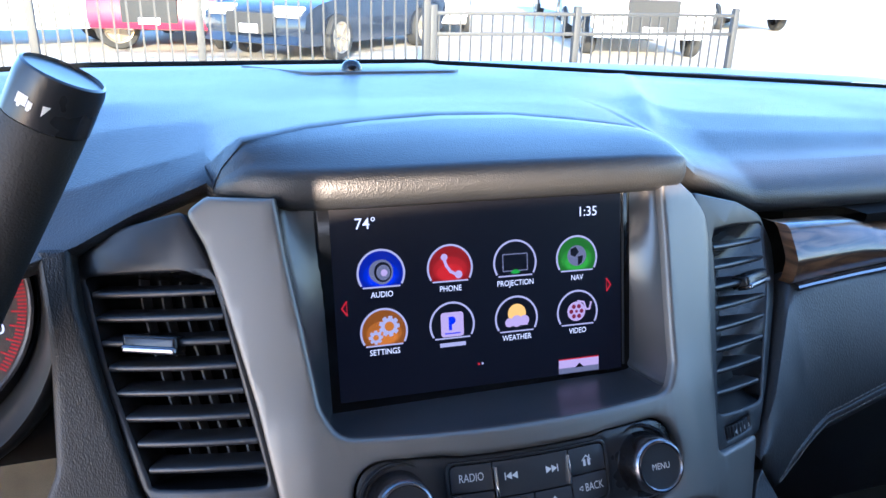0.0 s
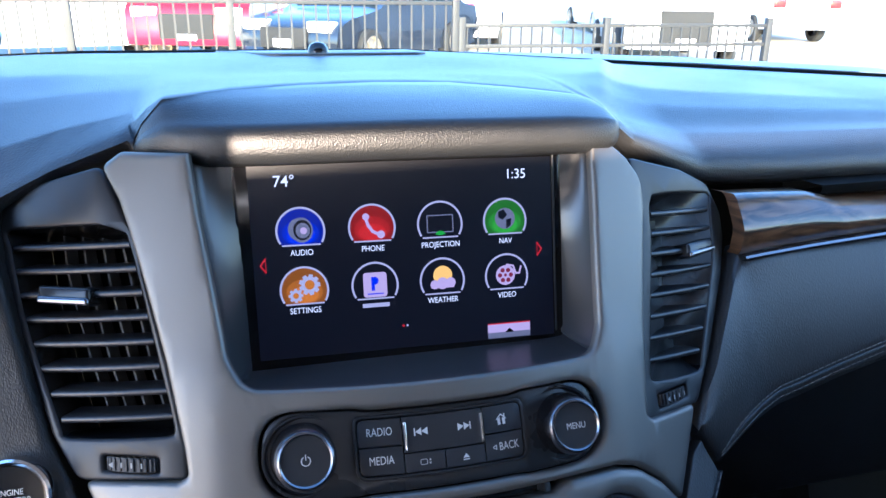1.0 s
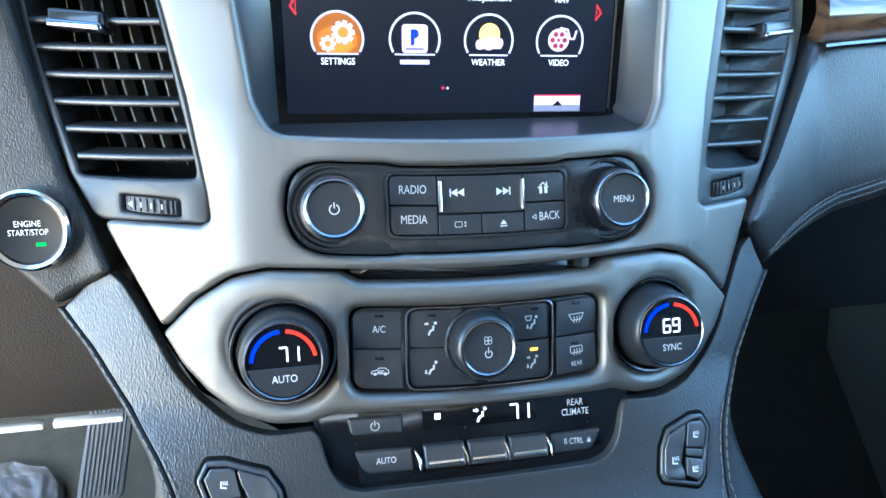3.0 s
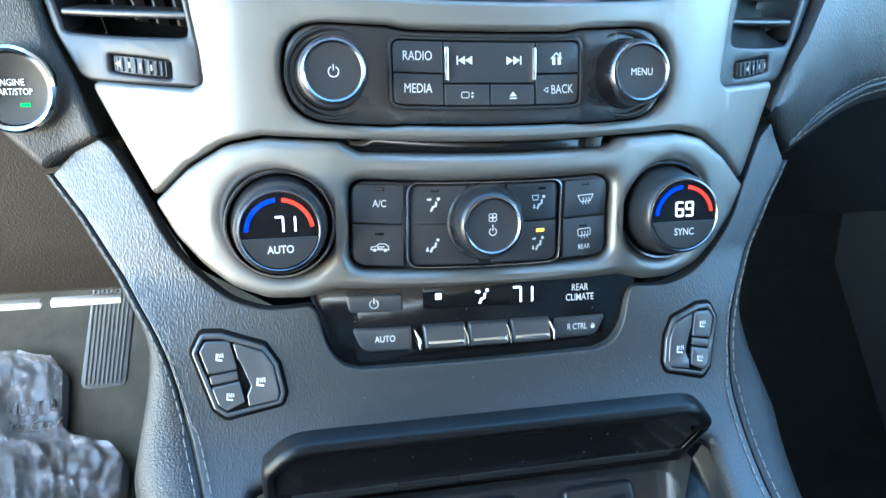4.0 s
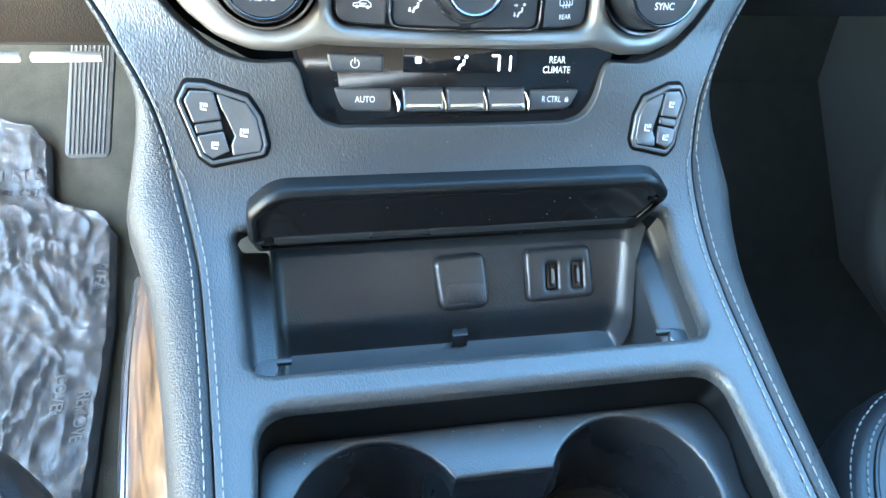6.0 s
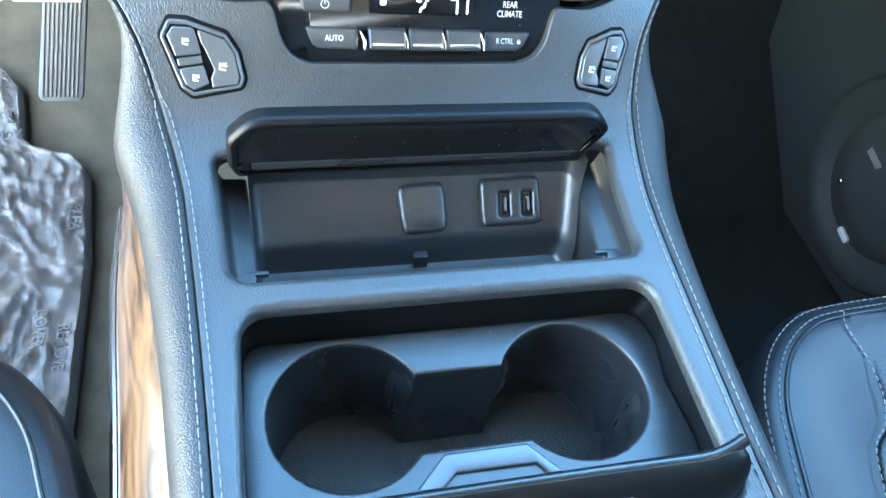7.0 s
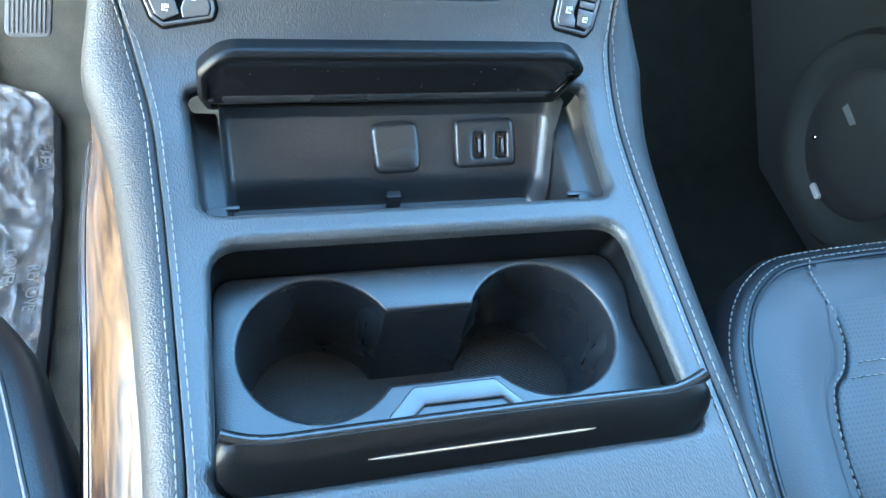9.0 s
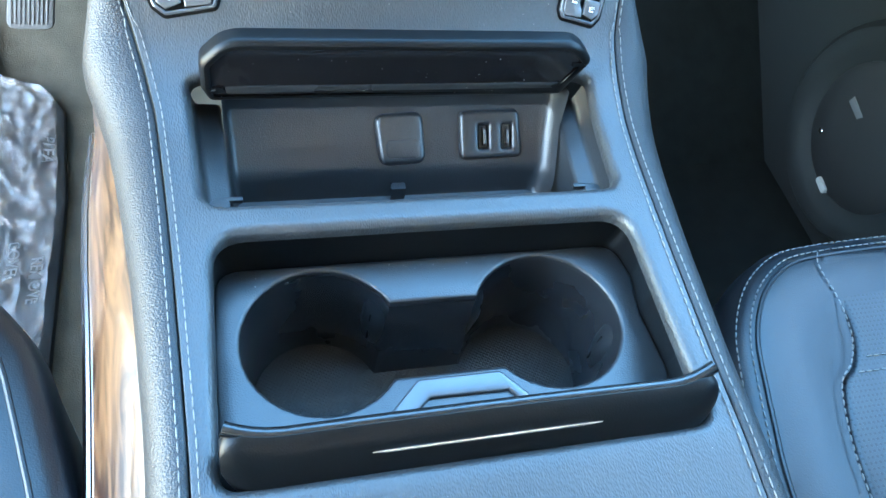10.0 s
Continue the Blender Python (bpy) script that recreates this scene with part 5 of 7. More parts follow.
def rear_climate():
    thing = empty("rear_climate_panel", stack(0, -0.138), "gloss black rear climate panel with lit display and rocker keys", "climate control")
    out = rounded([(-0.0860, -0.1080), (-0.0775, -0.1440), (-0.0680, -0.1560), (0.0680, -0.1570), (0.0790, -0.1480), (0.0870, -0.1080)], [0.003, 0.010, 0.008, 0.008, 0.010, 0.003], 5)
    part("face", slab(out, -0.022, -0.0085, 0.0008, to=rear_face), GLOSS, thing)
    w = -0.0065

    def word(text, size, u, v, lift, parent, stretch=0.8):
        part("legend", lettering(text, size, rear_frame(u, v, lift + 0.0003), 0.0, 0.00004, stretch), PRINT, parent, smooth=False)

    def sign(polys, u, v, lift, parent):
        part("symbol", decal(polys, plane_map(rear_frame(u, v, lift + 0.0003)), 0.0), PRINT, parent, smooth=False)

    power = part("key", slab(rounded([(-0.0655, -0.1262), (-0.0392, -0.1262), (-0.0392, -0.1172), (-0.0672, -0.1172)], [0.003, 0.001, 0.001, 0.0015], 4), -0.012, w, 0.0014, to=rear_face, rim=3), KEY_SOFT, thing)
    auto = part("key", slab(rounded([(-0.0600, -0.1462), (-0.0354, -0.1462), (-0.0354, -0.1343), (-0.0645, -0.1343)], [0.007, 0.001, 0.001, 0.0015], 5), -0.012, w, 0.0014, to=rear_face, rim=3), KEY_SOFT, thing)
    lock = part("key", slab(rounded([(0.0395, -0.1458), (0.0620, -0.1458), (0.0675, -0.1350), (0.0388, -0.1350)], [0.001, 0.007, 0.0015, 0.001], 5), -0.012, w, 0.0014, to=rear_face, rim=3), KEY_SOFT, thing)
    word("AUTO", 0.0032, -0.0487, -0.1398, w, auto)
    word("R CTRL", 0.0032, 0.0512, -0.1400, w, lock, 0.72)
    sign([[(-0.0010, -0.0015), (0.0010, -0.0015), (0.0010, 0.0002), (-0.0010, 0.0002)]] + band(arc(0, 0.0003, 0.0007, 0, 180, 6), 0.0003), 0.0600, -0.1400, w, lock)
    sign(band(arc(0, 0, 0.0021, 120, 420, 14), 0.0005) + band([(0, 0.0003), (0, 0.0029)], 0.0005), -0.0535, -0.1218, w, power)
    word("REAR", 0.0036, 0.0533, -0.1197, -0.0085, thing, 0.75)
    word("CLIMATE", 0.0036, 0.0533, -0.1249, -0.0085, thing, 0.75)
    window = part("display_window", slab(box_outline(-0.0292, -0.1262, 0.0318, -0.1135, 0.0006), -0.010, -0.0081, 0.0002, to=rear_face), GLOSS, thing, "dark lit display window")
    for i in range(4):
        a = math.pi / 4 + i * math.pi / 2
        part("fan_blade", decal([circle(-0.0214 + 0.0010 * math.cos(a), -0.1197 + 0.0010 * math.sin(a), 0.0010, 9)], rear_face, -0.0078), WHITE_LIT, window, smooth=False)
    person = [moved(p, 0.0026, -0.1208, 1.15) for p in SEATED] + [moved(p, -0.0010, -0.1184, 1.3) for p in ARROW]
    part("airflow_symbol", decal(person, rear_face, -0.0078), WHITE_LIT, window, smooth=False)
    part("read_out", decal([moved(p, 0.0222, -0.1211) for p in read_out("71", 0.0078)], rear_face, -0.0078), WHITE_LIT, window, smooth=False)
    edges = [-0.0308, -0.0078, 0.0142, 0.0365]

    def rolled(u, v, lift=0.0):
        # the rockers stand further out towards their lower edge
        return rear_face(u, v, lift + 0.0035 * max(0.0, min(1.0, (-0.1335 - v) / 0.0095)) ** 0.7)

    for a, b in zip(edges, edges[1:]):
        k = part("rocker_key", slab(box_outline(a + 0.0010, -0.1450, b - 0.0006, -0.1335, 0.0010), -0.014, -0.0060, 0.0016, to=rolled, rim=3, step_v=0.0025), KEY_SOFT, thing)
        part("rocker_strip", slab(box_outline(a + 0.0026, -0.1428, b - 0.0022, -0.1408, 0.0007), -0.008, -0.0054, 0.0005, to=rolled), CHROME, k, "bright strip")
    for u, wd in ((-0.0320, 0.0009), (-0.0078, 0.0004), (0.0142, 0.0004), (0.0374, 0.0007)):
        part("chrome_divider", slab(rounded([(u - wd * 0.8, -0.1447), (u + wd, -0.1450), (u + wd * 0.8, -0.1400), (u - wd * 1.6 - 0.0006, -0.1350), (u - wd * 1.6 - 0.0014, -0.1350), (u - wd, -0.1405)], [0.0004, 0.0006, 0.0006, 0.0003, 0.0003, 0.0006], 3), -0.012, -0.0048, 0.0007, to=rolled, rim=3, step_v=0.003), CHROME, thing, "chrome divider")


rear_climate()


def heater_keys(s):
    thing = empty("seat_heater_switch", skin_at(s * 0.118, along(-0.152)), "glossy black three-key seat heater switch with pale symbols", "switch", group="seat heater switches")

    def on(pts, grow=0.0):
        # drawn for the driver's side; the passenger's is its mirror, a little narrower
        return [(-u, along(v)) if s < 0 else (0.0985 + (u - 0.0974) * 0.78, along(v - 0.0020)) for u, v in pts]

    shape = [(0.1392, -0.1415), (0.1345, -0.1340), (0.1250, -0.1338), (0.1055, -0.1387), (0.0997, -0.1474), (0.0972, -0.1602), (0.0990, -0.1650), (0.1246, -0.1697), (0.1302, -0.1650)]
    o = rounded(on(shape), 0.0030, 4)
    part("well", slab(inset(o, -0.0016), -0.006, 0.0005, 0.0005, to=skin_at, step=0.006, step_v=0.006), GAP_BLACK, thing, "dark recess round the switch")
    part("frame_ring", slab(o, -0.006, 0.0024, 0.0010, [inset(o, 0.0022)], to=skin_at, step=0.006, step_v=0.006, rim=3), KEY_GLOSS, thing)
    part("key_bed", slab(inset(o, 0.0020), -0.006, 0.0008, 0.0002, to=skin_at, step=0.006, step_v=0.006), GAP_BLACK, thing)
    upper = [(0.1355, -0.1408), (0.1325, -0.1370), (0.1232, -0.1368), (0.1212, -0.1375), (0.1186, -0.1487), (0.1320, -0.1504)]
    lower = [(0.1308, -0.1560), (0.1180, -0.1540), (0.1158, -0.1628), (0.1240, -0.1664), (0.1282, -0.1632)]
    bar = [(0.1318, -0.1513), (0.1188, -0.1494), (0.1182, -0.1532), (0.1310, -0.1551)]
    side = [(0.1200, -0.1373), (0.1062, -0.1412), (0.1018, -0.1480), (0.0998, -0.1598), (0.1008, -0.1630), (0.1143, -0.1650), (0.1148, -0.1600), (0.1128, -0.1560), (0.1168, -0.1462), (0.1182, -0.1440)]
    made = []
    for name, pts, h in (("key", upper, 0.0030), ("key", lower, 0.0030), ("lamp_bar", bar, 0.0022), ("key", side, 0.0032)):
        made.append(part(name, slab(rounded(on(pts), 0.0009, 3), -0.002, h, 0.0008, to=skin_at, step=0.006, step_v=0.006, rim=3), KEY_GLOSS, thing))
    seat_sign = band([(-0.0012, 0.0018), (-0.0016, -0.0010), (0.0012, -0.0014)], 0.0008) + sum([band([(x, 0.0000), (x + 0.0004, 0.0007), (x - 0.0002, 0.0013), (x + 0.0003, 0.0020)], 0.0003) for x in (-0.0002, 0.0008, 0.0018)], [])
    for k, (u, v), size in ((0, (0.1262, -0.1432), 0.85), (1, (0.1225, -0.1600), 0.85), (3, (0.1082, -0.1545), 1.0)):
        c = on([(u, v)])[0]
        part("symbol", decal([moved(p, c[0], c[1], size) for p in seat_sign], skin_at, 0.0034), PRINT, made[k], smooth=False)


heater_keys(-1)
heater_keys(1)


def bin_lid():
    thing = empty("bin_lid", (0, 0.224, 0.976), "opened upright storage lid with a rolled leather edge", "lid")
    m = Matrix.Translation((0, 0.2200, 0)) @ Matrix.Rotation(math.pi / 2, 4, "X")
    to = plane_map(m)
    out = rounded([(-0.1050, 0.9860), (0.0950, 0.9880), (0.1080, 1.0130), (0.0960, 1.0262), (-0.0960, 1.0262), (-0.1090, 1.0120), (-0.1090, 0.9940)], [0.004, 0.003, 0.005, 0.024, 0.022, 0.010, 0.006], 6)
    part("cover", slab(out, -0.0115, 0.0, 0.0045, [inset(out, 0.0070)], to=to, step=0, rim=5), LIP, thing, "rolled leather rim")
    part("cover_back", slab(inset(out, 0.004), -0.0115, -0.0040, 0.001, to=to, step=0), LIP, thing)
    part("inner_panel", slab(inset(out, 0.0042), -0.006, -0.0010, 0.0006, to=to, step=0, rim=3), GLOSS, thing, "dark inner panel")
    part("panel_step", slab(rounded([(-0.0960, 0.9920), (0.0900, 0.9935), (0.0925, 0.9985), (-0.0970, 0.9970)], 0.0015, 3), -0.004, -0.0002, 0.0005, to=to, step=0), PLASTIC_FINE, thing)
    for s in (-1, 1):
        px, py = (-0.1030, 0.1640) if s < 0 else (0.1045, 0.1628)
        part("hinge_pivot", lathe([(0.0056, -0.01), (0.0056, 0.0010), (0.0050, 0.0018), (0.0, 0.0020)], Matrix.Translation((px, py, 0.9672)), 24), PLASTIC, thing, "round black hinge pivot")
        x0, x1 = (px, px + 0.0115) if s < 0 else (px - 0.0115, px)
        part("hinge_tab", box((x0, py + 0.0030, 0.9660), (x1, py + 0.0058, 0.9688), 0.0006), PLASTIC, thing)


bin_lid()


def bin_fittings():
    up, out = Vector((0, 0.720, 0.694)), Vector((0, -0.694, 0.720))
    m = Matrix((Vector((1, 0, 0)), up, out)).transposed().to_4x4()
    m.translation = (0, 0.2285, 0.9690)
    to = plane_map(m)
    sock = empty("socket_cover", m @ Vector((0, -0.018, 0)), "square black rubber cover over a power socket", "socket cover")
    part("cap", slab(rounded([(-0.0120, -0.0312), (0.0158, -0.0300), (0.0142, 0.0006), (-0.0150, -0.0010)], 0.0065, 6), -0.003, 0.0050, 0.0034, to=to, step=0, rim=5), PLASTIC, sock)
    part("thumb_dish", slab(box_outline(-0.0085, -0.0268, 0.0122, -0.0160, 0.004, 5), 0.003, 0.0054, 0.0004, to=to, step=0, rim=2), PLASTIC, sock)
    usb = empty("usb_panel", m @ Vector((0.06, -0.018, 0)), "black panel with two upright charging ports", "charging port")
    holes = [box_outline(u - 0.0031, -0.0226, u + 0.0031, -0.0082, 0.0010, 3) for u in (0.0520, 0.0668)]
    part("panel", slab(rounded([(0.0374, -0.0292), (0.0768, -0.0282), (0.0748, 0.0012), (0.0368, 0.0002)], 0.0045, 5), -0.004, 0.0046, 0.0026, holes, to=to, step=0, rim=3), PLASTIC_FINE, usb)
    for u in (0.0520, 0.0668):
        port = part("port", loft([[to(x, y, 0.0036) for x, y in box_outline(u - 0.0031, -0.0226, u + 0.0031, -0.0082, 0.0010, 3)], [to(x, y, -0.006) for x, y in box_outline(u - 0.0029, -0.0223, u + 0.0029, -0.0085, 0.0010, 3)]], closed=True), PLASTIC_FINE, usb, "black port mouth")
        # near-black back paints the shade inside the port
        part("port_back", slab(box_outline(u - 0.0029, -0.0223, u + 0.0029, -0.0085, 0.0005), -0.008, -0.005, 0.0002, to=to, step=0, rim=1), GAP_BLACK, port)
        part("port_tongue", slab(box_outline(u + 0.0002, -0.0206, u + 0.0016, -0.0102, 0.0003), -0.006, 0.0010, 0.0002, to=to, step=0, rim=1), PLASTIC_FINE, port)
        part("contact", slab(box_outline(u + 0.0002, -0.0195, u + 0.0016, -0.0115, 0.0003), -0.004, 0.0034, 0.0001, to=to, step=0, rim=1), PEDAL, port, "grey contacts")
    part("latch", loft([[(x, y, z) for x in (-0.0048, -0.0042, 0.0032, 0.0038)] for y, z in ((0.1965, 0.926), (0.1962, 0.9335), (0.1975, 0.9362), (0.2010, 0.9370), (0.2035, 0.9362), (0.2035, 0.9340), (0.2005, 0.9335), (0.1995, 0.926))], cap=False), PLASTIC_FINE, BIN, "small black lid latch")


bin_fittings()


def lip_end(t):
    """How far the lip's ends curl up and forwards."""
    e = max(0.0, abs(t) - 0.78) / 0.22
    return (0.0042 * e * e, 0.0050 * e * e) if t > 0 else (0.0028 * e * e, 0.0045 * e * e)


def cup_cover():
    thing = empty("cup_holder_cover", (0, 0.02, 0.985), "half-open leather cup holder cover with a chrome strip", "lid")
    rows = []
    for i in range(33):
        t = math.sin(math.pi / 2 * (i / 16 - 1))
        x = 0.1065 * t
        e = max(0.0, abs(t) - 0.90) / 0.10
        k = math.sqrt(max(0.02, 1 - 0.80 * e * e))
        lift, fwd = lip_end(t)
        cy, cz, h, th = 0.0205 + fwd, 0.9875 + lift, 0.0150 * k, 0.0065 * (0.6 + 0.4 * k)
        row = []
        for j in range(16):
            a = 2 * math.pi * j / 16
            ca, sa = math.cos(a), math.sin(a)
            p = th * math.copysign(abs(ca) ** 0.8, ca)
            q = h * math.copysign(abs(sa) ** 0.8, sa)
            row.append((x, cy + 0.86 * p + 0.50 * q - 0.001 * t * t, cz - 0.50 * p + 0.86 * q))
        rows.append(row)
    part("lip", loft(rows, closed=True, cap=True), LIP, thing, "rolled leather lip, darkened for its shaded face")
    # extra bar along the top, added to give the lip its highlight
    part("highlight_edge", tube([(0.1050 * t, 0.0205 + 0.50 * 0.0128 - 0.001 * t * t + lip_end(t)[1], 0.9875 + 0.86 * 0.0128 + lip_end(t)[0]) for t in [math.sin(math.pi / 2 * (i / 14 - 1)) for i in range(29)]], 0.0030, 12), LIP_EDGE, thing, "added shiny top edge that carries the lip's highlight")
    strip = smoothstep([(-0.0495, 0.0170, 0.9835), (-0.02, 0.0165, 0.9850), (0.02, 0.0165, 0.9850), (0.0490, 0.0172, 0.9862)], 5)
    # chrome strip laid on the lip's rear face
    part("chrome_strip", tube([(p.x, 0.0205 - 0.86 * 0.0066 + 0.5 * 0.0030, 0.9875 + 0.5 * 0.0066 + 0.86 * 0.0030) for p in strip], [0.0003] + [0.0008] * (len(strip) - 2) + [0.0003], 8), CHROME, thing, "thin chrome strip")
    part("slot", slab(rounded([(-0.1090, 0.012), (-0.1000, 0.0045), (0.1000, 0.0045), (0.1090, 0.012), (0.1090, 0.040), (-0.1090, 0.040)], [0.006] * 4 + [0.002] * 2, 4), -0.03, -0.012, 0.001, to=lambda u, v, w=0: Vector((u, v, 0.9855 + w)), step=0), GAP_BLACK, thing, "dark slot below the lip")


cup_cover()


def cup_fingers():
    for a, side in ((38, -1), (142, 1), (-8, 1)):
        # soft ribs standing a little out of the well's wall
        cx, cy, r = side * 0.0585, 0.0895, 0.0400
        m = Matrix.Translation((cx + r * math.cos(radians(a)), cy + r * math.sin(radians(a)), 0.925)) @ Matrix.Rotation(radians(a + 180), 4, "Z")
        rows = []
        for z, h in ((-0.026, 0.0010), (-0.016, 0.0045), (0.0, 0.0068), (0.012, 0.0056), (0.022, 0.0010)):
            rows.append([m @ Vector((h * math.cos(b) - 0.0012, 0.0095 * math.sin(b), z)) for b in [-1.5 + 3.0 * j / 10 for j in range(11)]])
        f = part("grip_finger", loft(rows), PLASTIC, CUPS, "rubber grip finger", auto=60)
        part("finger_slit", box((0.0, -0.00035, -0.012), (0.0050, 0.00035, 0.012), 0, m=m), GAP_BLACK, f)
    step_m = lambda u, v, w=0.0: Vector((u, v, 0.9560 + w))
    part("centre_tab", slab(rounded([(-0.0350, 0.0450), (-0.0175, 0.0622), (0.0240, 0.0622), (0.0385, 0.0450), (0.0310, 0.0450), (0.0258, 0.0515), (-0.0135, 0.0520), (-0.0215, 0.0450)], [0.0006, 0.004, 0.004, 0.0006, 0.0006, 0.0015, 0.0015, 0.0006], 4), -0.016, 0.0012, 0.0012, to=step_m, step=0, rim=3), SURROUND, CUPS, "raised centre tab")
    part("tab_step", slab(rounded([(-0.0230, 0.036), (0.0325, 0.036), (0.0262, 0.0518), (-0.0140, 0.0523)], 0.001, 3), -0.014, -0.0030, 0.0008, to=step_m, step=0), PLASTIC_FINE, CUPS)
    part("tab_slot", slab(rounded([(-0.0190, 0.0468), (0.0255, 0.0478), (0.0256, 0.0487), (-0.0186, 0.0478)], 0.0003, 2), -0.006, -0.0027, 0.0002, to=step_m, step=0), GAP_BLACK, CUPS)


cup_fingers()


# ---- stitching ----
def stitches(points, name, parent, length=0.0042, gap=0.0016, r=0.00036):
    """A row of thread stitches along a line on a surface."""
    line = [Vector(p) for p in points]
    cum = [0.0]
    for a, b in zip(line, line[1:]):
        cum.append(cum[-1] + (b - a).length)
    def at(d):
        i = max(0, min(len(line) - 2, int(np.searchsorted(cum, d)) - 1))
        return line[i].lerp(line[i + 1], (d - cum[i]) / max(1e-9, cum[i + 1] - cum[i]))
    d = 0.0
    out = bmesh.new()
    while d + length < cum[-1]:
        a, b = at(d), at(d + length)
        t = (b - a).normalized()
        s = t.cross(Vector((0, 0, 1)))
        s = s.normalized() if s.length > 1e-4 else Vector((1, 0, 0))
        n = s.cross(t)
        rings = []
        for f, rr in ((0, 0.4), (0.2, 1), (0.8, 1), (1, 0.4)):
            c = a.lerp(b, f) + n * (r * 0.5 * rr)
            rings.append([out.verts.new(c + rr * r * (math.cos(k) * s + math.sin(k) * n)) for k in (0, 1.05, 2.1, 3.15, 4.2, 5.25)])
        for p, q in zip(rings, rings[1:]):
            for k in range(6):
                out.faces.new((p[k - 1], p[k], q[k], q[k - 1]))
        out.faces.new(rings[0])
        out.faces.new(rings[-1])
        d += length + gap
    return tagged(part(name, out, THREAD, parent, "pale grey thread stitching"), kind="stuff")


for s in (-1, 1):
    for off in (-0.0034, 0.0036):
        run = np.linspace(0.300 if off < 0 else 0.3575, -0.12, 90)
        stitches([skin_at(s * (seam(float(d), s) + off * (1 if d < 0.26 else 0.55)), float(d), 0.0003 if off < 0 else 0.0004 + 0.0001 * min(1, max(0, (d - 0.26) / 0.03))) for d in run], "seam_stitching", CONSOLE, 0.0048, 0.0011, 0.00034)


# ---- driver's side ----
def cheek_at(u, v, w=0.0):
    """The face of the panels beside the stack, turning less than the stack does."""
    b = 0.0433 + 0.10 * (abs(u) - 0.19) if abs(u) > 0.19 else BOW * u * u
    return Vector((u, 0.3185 + ALPHA * CV * v + b, 1.17 + CV * v - TILT * u)) + w * Vector((math.copysign(0.12, u), -CV, ALPHA * CV))


def left_side():
    # padded leather cheek between stack and column, with the start button
    cheek = empty("column_cheek", (-0.21, 0.35, 1.15), "charcoal leather cheek panel beside the steering column", "dash panel", kind="structure")
    shape = [(-0.1845, -0.0300), (-0.1800, -0.0430), (-0.1755, -0.0545), (-0.2035, -0.0728), (-0.2177, -0.0582), (-0.2275, -0.0478), (-0.2395, -0.0350), (-0.2385, -0.0120), (-0.2312, 0.0060), (-0.2305, 0.0650), (-0.2345, 0.1180), (-0.2180, 0.1180), (-0.2155, 0.0860), (-0.2080, 0.0500), (-0.1940, -0.0090)]
    part("padding", slab(rounded(shape, [0.004, 0.01, 0.004, 0.004, 0.01, 0.012, 0.012, 0.012, 0.02, 0.03, 0.003, 0.003, 0.01, 0.02, 0.02], 4), -0.045, -0.0015, 0.0045, to=cheek_at, step=0.008, step_v=0.008, rim=4), LEATHER_CHEEK, cheek, auto=60)
    btn = empty("start_button", (-0.208, 0.352, 1.145), "round black engine start button in a chrome ring", "start button")
    z = Vector((-0.10, -1, 0.30)).normalized()
    x = Vector((1, 0, 0)) - z * z.x
    x.normalize()
    y = z.cross(x)
    m = Matrix((x, y, z)).transposed().to_4x4()
    m.translation = (-0.2100, 0.3490, 1.1415)
    part("ring", lathe([(0.0202, -0.012), (0.0202, 0.002), (0.0197, 0.0042), (0.0184, 0.0052), (0.0168, 0.0040), (0.0163, 0.002)], m, 48), CHROME, btn, "chrome ring")
    cap = part("cap", lathe([(0.0164, 0.0), (0.0163, 0.0026), (0.0157, 0.0032), (0.008, 0.0026), (0, 0.0024)], m, 48), KEY_DARK, btn)
    part("legend", lettering("ENGINE", 0.0029, m @ Matrix.Translation((0, 0.0030, 0.0034)), 0.0, 0.0, 0.85), PRINT, cap, smooth=False)
    part("legend", lettering("START/STOP", 0.0029, m @ Matrix.Translation((0, -0.0012, 0.0034)), 0.0, 0.0, 0.8), PRINT, cap, smooth=False)
    part("tell_tale", decal([[(0.003, -0.0078), (0.0075, -0.0078), (0.0075, -0.0062), (0.003, -0.0062)]], plane_map(m), 0.0033), GREEN_DOT, cap, "lit green tell-tale", smooth=False)
    # knee panel, its skin lighter and browner to stand in for warm light
    rows = []
    for y, z in ((0.372, 1.118), (0.377, 1.085), (0.386, 1.04), (0.398, 0.995), (0.410, 0.985), (0.430, 0.984), (0.50, 0.99)):
        rows.append([(xx, y + 0.02 * ((xx + 0.2) / 0.3) ** 2, z) for xx in (-0.75, -0.6, -0.45, -0.36, -0.30, -0.26, -0.22, -0.195, -0.17)])
    setting("knee_panel", loft(rows), LEATHER_KNEE, "grained knee panel under the steering column, browned for warm light", "dash panel", 60)
    # white strips added to stand in for the bright gap under the knee panel
    setting("trim", box((-0.40, 0.424, 0.963), (-0.255, 0.430, 0.968), 0.001), PAINT_WHITE, "thin white strip added for the bright gap under the knee panel", "trim")
    setting("trim", box((-0.249, 0.424, 0.963), (-0.205, 0.430, 0.968), 0.001), PAINT_WHITE, "thin white strip added for the bright gap under the knee panel", "trim")
    # instrument cluster
    cl = empty("instrument_cluster", (-0.33, 0.46, 1.24), "instrument cluster with a round red-marked speed dial", "instrument cluster")
    m = Matrix.Translation((-0.322, 0.462, 1.242)) @ Matrix.Rotation(radians(82), 4, "X")
    part("dial_face", lathe([(0.072, -0.01), (0.0715, 0.0), (0.0, 0.0)], m, 56), KEY, cl)
    part("dial_rim", lathe([(0.0715, -0.002), (0.0715, 0.004), (0.0730, 0.0055), (0.0745, 0.005), (0.0750, -0.002)], m, 56), DARK_CHROME, cl, "bright dial rim")
    tick = []
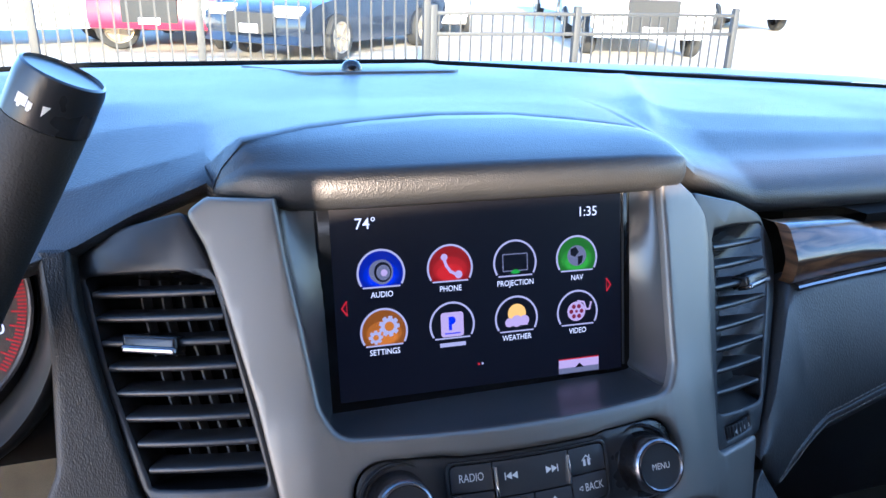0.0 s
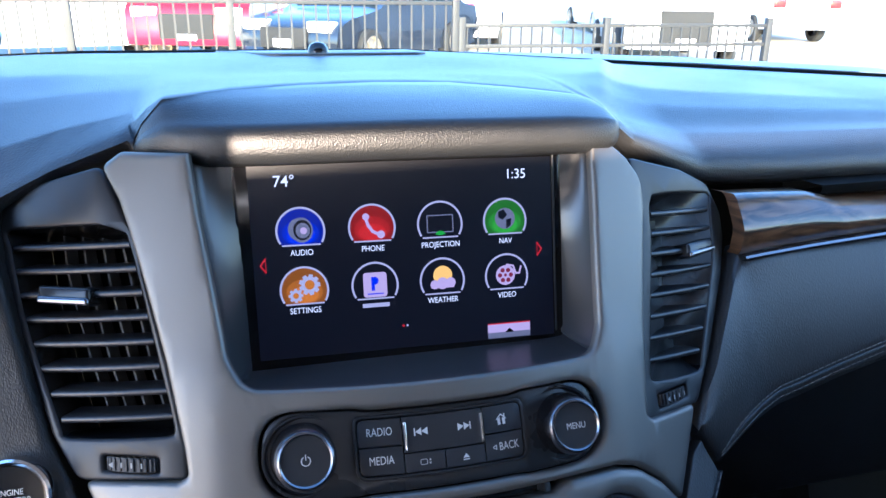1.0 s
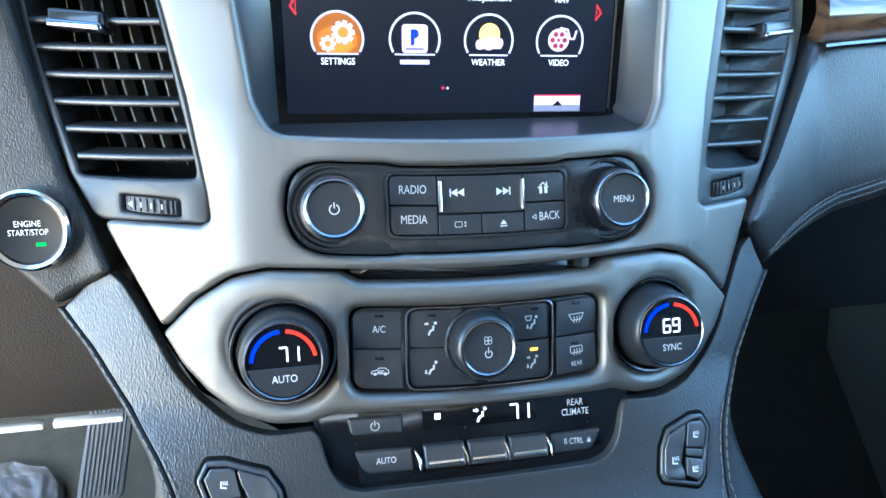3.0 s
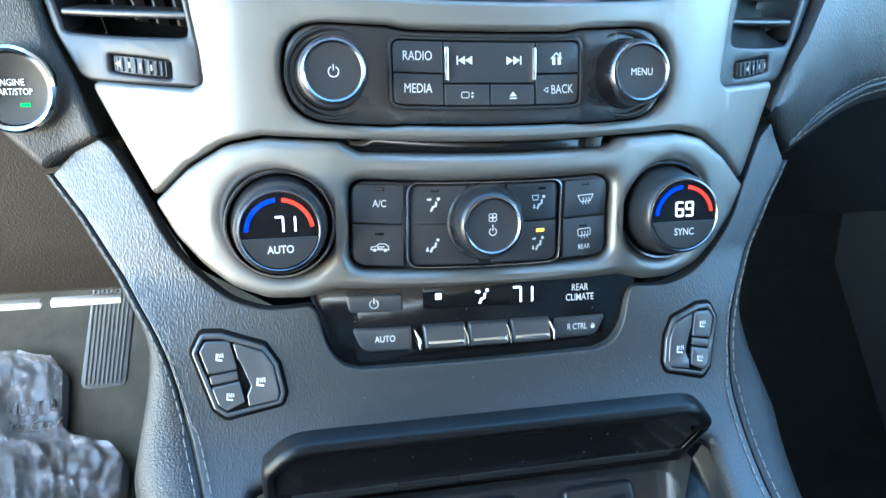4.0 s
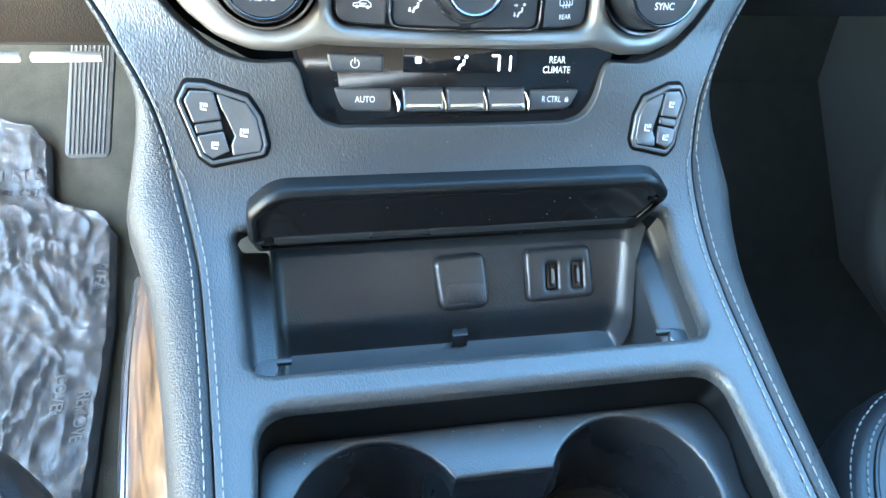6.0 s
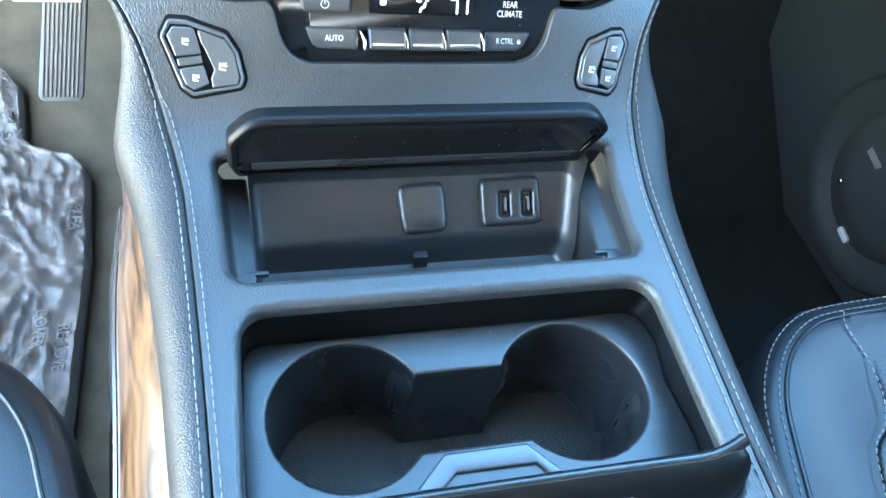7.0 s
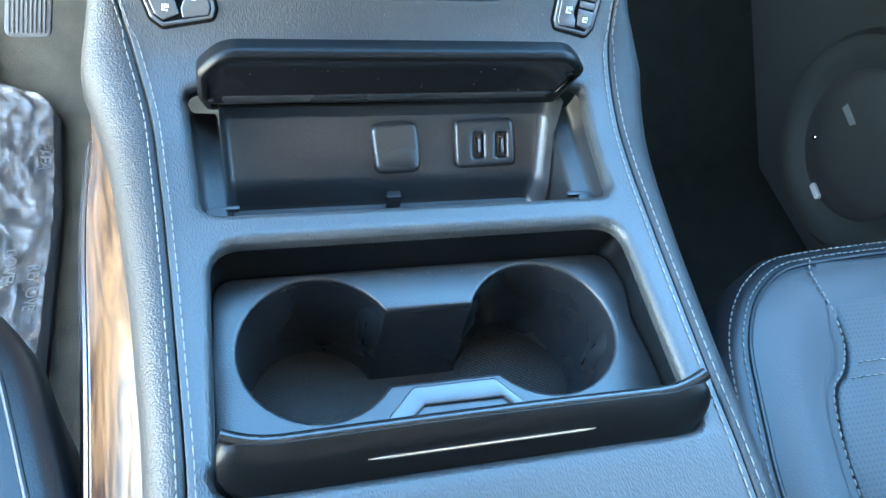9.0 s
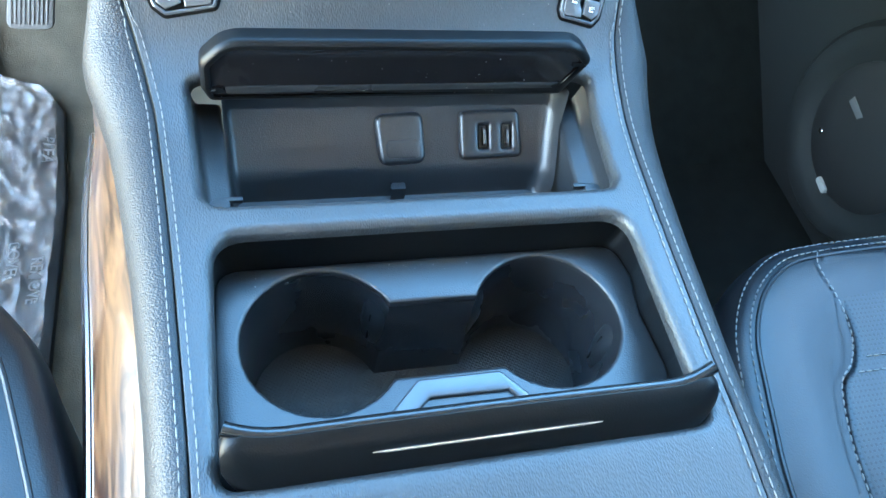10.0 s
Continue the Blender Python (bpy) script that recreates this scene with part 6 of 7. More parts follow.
    for i in range(41):
        a = radians(-38 + 1.9 * i)
        r0 = 0.062 if i % 4 == 0 else 0.0655
        tick += band([(r0 * math.cos(a), r0 * math.sin(a)), (0.0695 * math.cos(a), 0.0695 * math.sin(a))], 0.0010)
    part("dial_ticks", decal(tick, plane_map(m), 0.0004), RED_LIT, cl, "red scale marks", smooth=False)
    for a, txt in ((27, "100"), (12, "110"), (-4, "120"), (-20, "130"), (-34, "140")):
        mm = m @ Matrix.Translation((0.0525 * math.cos(radians(a)), 0.0525 * math.sin(radians(a)), 0.0005))
        part("dial_number", lettering(txt, 0.0066, mm, 0.0, 0.0001, 1.1), WHITE_LIT, cl, smooth=False)
    rows = []
    for t in range(25):
        a = radians(-75 + 150 * t / 24)
        c, d = math.cos(a), math.sin(a)
        rows.append([m @ Vector((r * c, r * d * 1.1, h)) for r, h in ((0.0755, -0.004), (0.079, 0.006), (0.0865, 0.022), (0.090, 0.026), (0.094, 0.024), (0.098, 0.0), (0.10, -0.05))])
    part("cowl", loft(rows), PLASTIC_FINE, cl, auto=60)
    part("housing", box((-0.60, 0.468, 1.13), (-0.225, 0.52, 1.30), 0.006), PLASTIC_FINE, cl)
    # column shift lever
    lv = empty("shift_lever", (-0.25, 0.36, 1.31), "dark rubbery column shift lever with a printed end cap", "shift lever")
    a, b = Vector((-0.262, 0.372, 1.252)), Vector((-0.2000, 0.352, 1.3710))
    zax = (b - a).normalized()
    xax = Vector((0, 1, 0)) - zax * zax.y
    xax.normalize()
    yax = zax.cross(xax)
    mm = Matrix((xax, yax, zax)).transposed().to_4x4()
    mm.translation = a
    ln = (b - a).length
    part("grip", lathe([(0.0, -0.03), (0.0135, -0.03), (0.0140, 0.0), (0.0150, ln * 0.30), (0.0168, ln * 0.62), (0.0176, ln * 0.80), (0.0176, ln * 0.835)], mm, 40), RUBBER, lv)
    cap = part("end_cap", lathe([(0.0172, ln * 0.835), (0.0180, ln * 0.84), (0.0180, ln * 0.97), (0.0172, ln), (0.0160, ln * 1.005), (0.0155, ln * 0.995), (0.0, ln * 0.99)], mm, 40), PLASTIC_FINE, lv)
    on_cap = lambda u, v, w=0.0: mm @ Vector(((0.0181 + w) * math.cos(math.pi - 0.35 + u / 0.018), (0.0181 + w) * math.sin(math.pi - 0.35 + u / 0.018), ln * 0.905 + v))
    part("symbol", decal([[(-0.005, -0.0020), (0.0, -0.0020), (0.0, 0.0024), (-0.005, 0.0024)], [(0.0003, -0.0020), (0.0024, -0.0020), (0.0024, 0.0008), (0.0003, 0.0012)], circle(-0.003, -0.0024, 0.0009, 8), circle(0.0012, -0.0024, 0.0009, 8), [(0.0065, -0.0030), (0.0090, 0.0020), (0.0060, 0.0016)]], on_cap, 0.0003), PRINT, cap, "pale printed truck symbol", smooth=False)


left_side()


# ---- passenger's side ----
GLOVE_X = [0.1768, 0.1885, 0.199, 0.208, 0.222, 0.240, 0.256, 0.275, 0.310, 0.355, 0.45, 0.75]
GLOVE_Z = [1.1160, 1.1040, 1.0890, 1.0948, 1.1025, 1.1072, 1.1090, 1.1125, 1.1205, 1.129, 1.140, 1.15]


def glove_y(x):
    return float(np.interp(x, [0.1768, 0.20, 0.22, 0.26, 0.75], [0.3440, 0.3475, 0.354, 0.373, 0.422]))


def right_side():
    # lower padded panel, its upper edge under the wood, its lower edge arching away
    rows = []
    xs = (0.1768, 0.1790, 0.1815, 0.1845, 0.188, 0.192, 0.197, 0.201, 0.205, 0.212, 0.218, 0.224, 0.230, 0.236, 0.2405, 0.247, 0.262, 0.28, 0.32, 0.38, 0.46, 0.56, 0.66, 0.75)
    for x in xs:
        low = float(np.interp(x, GLOVE_X, GLOVE_Z))
        yy = glove_y(x)
        top = float(np.interp(x, [0.1768, 0.1845, 0.20, 0.23, 0.2405, 0.26], [1.1245, 1.1355, 1.1580, 1.2040, 1.2190, 1.222]))
        mid = min(low + 0.012, top - 0.002)
        back = float(np.interp(x, [0.1768, 0.1845, 0.20, 0.23, 0.2405, 0.26, 0.75], [0.3465, 0.352, 0.362, 0.393, 0.403, 0.402, 0.450]))
        face = [(x, back + (yy - back) * f - 0.003 * math.sin(math.pi * f), top + (mid - top) * f) for f in (0.04, 0.12, 0.3, 0.5, 0.7, 0.85)]
        rows.append([(x + (0.003 if x < 0.242 else 0), back + 0.020, top - 0.001), (x + 0.0006, back + 0.004, top)] + face + [(x, yy, mid - 0.002), (x, yy + 0.003, low + 0.003), (x, yy + 0.010, low)])
    setting("glove_panel", loft(rows), LEATHER, "charcoal leather dash panel above the glove box", "dash panel", 60)
    for gap in (0.0008, 0.0090):
        line = []
        for x in np.linspace(0.1985, 0.70, 120):
            low = float(np.interp(x, GLOVE_X, GLOVE_Z))
            spread = min(1.0, 0.25 + (x - 0.1985) / 0.02)
            line.append((x, glove_y(x) - 0.0006, low + 0.010 + gap * spread))
        st = stitches(line, "seam_stitching", None, 0.0046, 0.0009, 0.00036)
        tagged(st, "pale stitching along the dash panel's lower edge", "stitching")
    ridge = []
    for x in np.linspace(0.2000, 0.70, 90):
        ridge.append((x, glove_y(x) + 0.0002, float(np.interp(x, GLOVE_X, GLOVE_Z)) + 0.010 + 0.0049 * min(1.0, 0.25 + (x - 0.1985) / 0.02)))
    tagged(part("seam_ridge", tube(ridge, 0.0010, 8), LEATHER), "raised leather ridge between two rows of stitching", "seam", kind="structure")
    # glove box and dark lower dash
    rows = []
    for x in (0.19, 0.24, 0.3, 0.4, 0.55, 0.75):
        rows.append([(x, 0.392 + 0.1 * max(0, x - 0.25), 1.16), (x, 0.42 + 0.08 * max(0, x - 0.25), 1.06), (x, 0.46, 0.98), (x, 0.53, 0.945), (x, 0.62, 0.935), (x, 0.95, 0.93)])
    setting("glove_box", loft(rows), PLASTIC, "dark moulded glove box front", "glove box", 40)
    # wood strip with pale reveal and vent slot
    rows = []
    for x in (0.2370, 0.2390, 0.243, 0.255, 0.27, 0.30, 0.33, 0.37, 0.45, 0.6, 0.75):
        top = float(np.interp(x, [0.214, 0.24, 0.30, 0.325, 0.36, 0.75], [1.256, 1.2585, 1.2565, 1.2495, 1.2475, 1.246]))
        bot = float(np.interp(x, [0.214, 0.226, 0.27, 0.36, 0.75], [1.222, 1.2165, 1.2205, 1.2245, 1.226]))
        yy = 0.398 + 0.07 * max(0, x - 0.24) + (0.010 if x < 0.238 else 0.0)
        rows.append([(x, yy + 0.03, top), (x, yy + 0.0145, top), (x, yy + 0.010, top - 0.003), (x, yy + 0.0025, 0.5 * (top + bot) + 0.005), (x, yy - 0.0005, 0.5 * (top + bot) - 0.001), (x, yy - 0.0010, 0.5 * (top + bot) - 0.006), (x, yy + 0.0012, bot + 0.003), (x, yy + 0.0040, bot)])
    setting("wood_trim", loft(rows), WOOD, "glossy lacquered burl wood dash strip", "trim", 60)
    rows = [[(x, 0.400 + 0.07 * max(0, x - 0.24) + dy, 1.2155 + np.interp(x, [0.22, 0.27, 0.36, 0.75], [0, 0.004, 0.008, 0.0095]) + dz) for dy, dz in ((0.012, 0.001), (-0.004, 0.0005), (-0.005, -0.001), (-0.004, -0.003), (0.012, -0.004))] for x in (0.2410, 0.255, 0.3, 0.37, 0.5, 0.75)]
    setting("trim", loft(rows), DARK_CHROME, "thin bright strip under the wood trim", "trim")
    setting("trim", loft([[(x, 0.418 + 0.05 * (x - 0.3) + dy, 1.2560 + dz) for dy, dz in ((0.03, 0.004), (0.0, 0.003), (0.0, -0.0005), (0.002, -0.004), (0.03, -0.005))] for x in (0.318, 0.36, 0.5, 0.75)]), GAP_BLACK, "dark defroster vent slot above the wood trim", "vent slot")


right_side()


# ---- seats ----
def perforated():
    """Seat leather with rows of small punched holes."""
    m = SEAT.copy()
    m.name = "perforated seat leather"
    n, l = m.node_tree.nodes, m.node_tree.links
    b = n["Principled BSDF"]
    co = n.new("ShaderNodeTexCoord")
    vo = n.new("ShaderNodeTexVoronoi")
    vo.voronoi_dimensions = "2D"
    vo.inputs["Scale"].default_value, vo.inputs["Randomness"].default_value = 300.0, 0.0
    l.new(co.outputs["Object"], vo.inputs["Vector"])
    dot = n.new("ShaderNodeMath")
    dot.operation = "GREATER_THAN"
    dot.inputs[1].default_value = 0.27
    l.new(vo.outputs["Distance"], dot.inputs[0])
    old = b.inputs["Base Color"].links[0].from_socket
    mul = n.new("ShaderNodeVectorMath")
    mul.operation = "SCALE"
    l.new(old, mul.inputs[0])
    l.new(dot.outputs[0], mul.inputs["Scale"])
    l.new(mul.outputs[0], b.inputs["Base Color"])
    bp = n.new("ShaderNodeBump")
    bp.inputs["Strength"].default_value, bp.inputs["Distance"].default_value = 0.6, 0.0006
    l.new(dot.outputs[0], bp.inputs["Height"])
    l.new(b.inputs["Normal"].links[0].from_socket, bp.inputs["Normal"])
    l.new(bp.outputs[0], b.inputs["Normal"])
    return m


SEAT_PERF = perforated()
RIM_D = [-0.001, -0.004, -0.006, -0.004, 0, 0.006, 0.02, 0.045, 0.062]
RIM_Z = [0.74, 0.84, 0.872, 0.888, 0.895, 0.899, 0.902, 0.9025, 0.899]


def seat(s, shift, label):
    """A front seat: padded cushion with sewn edge, perforated insert, backrest and head restraint."""
    thing = empty("front_seat", (s * 0.46, -0.1, 0.64), label, "car seat", group="front seats")
    cx = 0.455
    def at(x, y, z):
        return Vector((s * x, y + shift, z))
    inner = [(0.168, -0.26), (0.169, -0.15), (0.1735, -0.05), (0.181, 0.005), (0.1885, 0.035), (0.196, 0.062), (0.204, 0.088), (0.214, 0.108), (0.228, 0.127), (0.245, 0.142), (0.269, 0.155), (0.30, 0.160), (0.35, 0.163), (0.40, 0.165)]
    edge = [tuple(p) for p in smoothstep(inner, 4)]
    edge = [(p[0], p[1]) for p in edge]
    outline = edge + [(2 * cx - x, y) for x, y in edge[::-1]]
    if area2(outline) < 0:
        outline = outline[::-1]
    rows = [[at(x, y, z) for x, y in inset(outline, d)] for d, z in zip(RIM_D, RIM_Z)]
    bm = loft(rows, closed=True)
    bm.verts.ensure_lookup_table()
    bm.faces.new(bm.verts[len(bm.verts) - len(outline) + i] for i in range(len(outline)))
    part("cushion", bm, SEAT, thing, auto=70)
    ins = [(0.235, -0.25), (0.236, -0.1), (0.241, -0.009), (0.259, 0.048), (0.276, 0.064), (0.288, 0.083), (0.294, 0.11), (0.294, 0.138), (0.300, 0.150)]
    curve = [(p[0], p[1]) for p in smoothstep(ins, 4)]
    io = curve + [(2 * cx - x, y) for x, y in curve[::-1]]
    top = lambda u, v, w=0.0: at(u, v, 0.9020 + w)
    part("insert", slab(io, -0.02, 0.0, 0.0045, to=top, step=0, rim=3), SEAT_PERF, thing, "perforated leather insert", auto=60)
    for d in ((0.0005, 0.0080) if s > 0 else ()):
        line = [at(x, y, float(np.interp(d, RIM_D[4:], RIM_Z[4:])) + 0.0006) for x, y in inset(outline, d)]
        line = [p for p in line if p.x * s < 0.40 and p.y > -0.24 + shift]
        line.sort(key=lambda p: p.y - 0.5 * p.x * s * 0 + (p.x * s) * 0.8)
        stitches(line, "seam_stitching", thing, r=0.00055)
    line = [at(x, y, float(np.interp(0.0125, RIM_D[4:], RIM_Z[4:])) + 0.0008) for x, y in inset(outline, 0.0125)]
    line = [p for p in line if p.x * s < 0.42 and p.y > -0.24 + shift]
    line.sort(key=lambda p: p.y + (p.x * s) * 0.8)
    part("piping", tube(line, 0.0016, 8), SEAT, thing, "dark welt piping")
    stitches([at(x - 0.003, y, 0.9033) for x, y in curve], "seam_stitching", thing, r=0.00055)
    for y in (0.068, 0.058):
        stitches([at(x, y, 0.9023) for x in np.linspace(0.288 if y > 0.06 else 0.276, 0.60, 20)], "seam_stitching", thing, r=0.00055)
    part("seat_base", box((min(s * 0.235, s * 0.675), shift - 0.25, 0.645), (max(s * 0.235, s * 0.675), shift + 0.10, 0.745), 0.01), PLASTIC, thing)
    rows = []
    for z, y, w in ((0.86, -0.235, 0.25), (1.0, -0.285, 0.26), (1.2, -0.335, 0.265), (1.32, -0.385, 0.25), (1.375, -0.405, 0.22), (1.395, -0.415, 0.17)):
        rows.append([at(cx + u, y + dy, z) for u, dy in ((-w, -0.10), (-w, 0.02), (-w * 0.8, 0.045), (-w * 0.55, 0.0), (0, -0.01), (w * 0.55, 0.0), (w * 0.8, 0.045), (w, 0.02), (w, -0.10), (0, -0.13))])
    part("backrest", loft(rows, closed=True, cap=True), SEAT, thing, auto=70)
    # out of view; sized so the driver's one ends the hood's sun strip
    rows = []
    for z, w, dd in ((1.375, 0.12, 0.03), (1.390, 0.148, 0.045), (1.54, 0.150, 0.055), (1.61, 0.138, 0.05), (1.64, 0.10, 0.03)):
        rows.append([at(cx + w * math.copysign(abs(math.cos(a)) ** 0.6, math.cos(a)), -0.45 + dd * math.sin(a), z) for a in [2 * math.pi * k / 16 for k in range(16)]])
    part("head_restraint", loft(rows, closed=True, cap=True), SEAT, thing, auto=70)
    for u in (-0.06, 0.06):
        part("restraint_post", tube([at(cx + u, -0.45, 1.38), at(cx + u, -0.45, 1.43)], 0.006, 8), CHROME, thing, "chrome post")


seat(1, 0.001, "black leather passenger seat with pale double stitching")
seat(-1, 0.038, "black leather driver's seat with pale stitching")


# ---- floor things ----
FILM = bpy.data.materials.new("clear crinkled plastic film")
FILM.use_nodes = True
_n, _l = FILM.node_tree.nodes, FILM.node_tree.links
_b = _n["Principled BSDF"]
_b.inputs["Base Color"].default_value = (0.22, 0.215, 0.205, 1)
_b.inputs["Roughness"].default_value = 0.07
_b.inputs["Specular IOR Level"].default_value = 1.0
_tc, _nz, _bp = _n.new("ShaderNodeTexCoord"), _n.new("ShaderNodeTexNoise"), _n.new("ShaderNodeBump")
_nz.inputs["Scale"].default_value, _nz.inputs["Detail"].default_value, _nz.inputs["Distortion"].default_value = 30.0, 6.0, 1.4
_bp.inputs["Strength"].default_value, _bp.inputs["Distance"].default_value = 0.75, 0.012
_l.new(_tc.outputs["Object"], _nz.inputs["Vector"])
_l.new(_nz.outputs[0], _bp.inputs["Height"])
_l.new(_bp.outputs[0], _b.inputs["Normal"])
_t, _x = _n.new("ShaderNodeBsdfTransparent"), _n.new("ShaderNodeMixShader")
_x.inputs[0].default_value = 0.42
_l.new(_t.outputs[0], _x.inputs[1])
_l.new(_b.outputs[0], _x.inputs[2])
_l.new(_x.outputs[0], _n["Material Output"].inputs[0])


def film_height(x, y):
    n = noise.noise(Vector((x * 8, y * 5, 0.3)))
    q = noise.noise(Vector((x * 15, y * 11, 5.1)))
    rid = 1 - abs(noise.noise(Vector((x * 24 + 2.5 * q, y * 15 - 2.0 * n, 1.7))))
    rid2 = 1 - abs(noise.noise(Vector((x * 52 - 3 * n, y * 40 + 3 * q, 7.7))))
    rid3 = 1 - abs(noise.noise(Vector((x * 95 + 4 * q, y * 80 + 2 * n, 3.1))))
    return 0.008 + 0.0045 * n + 0.0070 * rid ** 7 + 0.0034 * rid2 ** 7 + 0.0014 * rid3 ** 6


def floor_mat():
    thing = empty("floor_mat", (-0.40, 0.45, 0.64), "dark carpet floor mat wrapped in crinkled clear plastic film", "floor mat")
    shape = rounded([(-0.70, -0.1), (-0.262, -0.1), (-0.262, 0.45), (-0.268, 0.560), (-0.285, 0.585), (-0.330, 0.602), (-0.338, 0.615), (-0.340, 0.668), (-0.365, 0.684), (-0.45, 0.686), (-0.70, 0.686)], [0, 0, 0.02, 0.015, 0.01, 0.008, 0.01, 0.01, 0.01, 0, 0], 4)
    def fl(u, v, w=0.0):
        return Vector((u, v, float(np.interp(v, [-2.2, 0.45, 0.62, 0.85], [0.62, 0.635, 0.66, 0.80])) + w))
    part("carpet_pad", slab(shape, 0.0, 0.008, 0.003, to=fl, step=0, step_v=0.025), RUBBER, thing)
    rows = []
    for j in range(141):
        y = 0.05 + 0.637 * j / 140
        right = float(np.interp(y, [0.05, 0.45, 0.556, 0.570, 0.584, 0.595, 0.606, 0.618, 0.664, 0.678, 0.687], [-0.264, -0.264, -0.270, -0.275, -0.289, -0.320, -0.336, -0.340, -0.342, -0.354, -0.390]))
        rows.append([fl(-0.60 + (right + 0.60) * i / 90, y, film_height(-0.60 + (right + 0.60) * i / 90, y) + (0.010 if i < 90 else -0.004)) for i in range(91)])
    bm = loft(rows)
    part("plastic_film", bm, FILM, thing, "crinkled clear plastic film")
    for txt, x, y, turn, size in (("MUST B", -0.372, 0.630, 0, 0.0115), ("VE COV", -0.366, 0.611, 0, 0.0115), ("PLEA", -0.279, 0.500, -90, 0.011), ("REMOVE", -0.279, 0.345, -90, 0.011), ("COVER", -0.300, 0.368, -90, 0.011)):
        b = lettering(txt, size, Matrix.Rotation(radians(turn), 4, "Z"), 0.0, 0.0002, 0.9)
        bmesh.ops.triangulate(b, faces=b.faces)
        for v in b.verts:
            px, py = v.co.x + x, v.co.y + y
            v.co = fl(px, py, film_height(px, py) + 0.0112)
        part("printed_word", b, PEDAL, thing, "black printed words", smooth=False)


floor_mat()


def pedal():
    thing = empty("accelerator_pedal", (-0.275, 0.62, 0.74), "grey ribbed accelerator pedal", "pedal")
    up = (Vector((-0.275, 0.64, 0.845)) - Vector((-0.275, 0.590, 0.745))).normalized()
    out = Vector((1, 0, 0)).cross(up)
    m = Matrix((Vector((1, 0, 0)), up, out)).transposed().to_4x4()
    m.translation = (-0.2745, 0.605, 0.790)
    to = plane_map(m)
    part("plate", slab(rounded([(-0.0300, -0.048), (0.0125, -0.048), (0.0345, 0.075), (-0.0050, 0.075)], [0.008, 0.008, 0.003, 0.003], 4), -0.008, 0.0, 0.002, to=to, step=0), PEDAL, thing)
    for i in range(9):
        u = -0.0255 + 0.0040 * i
        part("rib", slab(box_outline(u - 0.0008, -0.043, u + 0.0010, 0.072, 0.0004), -0.002, 0.0014, 0.0004, to=lambda a, b, w=0, m=m: m @ Vector((a + 0.182 * (b + 0.048), b, w)), step=0, rim=1), PEDAL, thing, "raised rib")
    part("arm", box((-0.006, 0.06, -0.02), (0.006, 0.22, -0.008), 0.003, m=m), PLASTIC, thing)


pedal()


def kick_panel():
    """The round speaker low on the passenger door, in its dished pod."""
    spk = empty("door_speaker", (0.755, 0.492, 0.648), "round black speaker grille low on the passenger door", "speaker")
    side = Matrix.Rotation(radians(-90), 4, "Y")
    m = Matrix.Translation((0.757, 0.492, 0.648)) @ side
    part("pod", lathe([(0.160, -0.001), (0.157, 0.010), (0.150, 0.016), (0.138, 0.017), (0.122, 0.013), (0.112, 0.006), (0.104, 0.004)], m, 56), DOOR_LINING, spk, "dished surround")
    part("grille", lathe([(0.106, 0.0), (0.105, 0.007), (0.100, 0.011), (0.06, 0.014), (0, 0.016)], m, 56), RUBBER, spk)
    at = lambda y, z, turn, lift: plane_map(Matrix.Translation((0.757 - lift, y, z)) @ side @ Matrix.Rotation(turn, 4, "Z"))
    part("badge", slab(box_outline(-0.0058, -0.0200, 0.0058, 0.0200, 0.001), -0.004, 0.0020, 0.0006, to=at(0.529, 0.6665, -0.23, 0.013), step=0), PEDAL, spk, "small grey badge")
    part("lamp_lens", slab(box_outline(-0.0055, -0.0130, 0.0055, 0.0130, 0.005, 5), -0.006, 0.0030, 0.0015, to=at(0.4950, 0.5490, -0.20, 0.0125), step=0, rim=3), PRINT_DIM, spk, "small pale lamp lens")
    # small chrome dot added to stand in for a highlight on the grille
    part("highlight_dot", lathe([(0.0045, -0.004), (0.0045, 0.001), (0.003, 0.0022), (0, 0.0024)], Matrix.Translation((0.7440, 0.557, 0.600)) @ side, 12), CHROME, spk, "bright dot added for a highlight")


kick_panel()


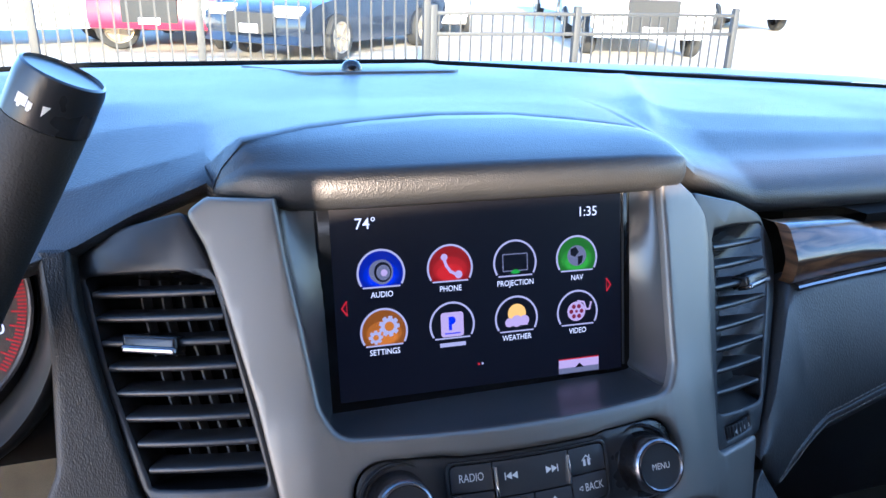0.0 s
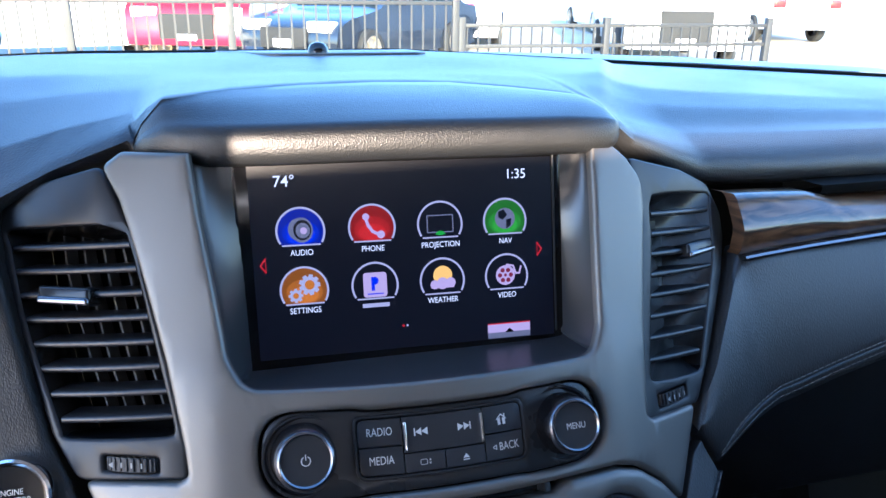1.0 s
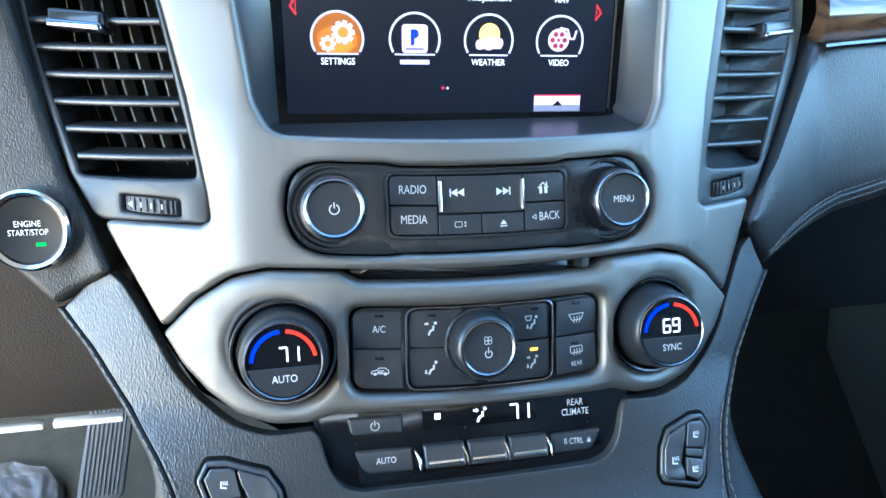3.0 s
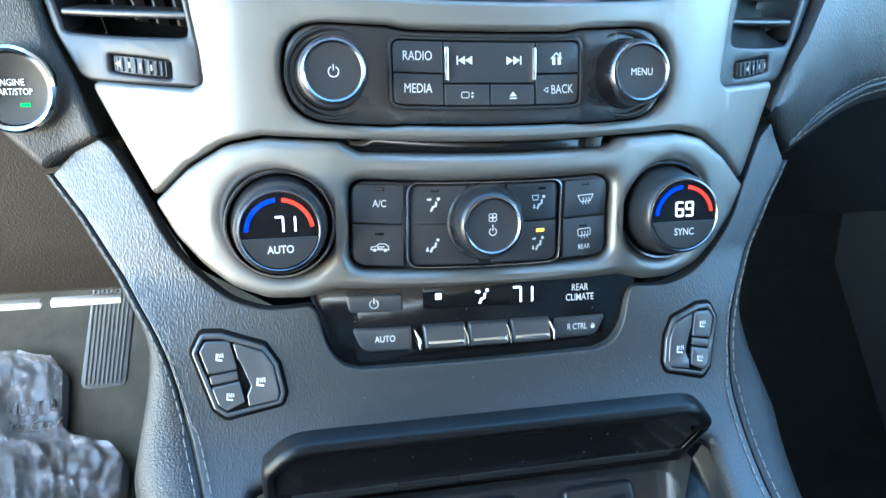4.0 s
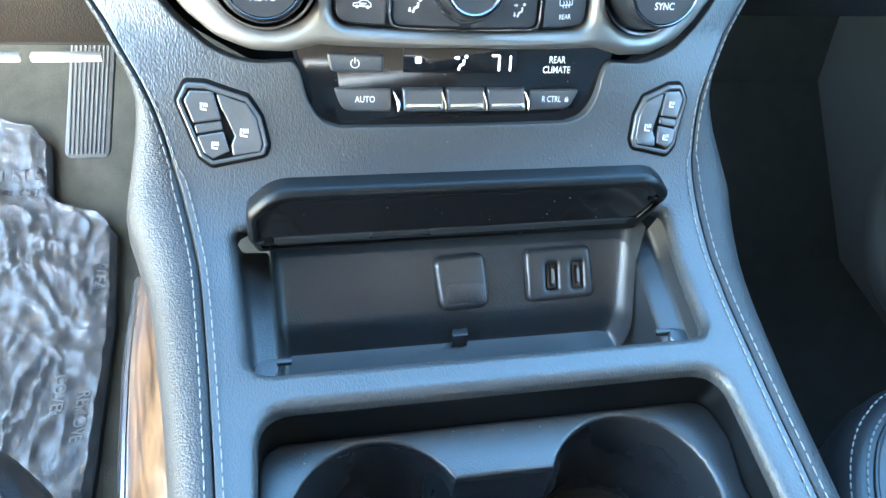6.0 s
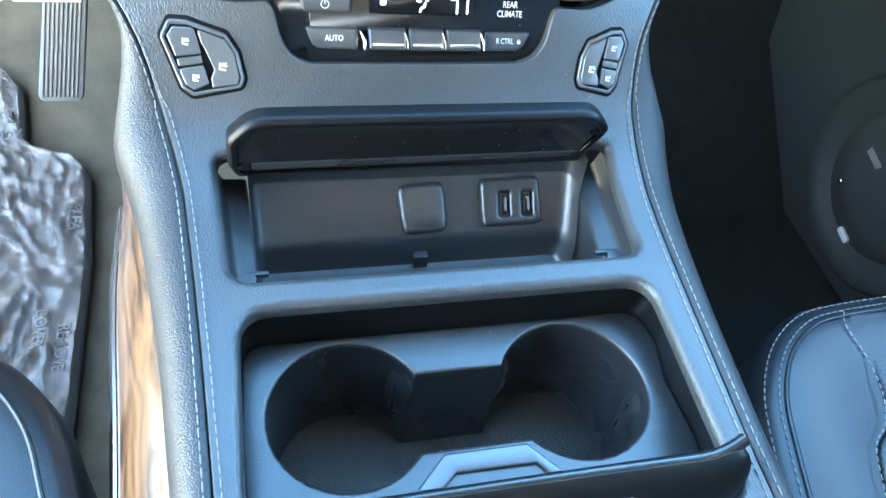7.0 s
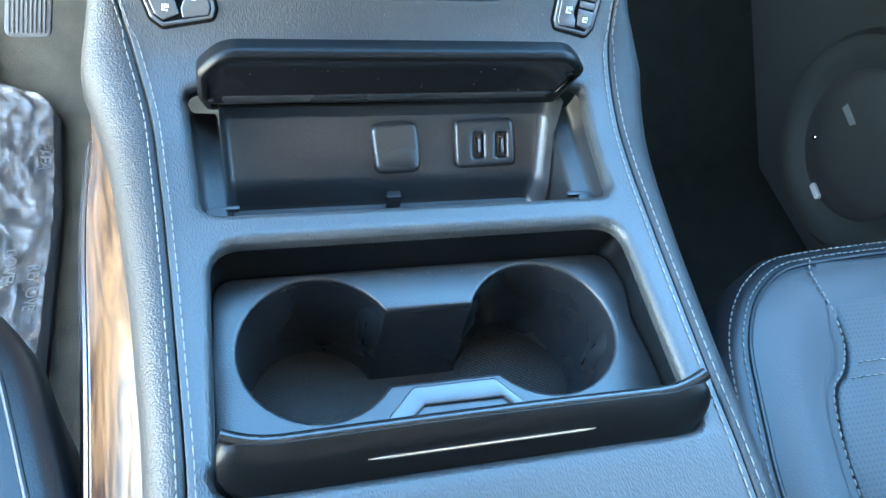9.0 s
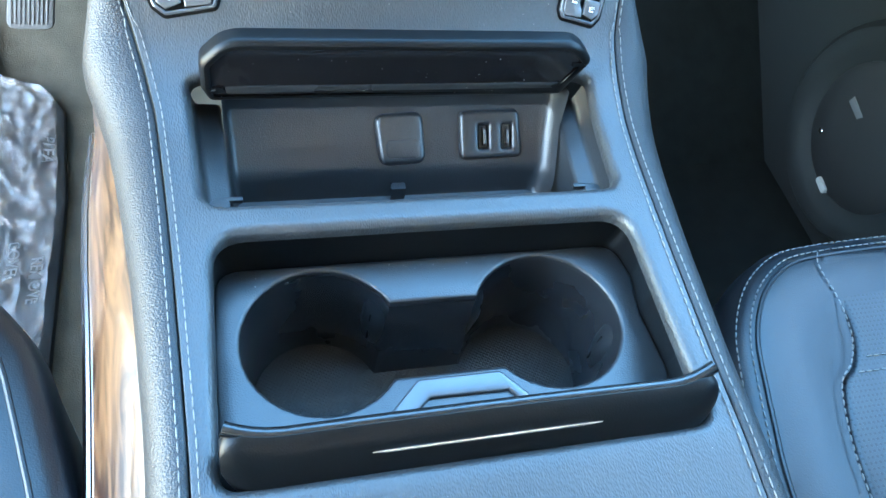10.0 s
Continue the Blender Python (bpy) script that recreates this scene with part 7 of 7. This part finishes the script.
def dash_details():
    sensor = empty("light_sensor", (-0.010, 0.708, 1.350), "small black dome light sensor on the dash", "sensor")
    part("dome", lathe([(0.0100, -0.004), (0.0100, 0.002), (0.0094, 0.006), (0.0070, 0.010), (0.0035, 0.0118), (0, 0.0122)], Matrix.Translation((-0.0100, 0.7080, 1.3545)), 24), GLOSS, sensor)
    setting("speaker_grille", slab(rounded([(-0.11, 0.80), (-0.055, 0.690), (0.085, 0.690), (0.093, 0.700), (0.093, 0.80)], [0.01, 0.02, 0.01, 0.004, 0.01], 4), -0.004, 0.0022, 0.001, to=lambda u, v, w=0: Vector((u, v, float(np.interp(v, [0.64, 0.74, 0.88], [1.350, 1.358, 1.357])) + w)), step=0), LEATHER_TOP, "flush dash-top speaker cover", "speaker cover")
    setting("windscreen_seal", tube([(x, 0.892 - 0.08 * (x / 0.8) ** 2, 1.3585 - 0.035 * max(0, (x - 0.1) / 0.6) - 0.02 * max(0, (-x - 0.25) / 0.5)) for x in (-0.76, -0.6, -0.4, -0.25, -0.1, 0, 0.1, 0.25, 0.4, 0.6, 0.76, 0.86)], 0.0035, 8), GAP_BLACK, "black seal along the windscreen's foot", "seal")
    # wiper cowl strip and bonnet seen beyond the windscreen's foot
    setting("cowl", loft([[(x, y - 0.08 * (x / 0.8) ** 2, z - 0.03 * (x / 0.8) ** 2) for y, z in ((0.90, 1.352), (0.95, 1.360), (0.99, 1.352), (1.06, 1.34), (1.10, 1.33))] for x in (-0.8, -0.5, -0.25, 0, 0.25, 0.5, 0.8)]), PLASTIC, "black wiper cowl at the windscreen's foot", "cowl")


dash_details()
# ---- outside: fence and parked cars ----
def far_paint(name, colour):
    return material(name, colour, 0.22, coat=0.7, vary=0.04, bump=0.0, grain=40, blotch=2)


BLUE = far_paint("dark blue car paint", (0.014, 0.020, 0.033))
RED = far_paint("red car paint", (0.22, 0.008, 0.012))
WHITE = far_paint("white car paint coat", (0.75, 0.75, 0.74))
DARKP = far_paint("dark grey car paint", (0.05, 0.05, 0.055))
CARGLASS = material("tinted car glass", (0.02, 0.04, 0.045), 0.06, vary=0.05, rough_vary=0.03, spec=0.8)
TYRE = material("tyre rubber", (0.02, 0.02, 0.02), 0.85, bump=0.3, grain=200)
ALLOY = material("bronze alloy", (0.38, 0.33, 0.26), 0.35, metal=0.7)
LAMP = material("clear lamp", (0.75, 0.76, 0.78), 0.1, vary=0.1, spec=0.9)
TAIL = material("red tail lamp", (0.45, 0.02, 0.02), 0.15)
STEEL = material("grey galvanised fence steel", (0.028, 0.028, 0.029), 0.6, metal=0.0, bump=0.2, grain=150)
PLATE = material("white plate", (0.7, 0.7, 0.7), 0.5)

SHAPES = {
    "sedan": ([(-2.35, 0.35), (-2.38, 0.62), (-2.30, 0.95), (-1.80, 1.02), (-1.05, 1.40), (-0.25, 1.46), (0.45, 1.38), (1.15, 0.98), (2.00, 0.84), (2.32, 0.68), (2.36, 0.40), (2.25, 0.24), (-2.25, 0.24)], (-1.40, 1.38), 1.82, (1.02, 0.98)),
    "suv": ([(-2.35, 0.42), (-2.38, 0.80), (-2.34, 1.10), (-2.15, 1.70), (-1.60, 1.80), (0.20, 1.80), (0.60, 1.70), (1.25, 1.15), (2.10, 1.05), (2.32, 0.90), (2.38, 0.50), (2.25, 0.34), (-2.25, 0.34)], (-1.42, 1.42), 1.92, (1.12, 1.12)),
    "van": ([(-2.5, 0.42), (-2.52, 1.00), (-2.48, 2.05), (-2.30, 2.20), (0.90, 2.20), (1.30, 2.05), (1.95, 1.30), (2.40, 1.10), (2.52, 0.80), (2.52, 0.45), (2.40, 0.34), (-2.40, 0.34)], (-1.55, 1.60), 2.0, (1.25, 1.25)),
}


def car(kind, paint, x, y, heading, label, tail=False):
    prof, axles, wide, (belt_r, belt_f) = SHAPES[kind]
    m = SLOPE @ Matrix.Translation((x, y, 0)) @ Matrix.Rotation(radians(heading), 4, "Z")
    thing = new("parked_car")
    thing.location = m.translation
    thing.empty_display_size = 0.3
    bpy.context.view_layer.update()
    tagged(thing, label, "car", group="parked cars")
    fine = [p for p in smooth_closed(prof, 3)]
    w2 = wide / 2
    def skin(p, s):
        z = p[1]
        inset_ = 0.0 if z < belt_r else 0.20 * (z - belt_r) / 0.6
        return w2 - inset_ - (0.06 if z < 0.45 else 0.0)
    rows = []
    for f in (-1, -0.93, -0.7, 0, 0.7, 0.93, 1):
        shrink = 1 - 0.025 * max(0, abs(f) - 0.6) / 0.4
        rows.append([m @ Vector((p[0] * shrink, f * skin(p, f), 0.3 + (p[1] - 0.3) * (1 - 0.03 * max(0, abs(f) - 0.7) / 0.3))) for p in fine])
    part("body", loft(rows, closed=True, cap=True), paint, thing, auto=40)
    zr = max(p[1] for p in prof)
    xs = [p[0] for p in prof if p[1] > zr - 0.12]
    roof_r, roof_f = min(xs), max(xs)
    front_glass = [p for p in prof if p[0] > roof_f - 0.01 and p[1] >= belt_f - 0.02]
    fx0 = max(p[0] for p in front_glass)
    rear_x = min(p[0] for p in prof if p[1] >= belt_r - 0.05)
    for s in (-1, 1):
        def side(u, v, w=0.0, s=s):
            return m @ Vector((u, s * (w2 - 0.20 * (v - belt_r) / 0.6 + 0.012 + w), v))
        top = zr - 0.10
        a0, a1 = rear_x + 0.30, roof_r + 0.10
        for lo0, lo1, hi0, hi1 in ((a0, 0.5 * (a0 + fx0) - 0.25, a1, 0.5 * (roof_r + roof_f) - 0.06), (0.5 * (a0 + fx0) - 0.17, fx0 - 0.35, 0.5 * (roof_r + roof_f) + 0.02, roof_f - 0.02)):
            part("side_window", slab([(lo0, belt_r + 0.03), (lo1, belt_r + 0.03), (hi1, top), (hi0, top)], -0.03, 0.0, 0.004, to=side, step=0), CARGLASS, thing)
        for ax in axles:
            c = m @ Matrix.Translation((ax, s * (w2 - 0.10), 0.335)) @ Matrix.Rotation(radians(-90 * s), 4, "X")
            ty = part("wheel", lathe([(0.20, -0.10), (0.30, -0.11), (0.335, -0.08), (0.335, 0.08), (0.31, 0.115), (0.235, 0.115)], c, 32), TYRE, thing)
            part("rim", lathe([(0.238, 0.10), (0.235, 0.118), (0.215, 0.112), (0.20, 0.07), (0.06, 0.085), (0.0, 0.09)], c, 32), ALLOY, ty, "bronze alloy rim")
            for k in range(5):
                part("spoke", box((-0.018, 0.03, 0.075), (0.018, 0.215, 0.108), 0.006, m=c @ Matrix.Rotation(2 * math.pi * k / 5, 4, "Z")), ALLOY, ty)
        part("mirror", box((fx0 - 0.55, s * w2 - 0.02 if s > 0 else s * w2 - 0.20, belt_f + 0.02), (fx0 - 0.40, s * w2 + 0.20 if s > 0 else s * w2 + 0.02, belt_f + 0.17), 0.03, m=m), paint, thing)
        fz = belt_f - 0.26
        part("headlight", box((2.10 if kind != "van" else 2.28, s * (w2 - 0.52) if s > 0 else s * (w2 - 0.10), fz - 0.08), (2.33 if kind != "van" else 2.52, s * (w2 - 0.10) if s > 0 else s * (w2 - 0.52), fz + 0.08), 0.03, m=m), LAMP, thing, "bright headlight")
        part("tail_lamp", box((-2.40, s * (w2 - 0.38) if s > 0 else s * (w2 - 0.08), belt_r - 0.25), (-2.25, s * (w2 - 0.08) if s > 0 else s * (w2 - 0.38), belt_r - 0.05), 0.02, m=m), TAIL, thing, "red tail lamp")
    # windscreen and rear window lie a little proud of the body
    def glass(p, q, half0, half1, name):
        d = Vector((q[0] - p[0], 0, q[1] - p[1])).normalized()
        n = Vector((d.z, 0, -d.x))
        if n.x * (1 if p[0] > 0 else -1) < 0:
            n = -n
        row = [[m @ (Vector((p[0], h * half0, p[1])) + n * o) for h in (-1, 1)] + [m @ (Vector((q[0], h * half1, q[1])) + n * o) for h in (1, -1)] for o in (-0.03, 0.015)]
        part(name, loft(row, closed=True, cap=True), CARGLASS, thing)
    glass((fx0 - 0.08, belt_f + 0.06), (roof_f + 0.03, zr - 0.08), w2 - 0.14, w2 - 0.30, "windscreen")
    glass((rear_x + 0.12, belt_r + 0.06), (roof_r + 0.0, zr - 0.10), w2 - 0.16, w2 - 0.30, "rear_window")
    part("grille", box((2.30 if kind != "van" else 2.44, -0.42, 0.40), (2.40 if kind != "van" else 2.55, 0.42, belt_f - 0.28), 0.02, m=m), TYRE, thing, "black grille")
    part("number_plate", box((2.385 if kind != "van" else 2.53, -0.16, 0.42), (2.42 if kind != "van" else 2.57, 0.16, 0.54), 0.005, m=m), PLATE, thing, "blank white number plate")


car("sedan", BLUE, 2.25, 13.4, 227, "dark blue saloon car with bronze wheels behind the fence")
car("suv", RED, -0.15, 15.0, 255, "red sports utility car parked behind the fence")
car("suv", WHITE, -2.9, 14.0, 195, "white sports utility car parked behind the fence")
car("suv", DARKP, -5.6, 15.5, 100, "dark grey car seen from behind with red lamps")
car("van", WHITE, 7.9, 13.6, 250, "white van parked facing the fence")
car("sedan", WHITE, 5.3, 18.0, 250, "white saloon car parked further back")
car("suv", RED, 1.9, 20.0, 255, "red car parked in the row behind")
car("suv", WHITE, 14.3, 19.0, 80, "white car with a dark rear window, parked further back")
car("sedan", WHITE, 11.2, 22.0, 260, "white saloon car parked at the back of the lot")


def fence(posts, y, high, label):
    thing = new("picket_fence")
    thing.matrix_world = SLOPE @ Matrix.Translation((posts[0], y, 0))
    thing.empty_display_size = 0.3
    bpy.context.view_layer.update()
    tagged(thing, label, "fence")
    inv = thing.matrix_world.inverted()
    def add(name, bm):
        ob = part(name, bm, STEEL, thing)
        ob.matrix_parent_inverse = inv
        return ob
    for x in posts:
        add("post", box((x - 0.035, y - 0.035, 0), (x + 0.035, y + 0.035, high + 0.06), 0.006, m=SLOPE))
    for z in (0.15, high - 0.22, high - 0.02):
        add("rail", box((posts[0], y - 0.016, z - 0.018), (posts[-1], y + 0.016, z + 0.018), 0.004, m=SLOPE))
    n = int((posts[-1] - posts[0]) / 0.115)
    mesh = None
    for i in range(n):
        x = posts[0] + 0.115 * (i + 0.5)
        if min(abs(x - p) for p in posts) < 0.05:
            continue
        if mesh is None:
            ob = add("picket", box((x - 0.008, y - 0.008, 0.06), (x + 0.008, y + 0.008, high), 0.0, m=SLOPE))
            mesh, x_first = ob.data, x
        else:
            ob = new("picket", mesh)
            ob.parent = thing
            ob.matrix_parent_inverse = inv
            ob.location = (x - x_first, 0, 0)


fence([-4.2, -2.8, -1.46, -0.09, 2.05], 7.5, 1.38, "grey steel picket fence along the parking lot")
fence([2.12, 3.70, 5.68], 7.5, 0.97, "low grey steel picket fence along the parking lot")


def bonnet():
    thing = empty("car_bonnet", (0, 1.6, 1.25), "white painted bonnet of the car itself", "bonnet")
    rows = []
    for x in (-0.85, -0.7, -0.5, -0.3, -0.15, 0, 0.15, 0.3, 0.5, 0.7, 0.85):
        crown = 0.020 * math.exp(-((abs(x) - 0.42) / 0.16) ** 2)
        rows.append([(x, y - 0.06 * (x / 0.8) ** 2, z + crown - 0.05 * (abs(x) / 0.85) ** 3) for y, z in ((1.08, 1.315), (1.12, 1.33), (1.3, 1.335), (1.6, 1.322), (1.9, 1.29), (2.1, 1.25), (2.2, 1.18), (2.24, 1.0))])
    part("panel", loft(rows), PAINT_WHITE, thing)


bonnet()


def dust():
    """Pale specks of dust on the console, the lid and the cup tray."""
    rnd = random.Random(4)
    bm = bmesh.new()

    def speck(p, n):
        r = 0.00016 + 0.00030 * rnd.random() ** 3
        a = n.orthogonal().normalized()
        b = n.cross(a)
        ring = [bm.verts.new(p + r * (0.6 + 0.6 * rnd.random()) * (math.cos(t) * a + math.sin(t) * b)) for t in (0, 1.05, 2.1, 3.15, 4.2, 5.25)]
        top = bm.verts.new(p + n * r * 0.7)
        for i in range(6):
            bm.faces.new((ring[i - 1], ring[i], top))

    for _ in range(70):
        u, d = rnd.uniform(-0.10, 0.10), rnd.uniform(0.24, 0.275) if rnd.random() < 0.6 else rnd.uniform(-0.05, 0.005)
        p = skin_at(u, d, 0.0002)
        speck(p, (skin_at(u, d, 0.01) - p).normalized())
    for _ in range(40):
        speck(Vector((rnd.uniform(-0.095, 0.088), 0.2186, rnd.uniform(0.992, 1.018))), Vector((0, -1, 0)))
    for _ in range(30):
        x, y = rnd.uniform(-0.1, 0.1), rnd.uniform(0.122, 0.131)
        speck(Vector((x, y, 0.9557)), Vector((0, 0, 1)))
    for _ in range(26):
        x, y = rnd.choice((-1, 1)) * 0.0585 + rnd.uniform(-0.025, 0.025), rnd.uniform(0.07, 0.115)
        speck(Vector((x, y, 0.8857)), Vector((0, 0, 1)))
    for _ in range(40):
        u, v = rnd.uniform(-0.065, 0.065), rnd.uniform(-0.150, -0.120)
        speck(rear_face(u, v, -0.0084), Vector((0, -CV, ALPHA * CV)))
    tagged(part("dust", bm, THREAD, None, smooth=False), "pale specks of dust on the console", "dust", kind="stuff")


dust()
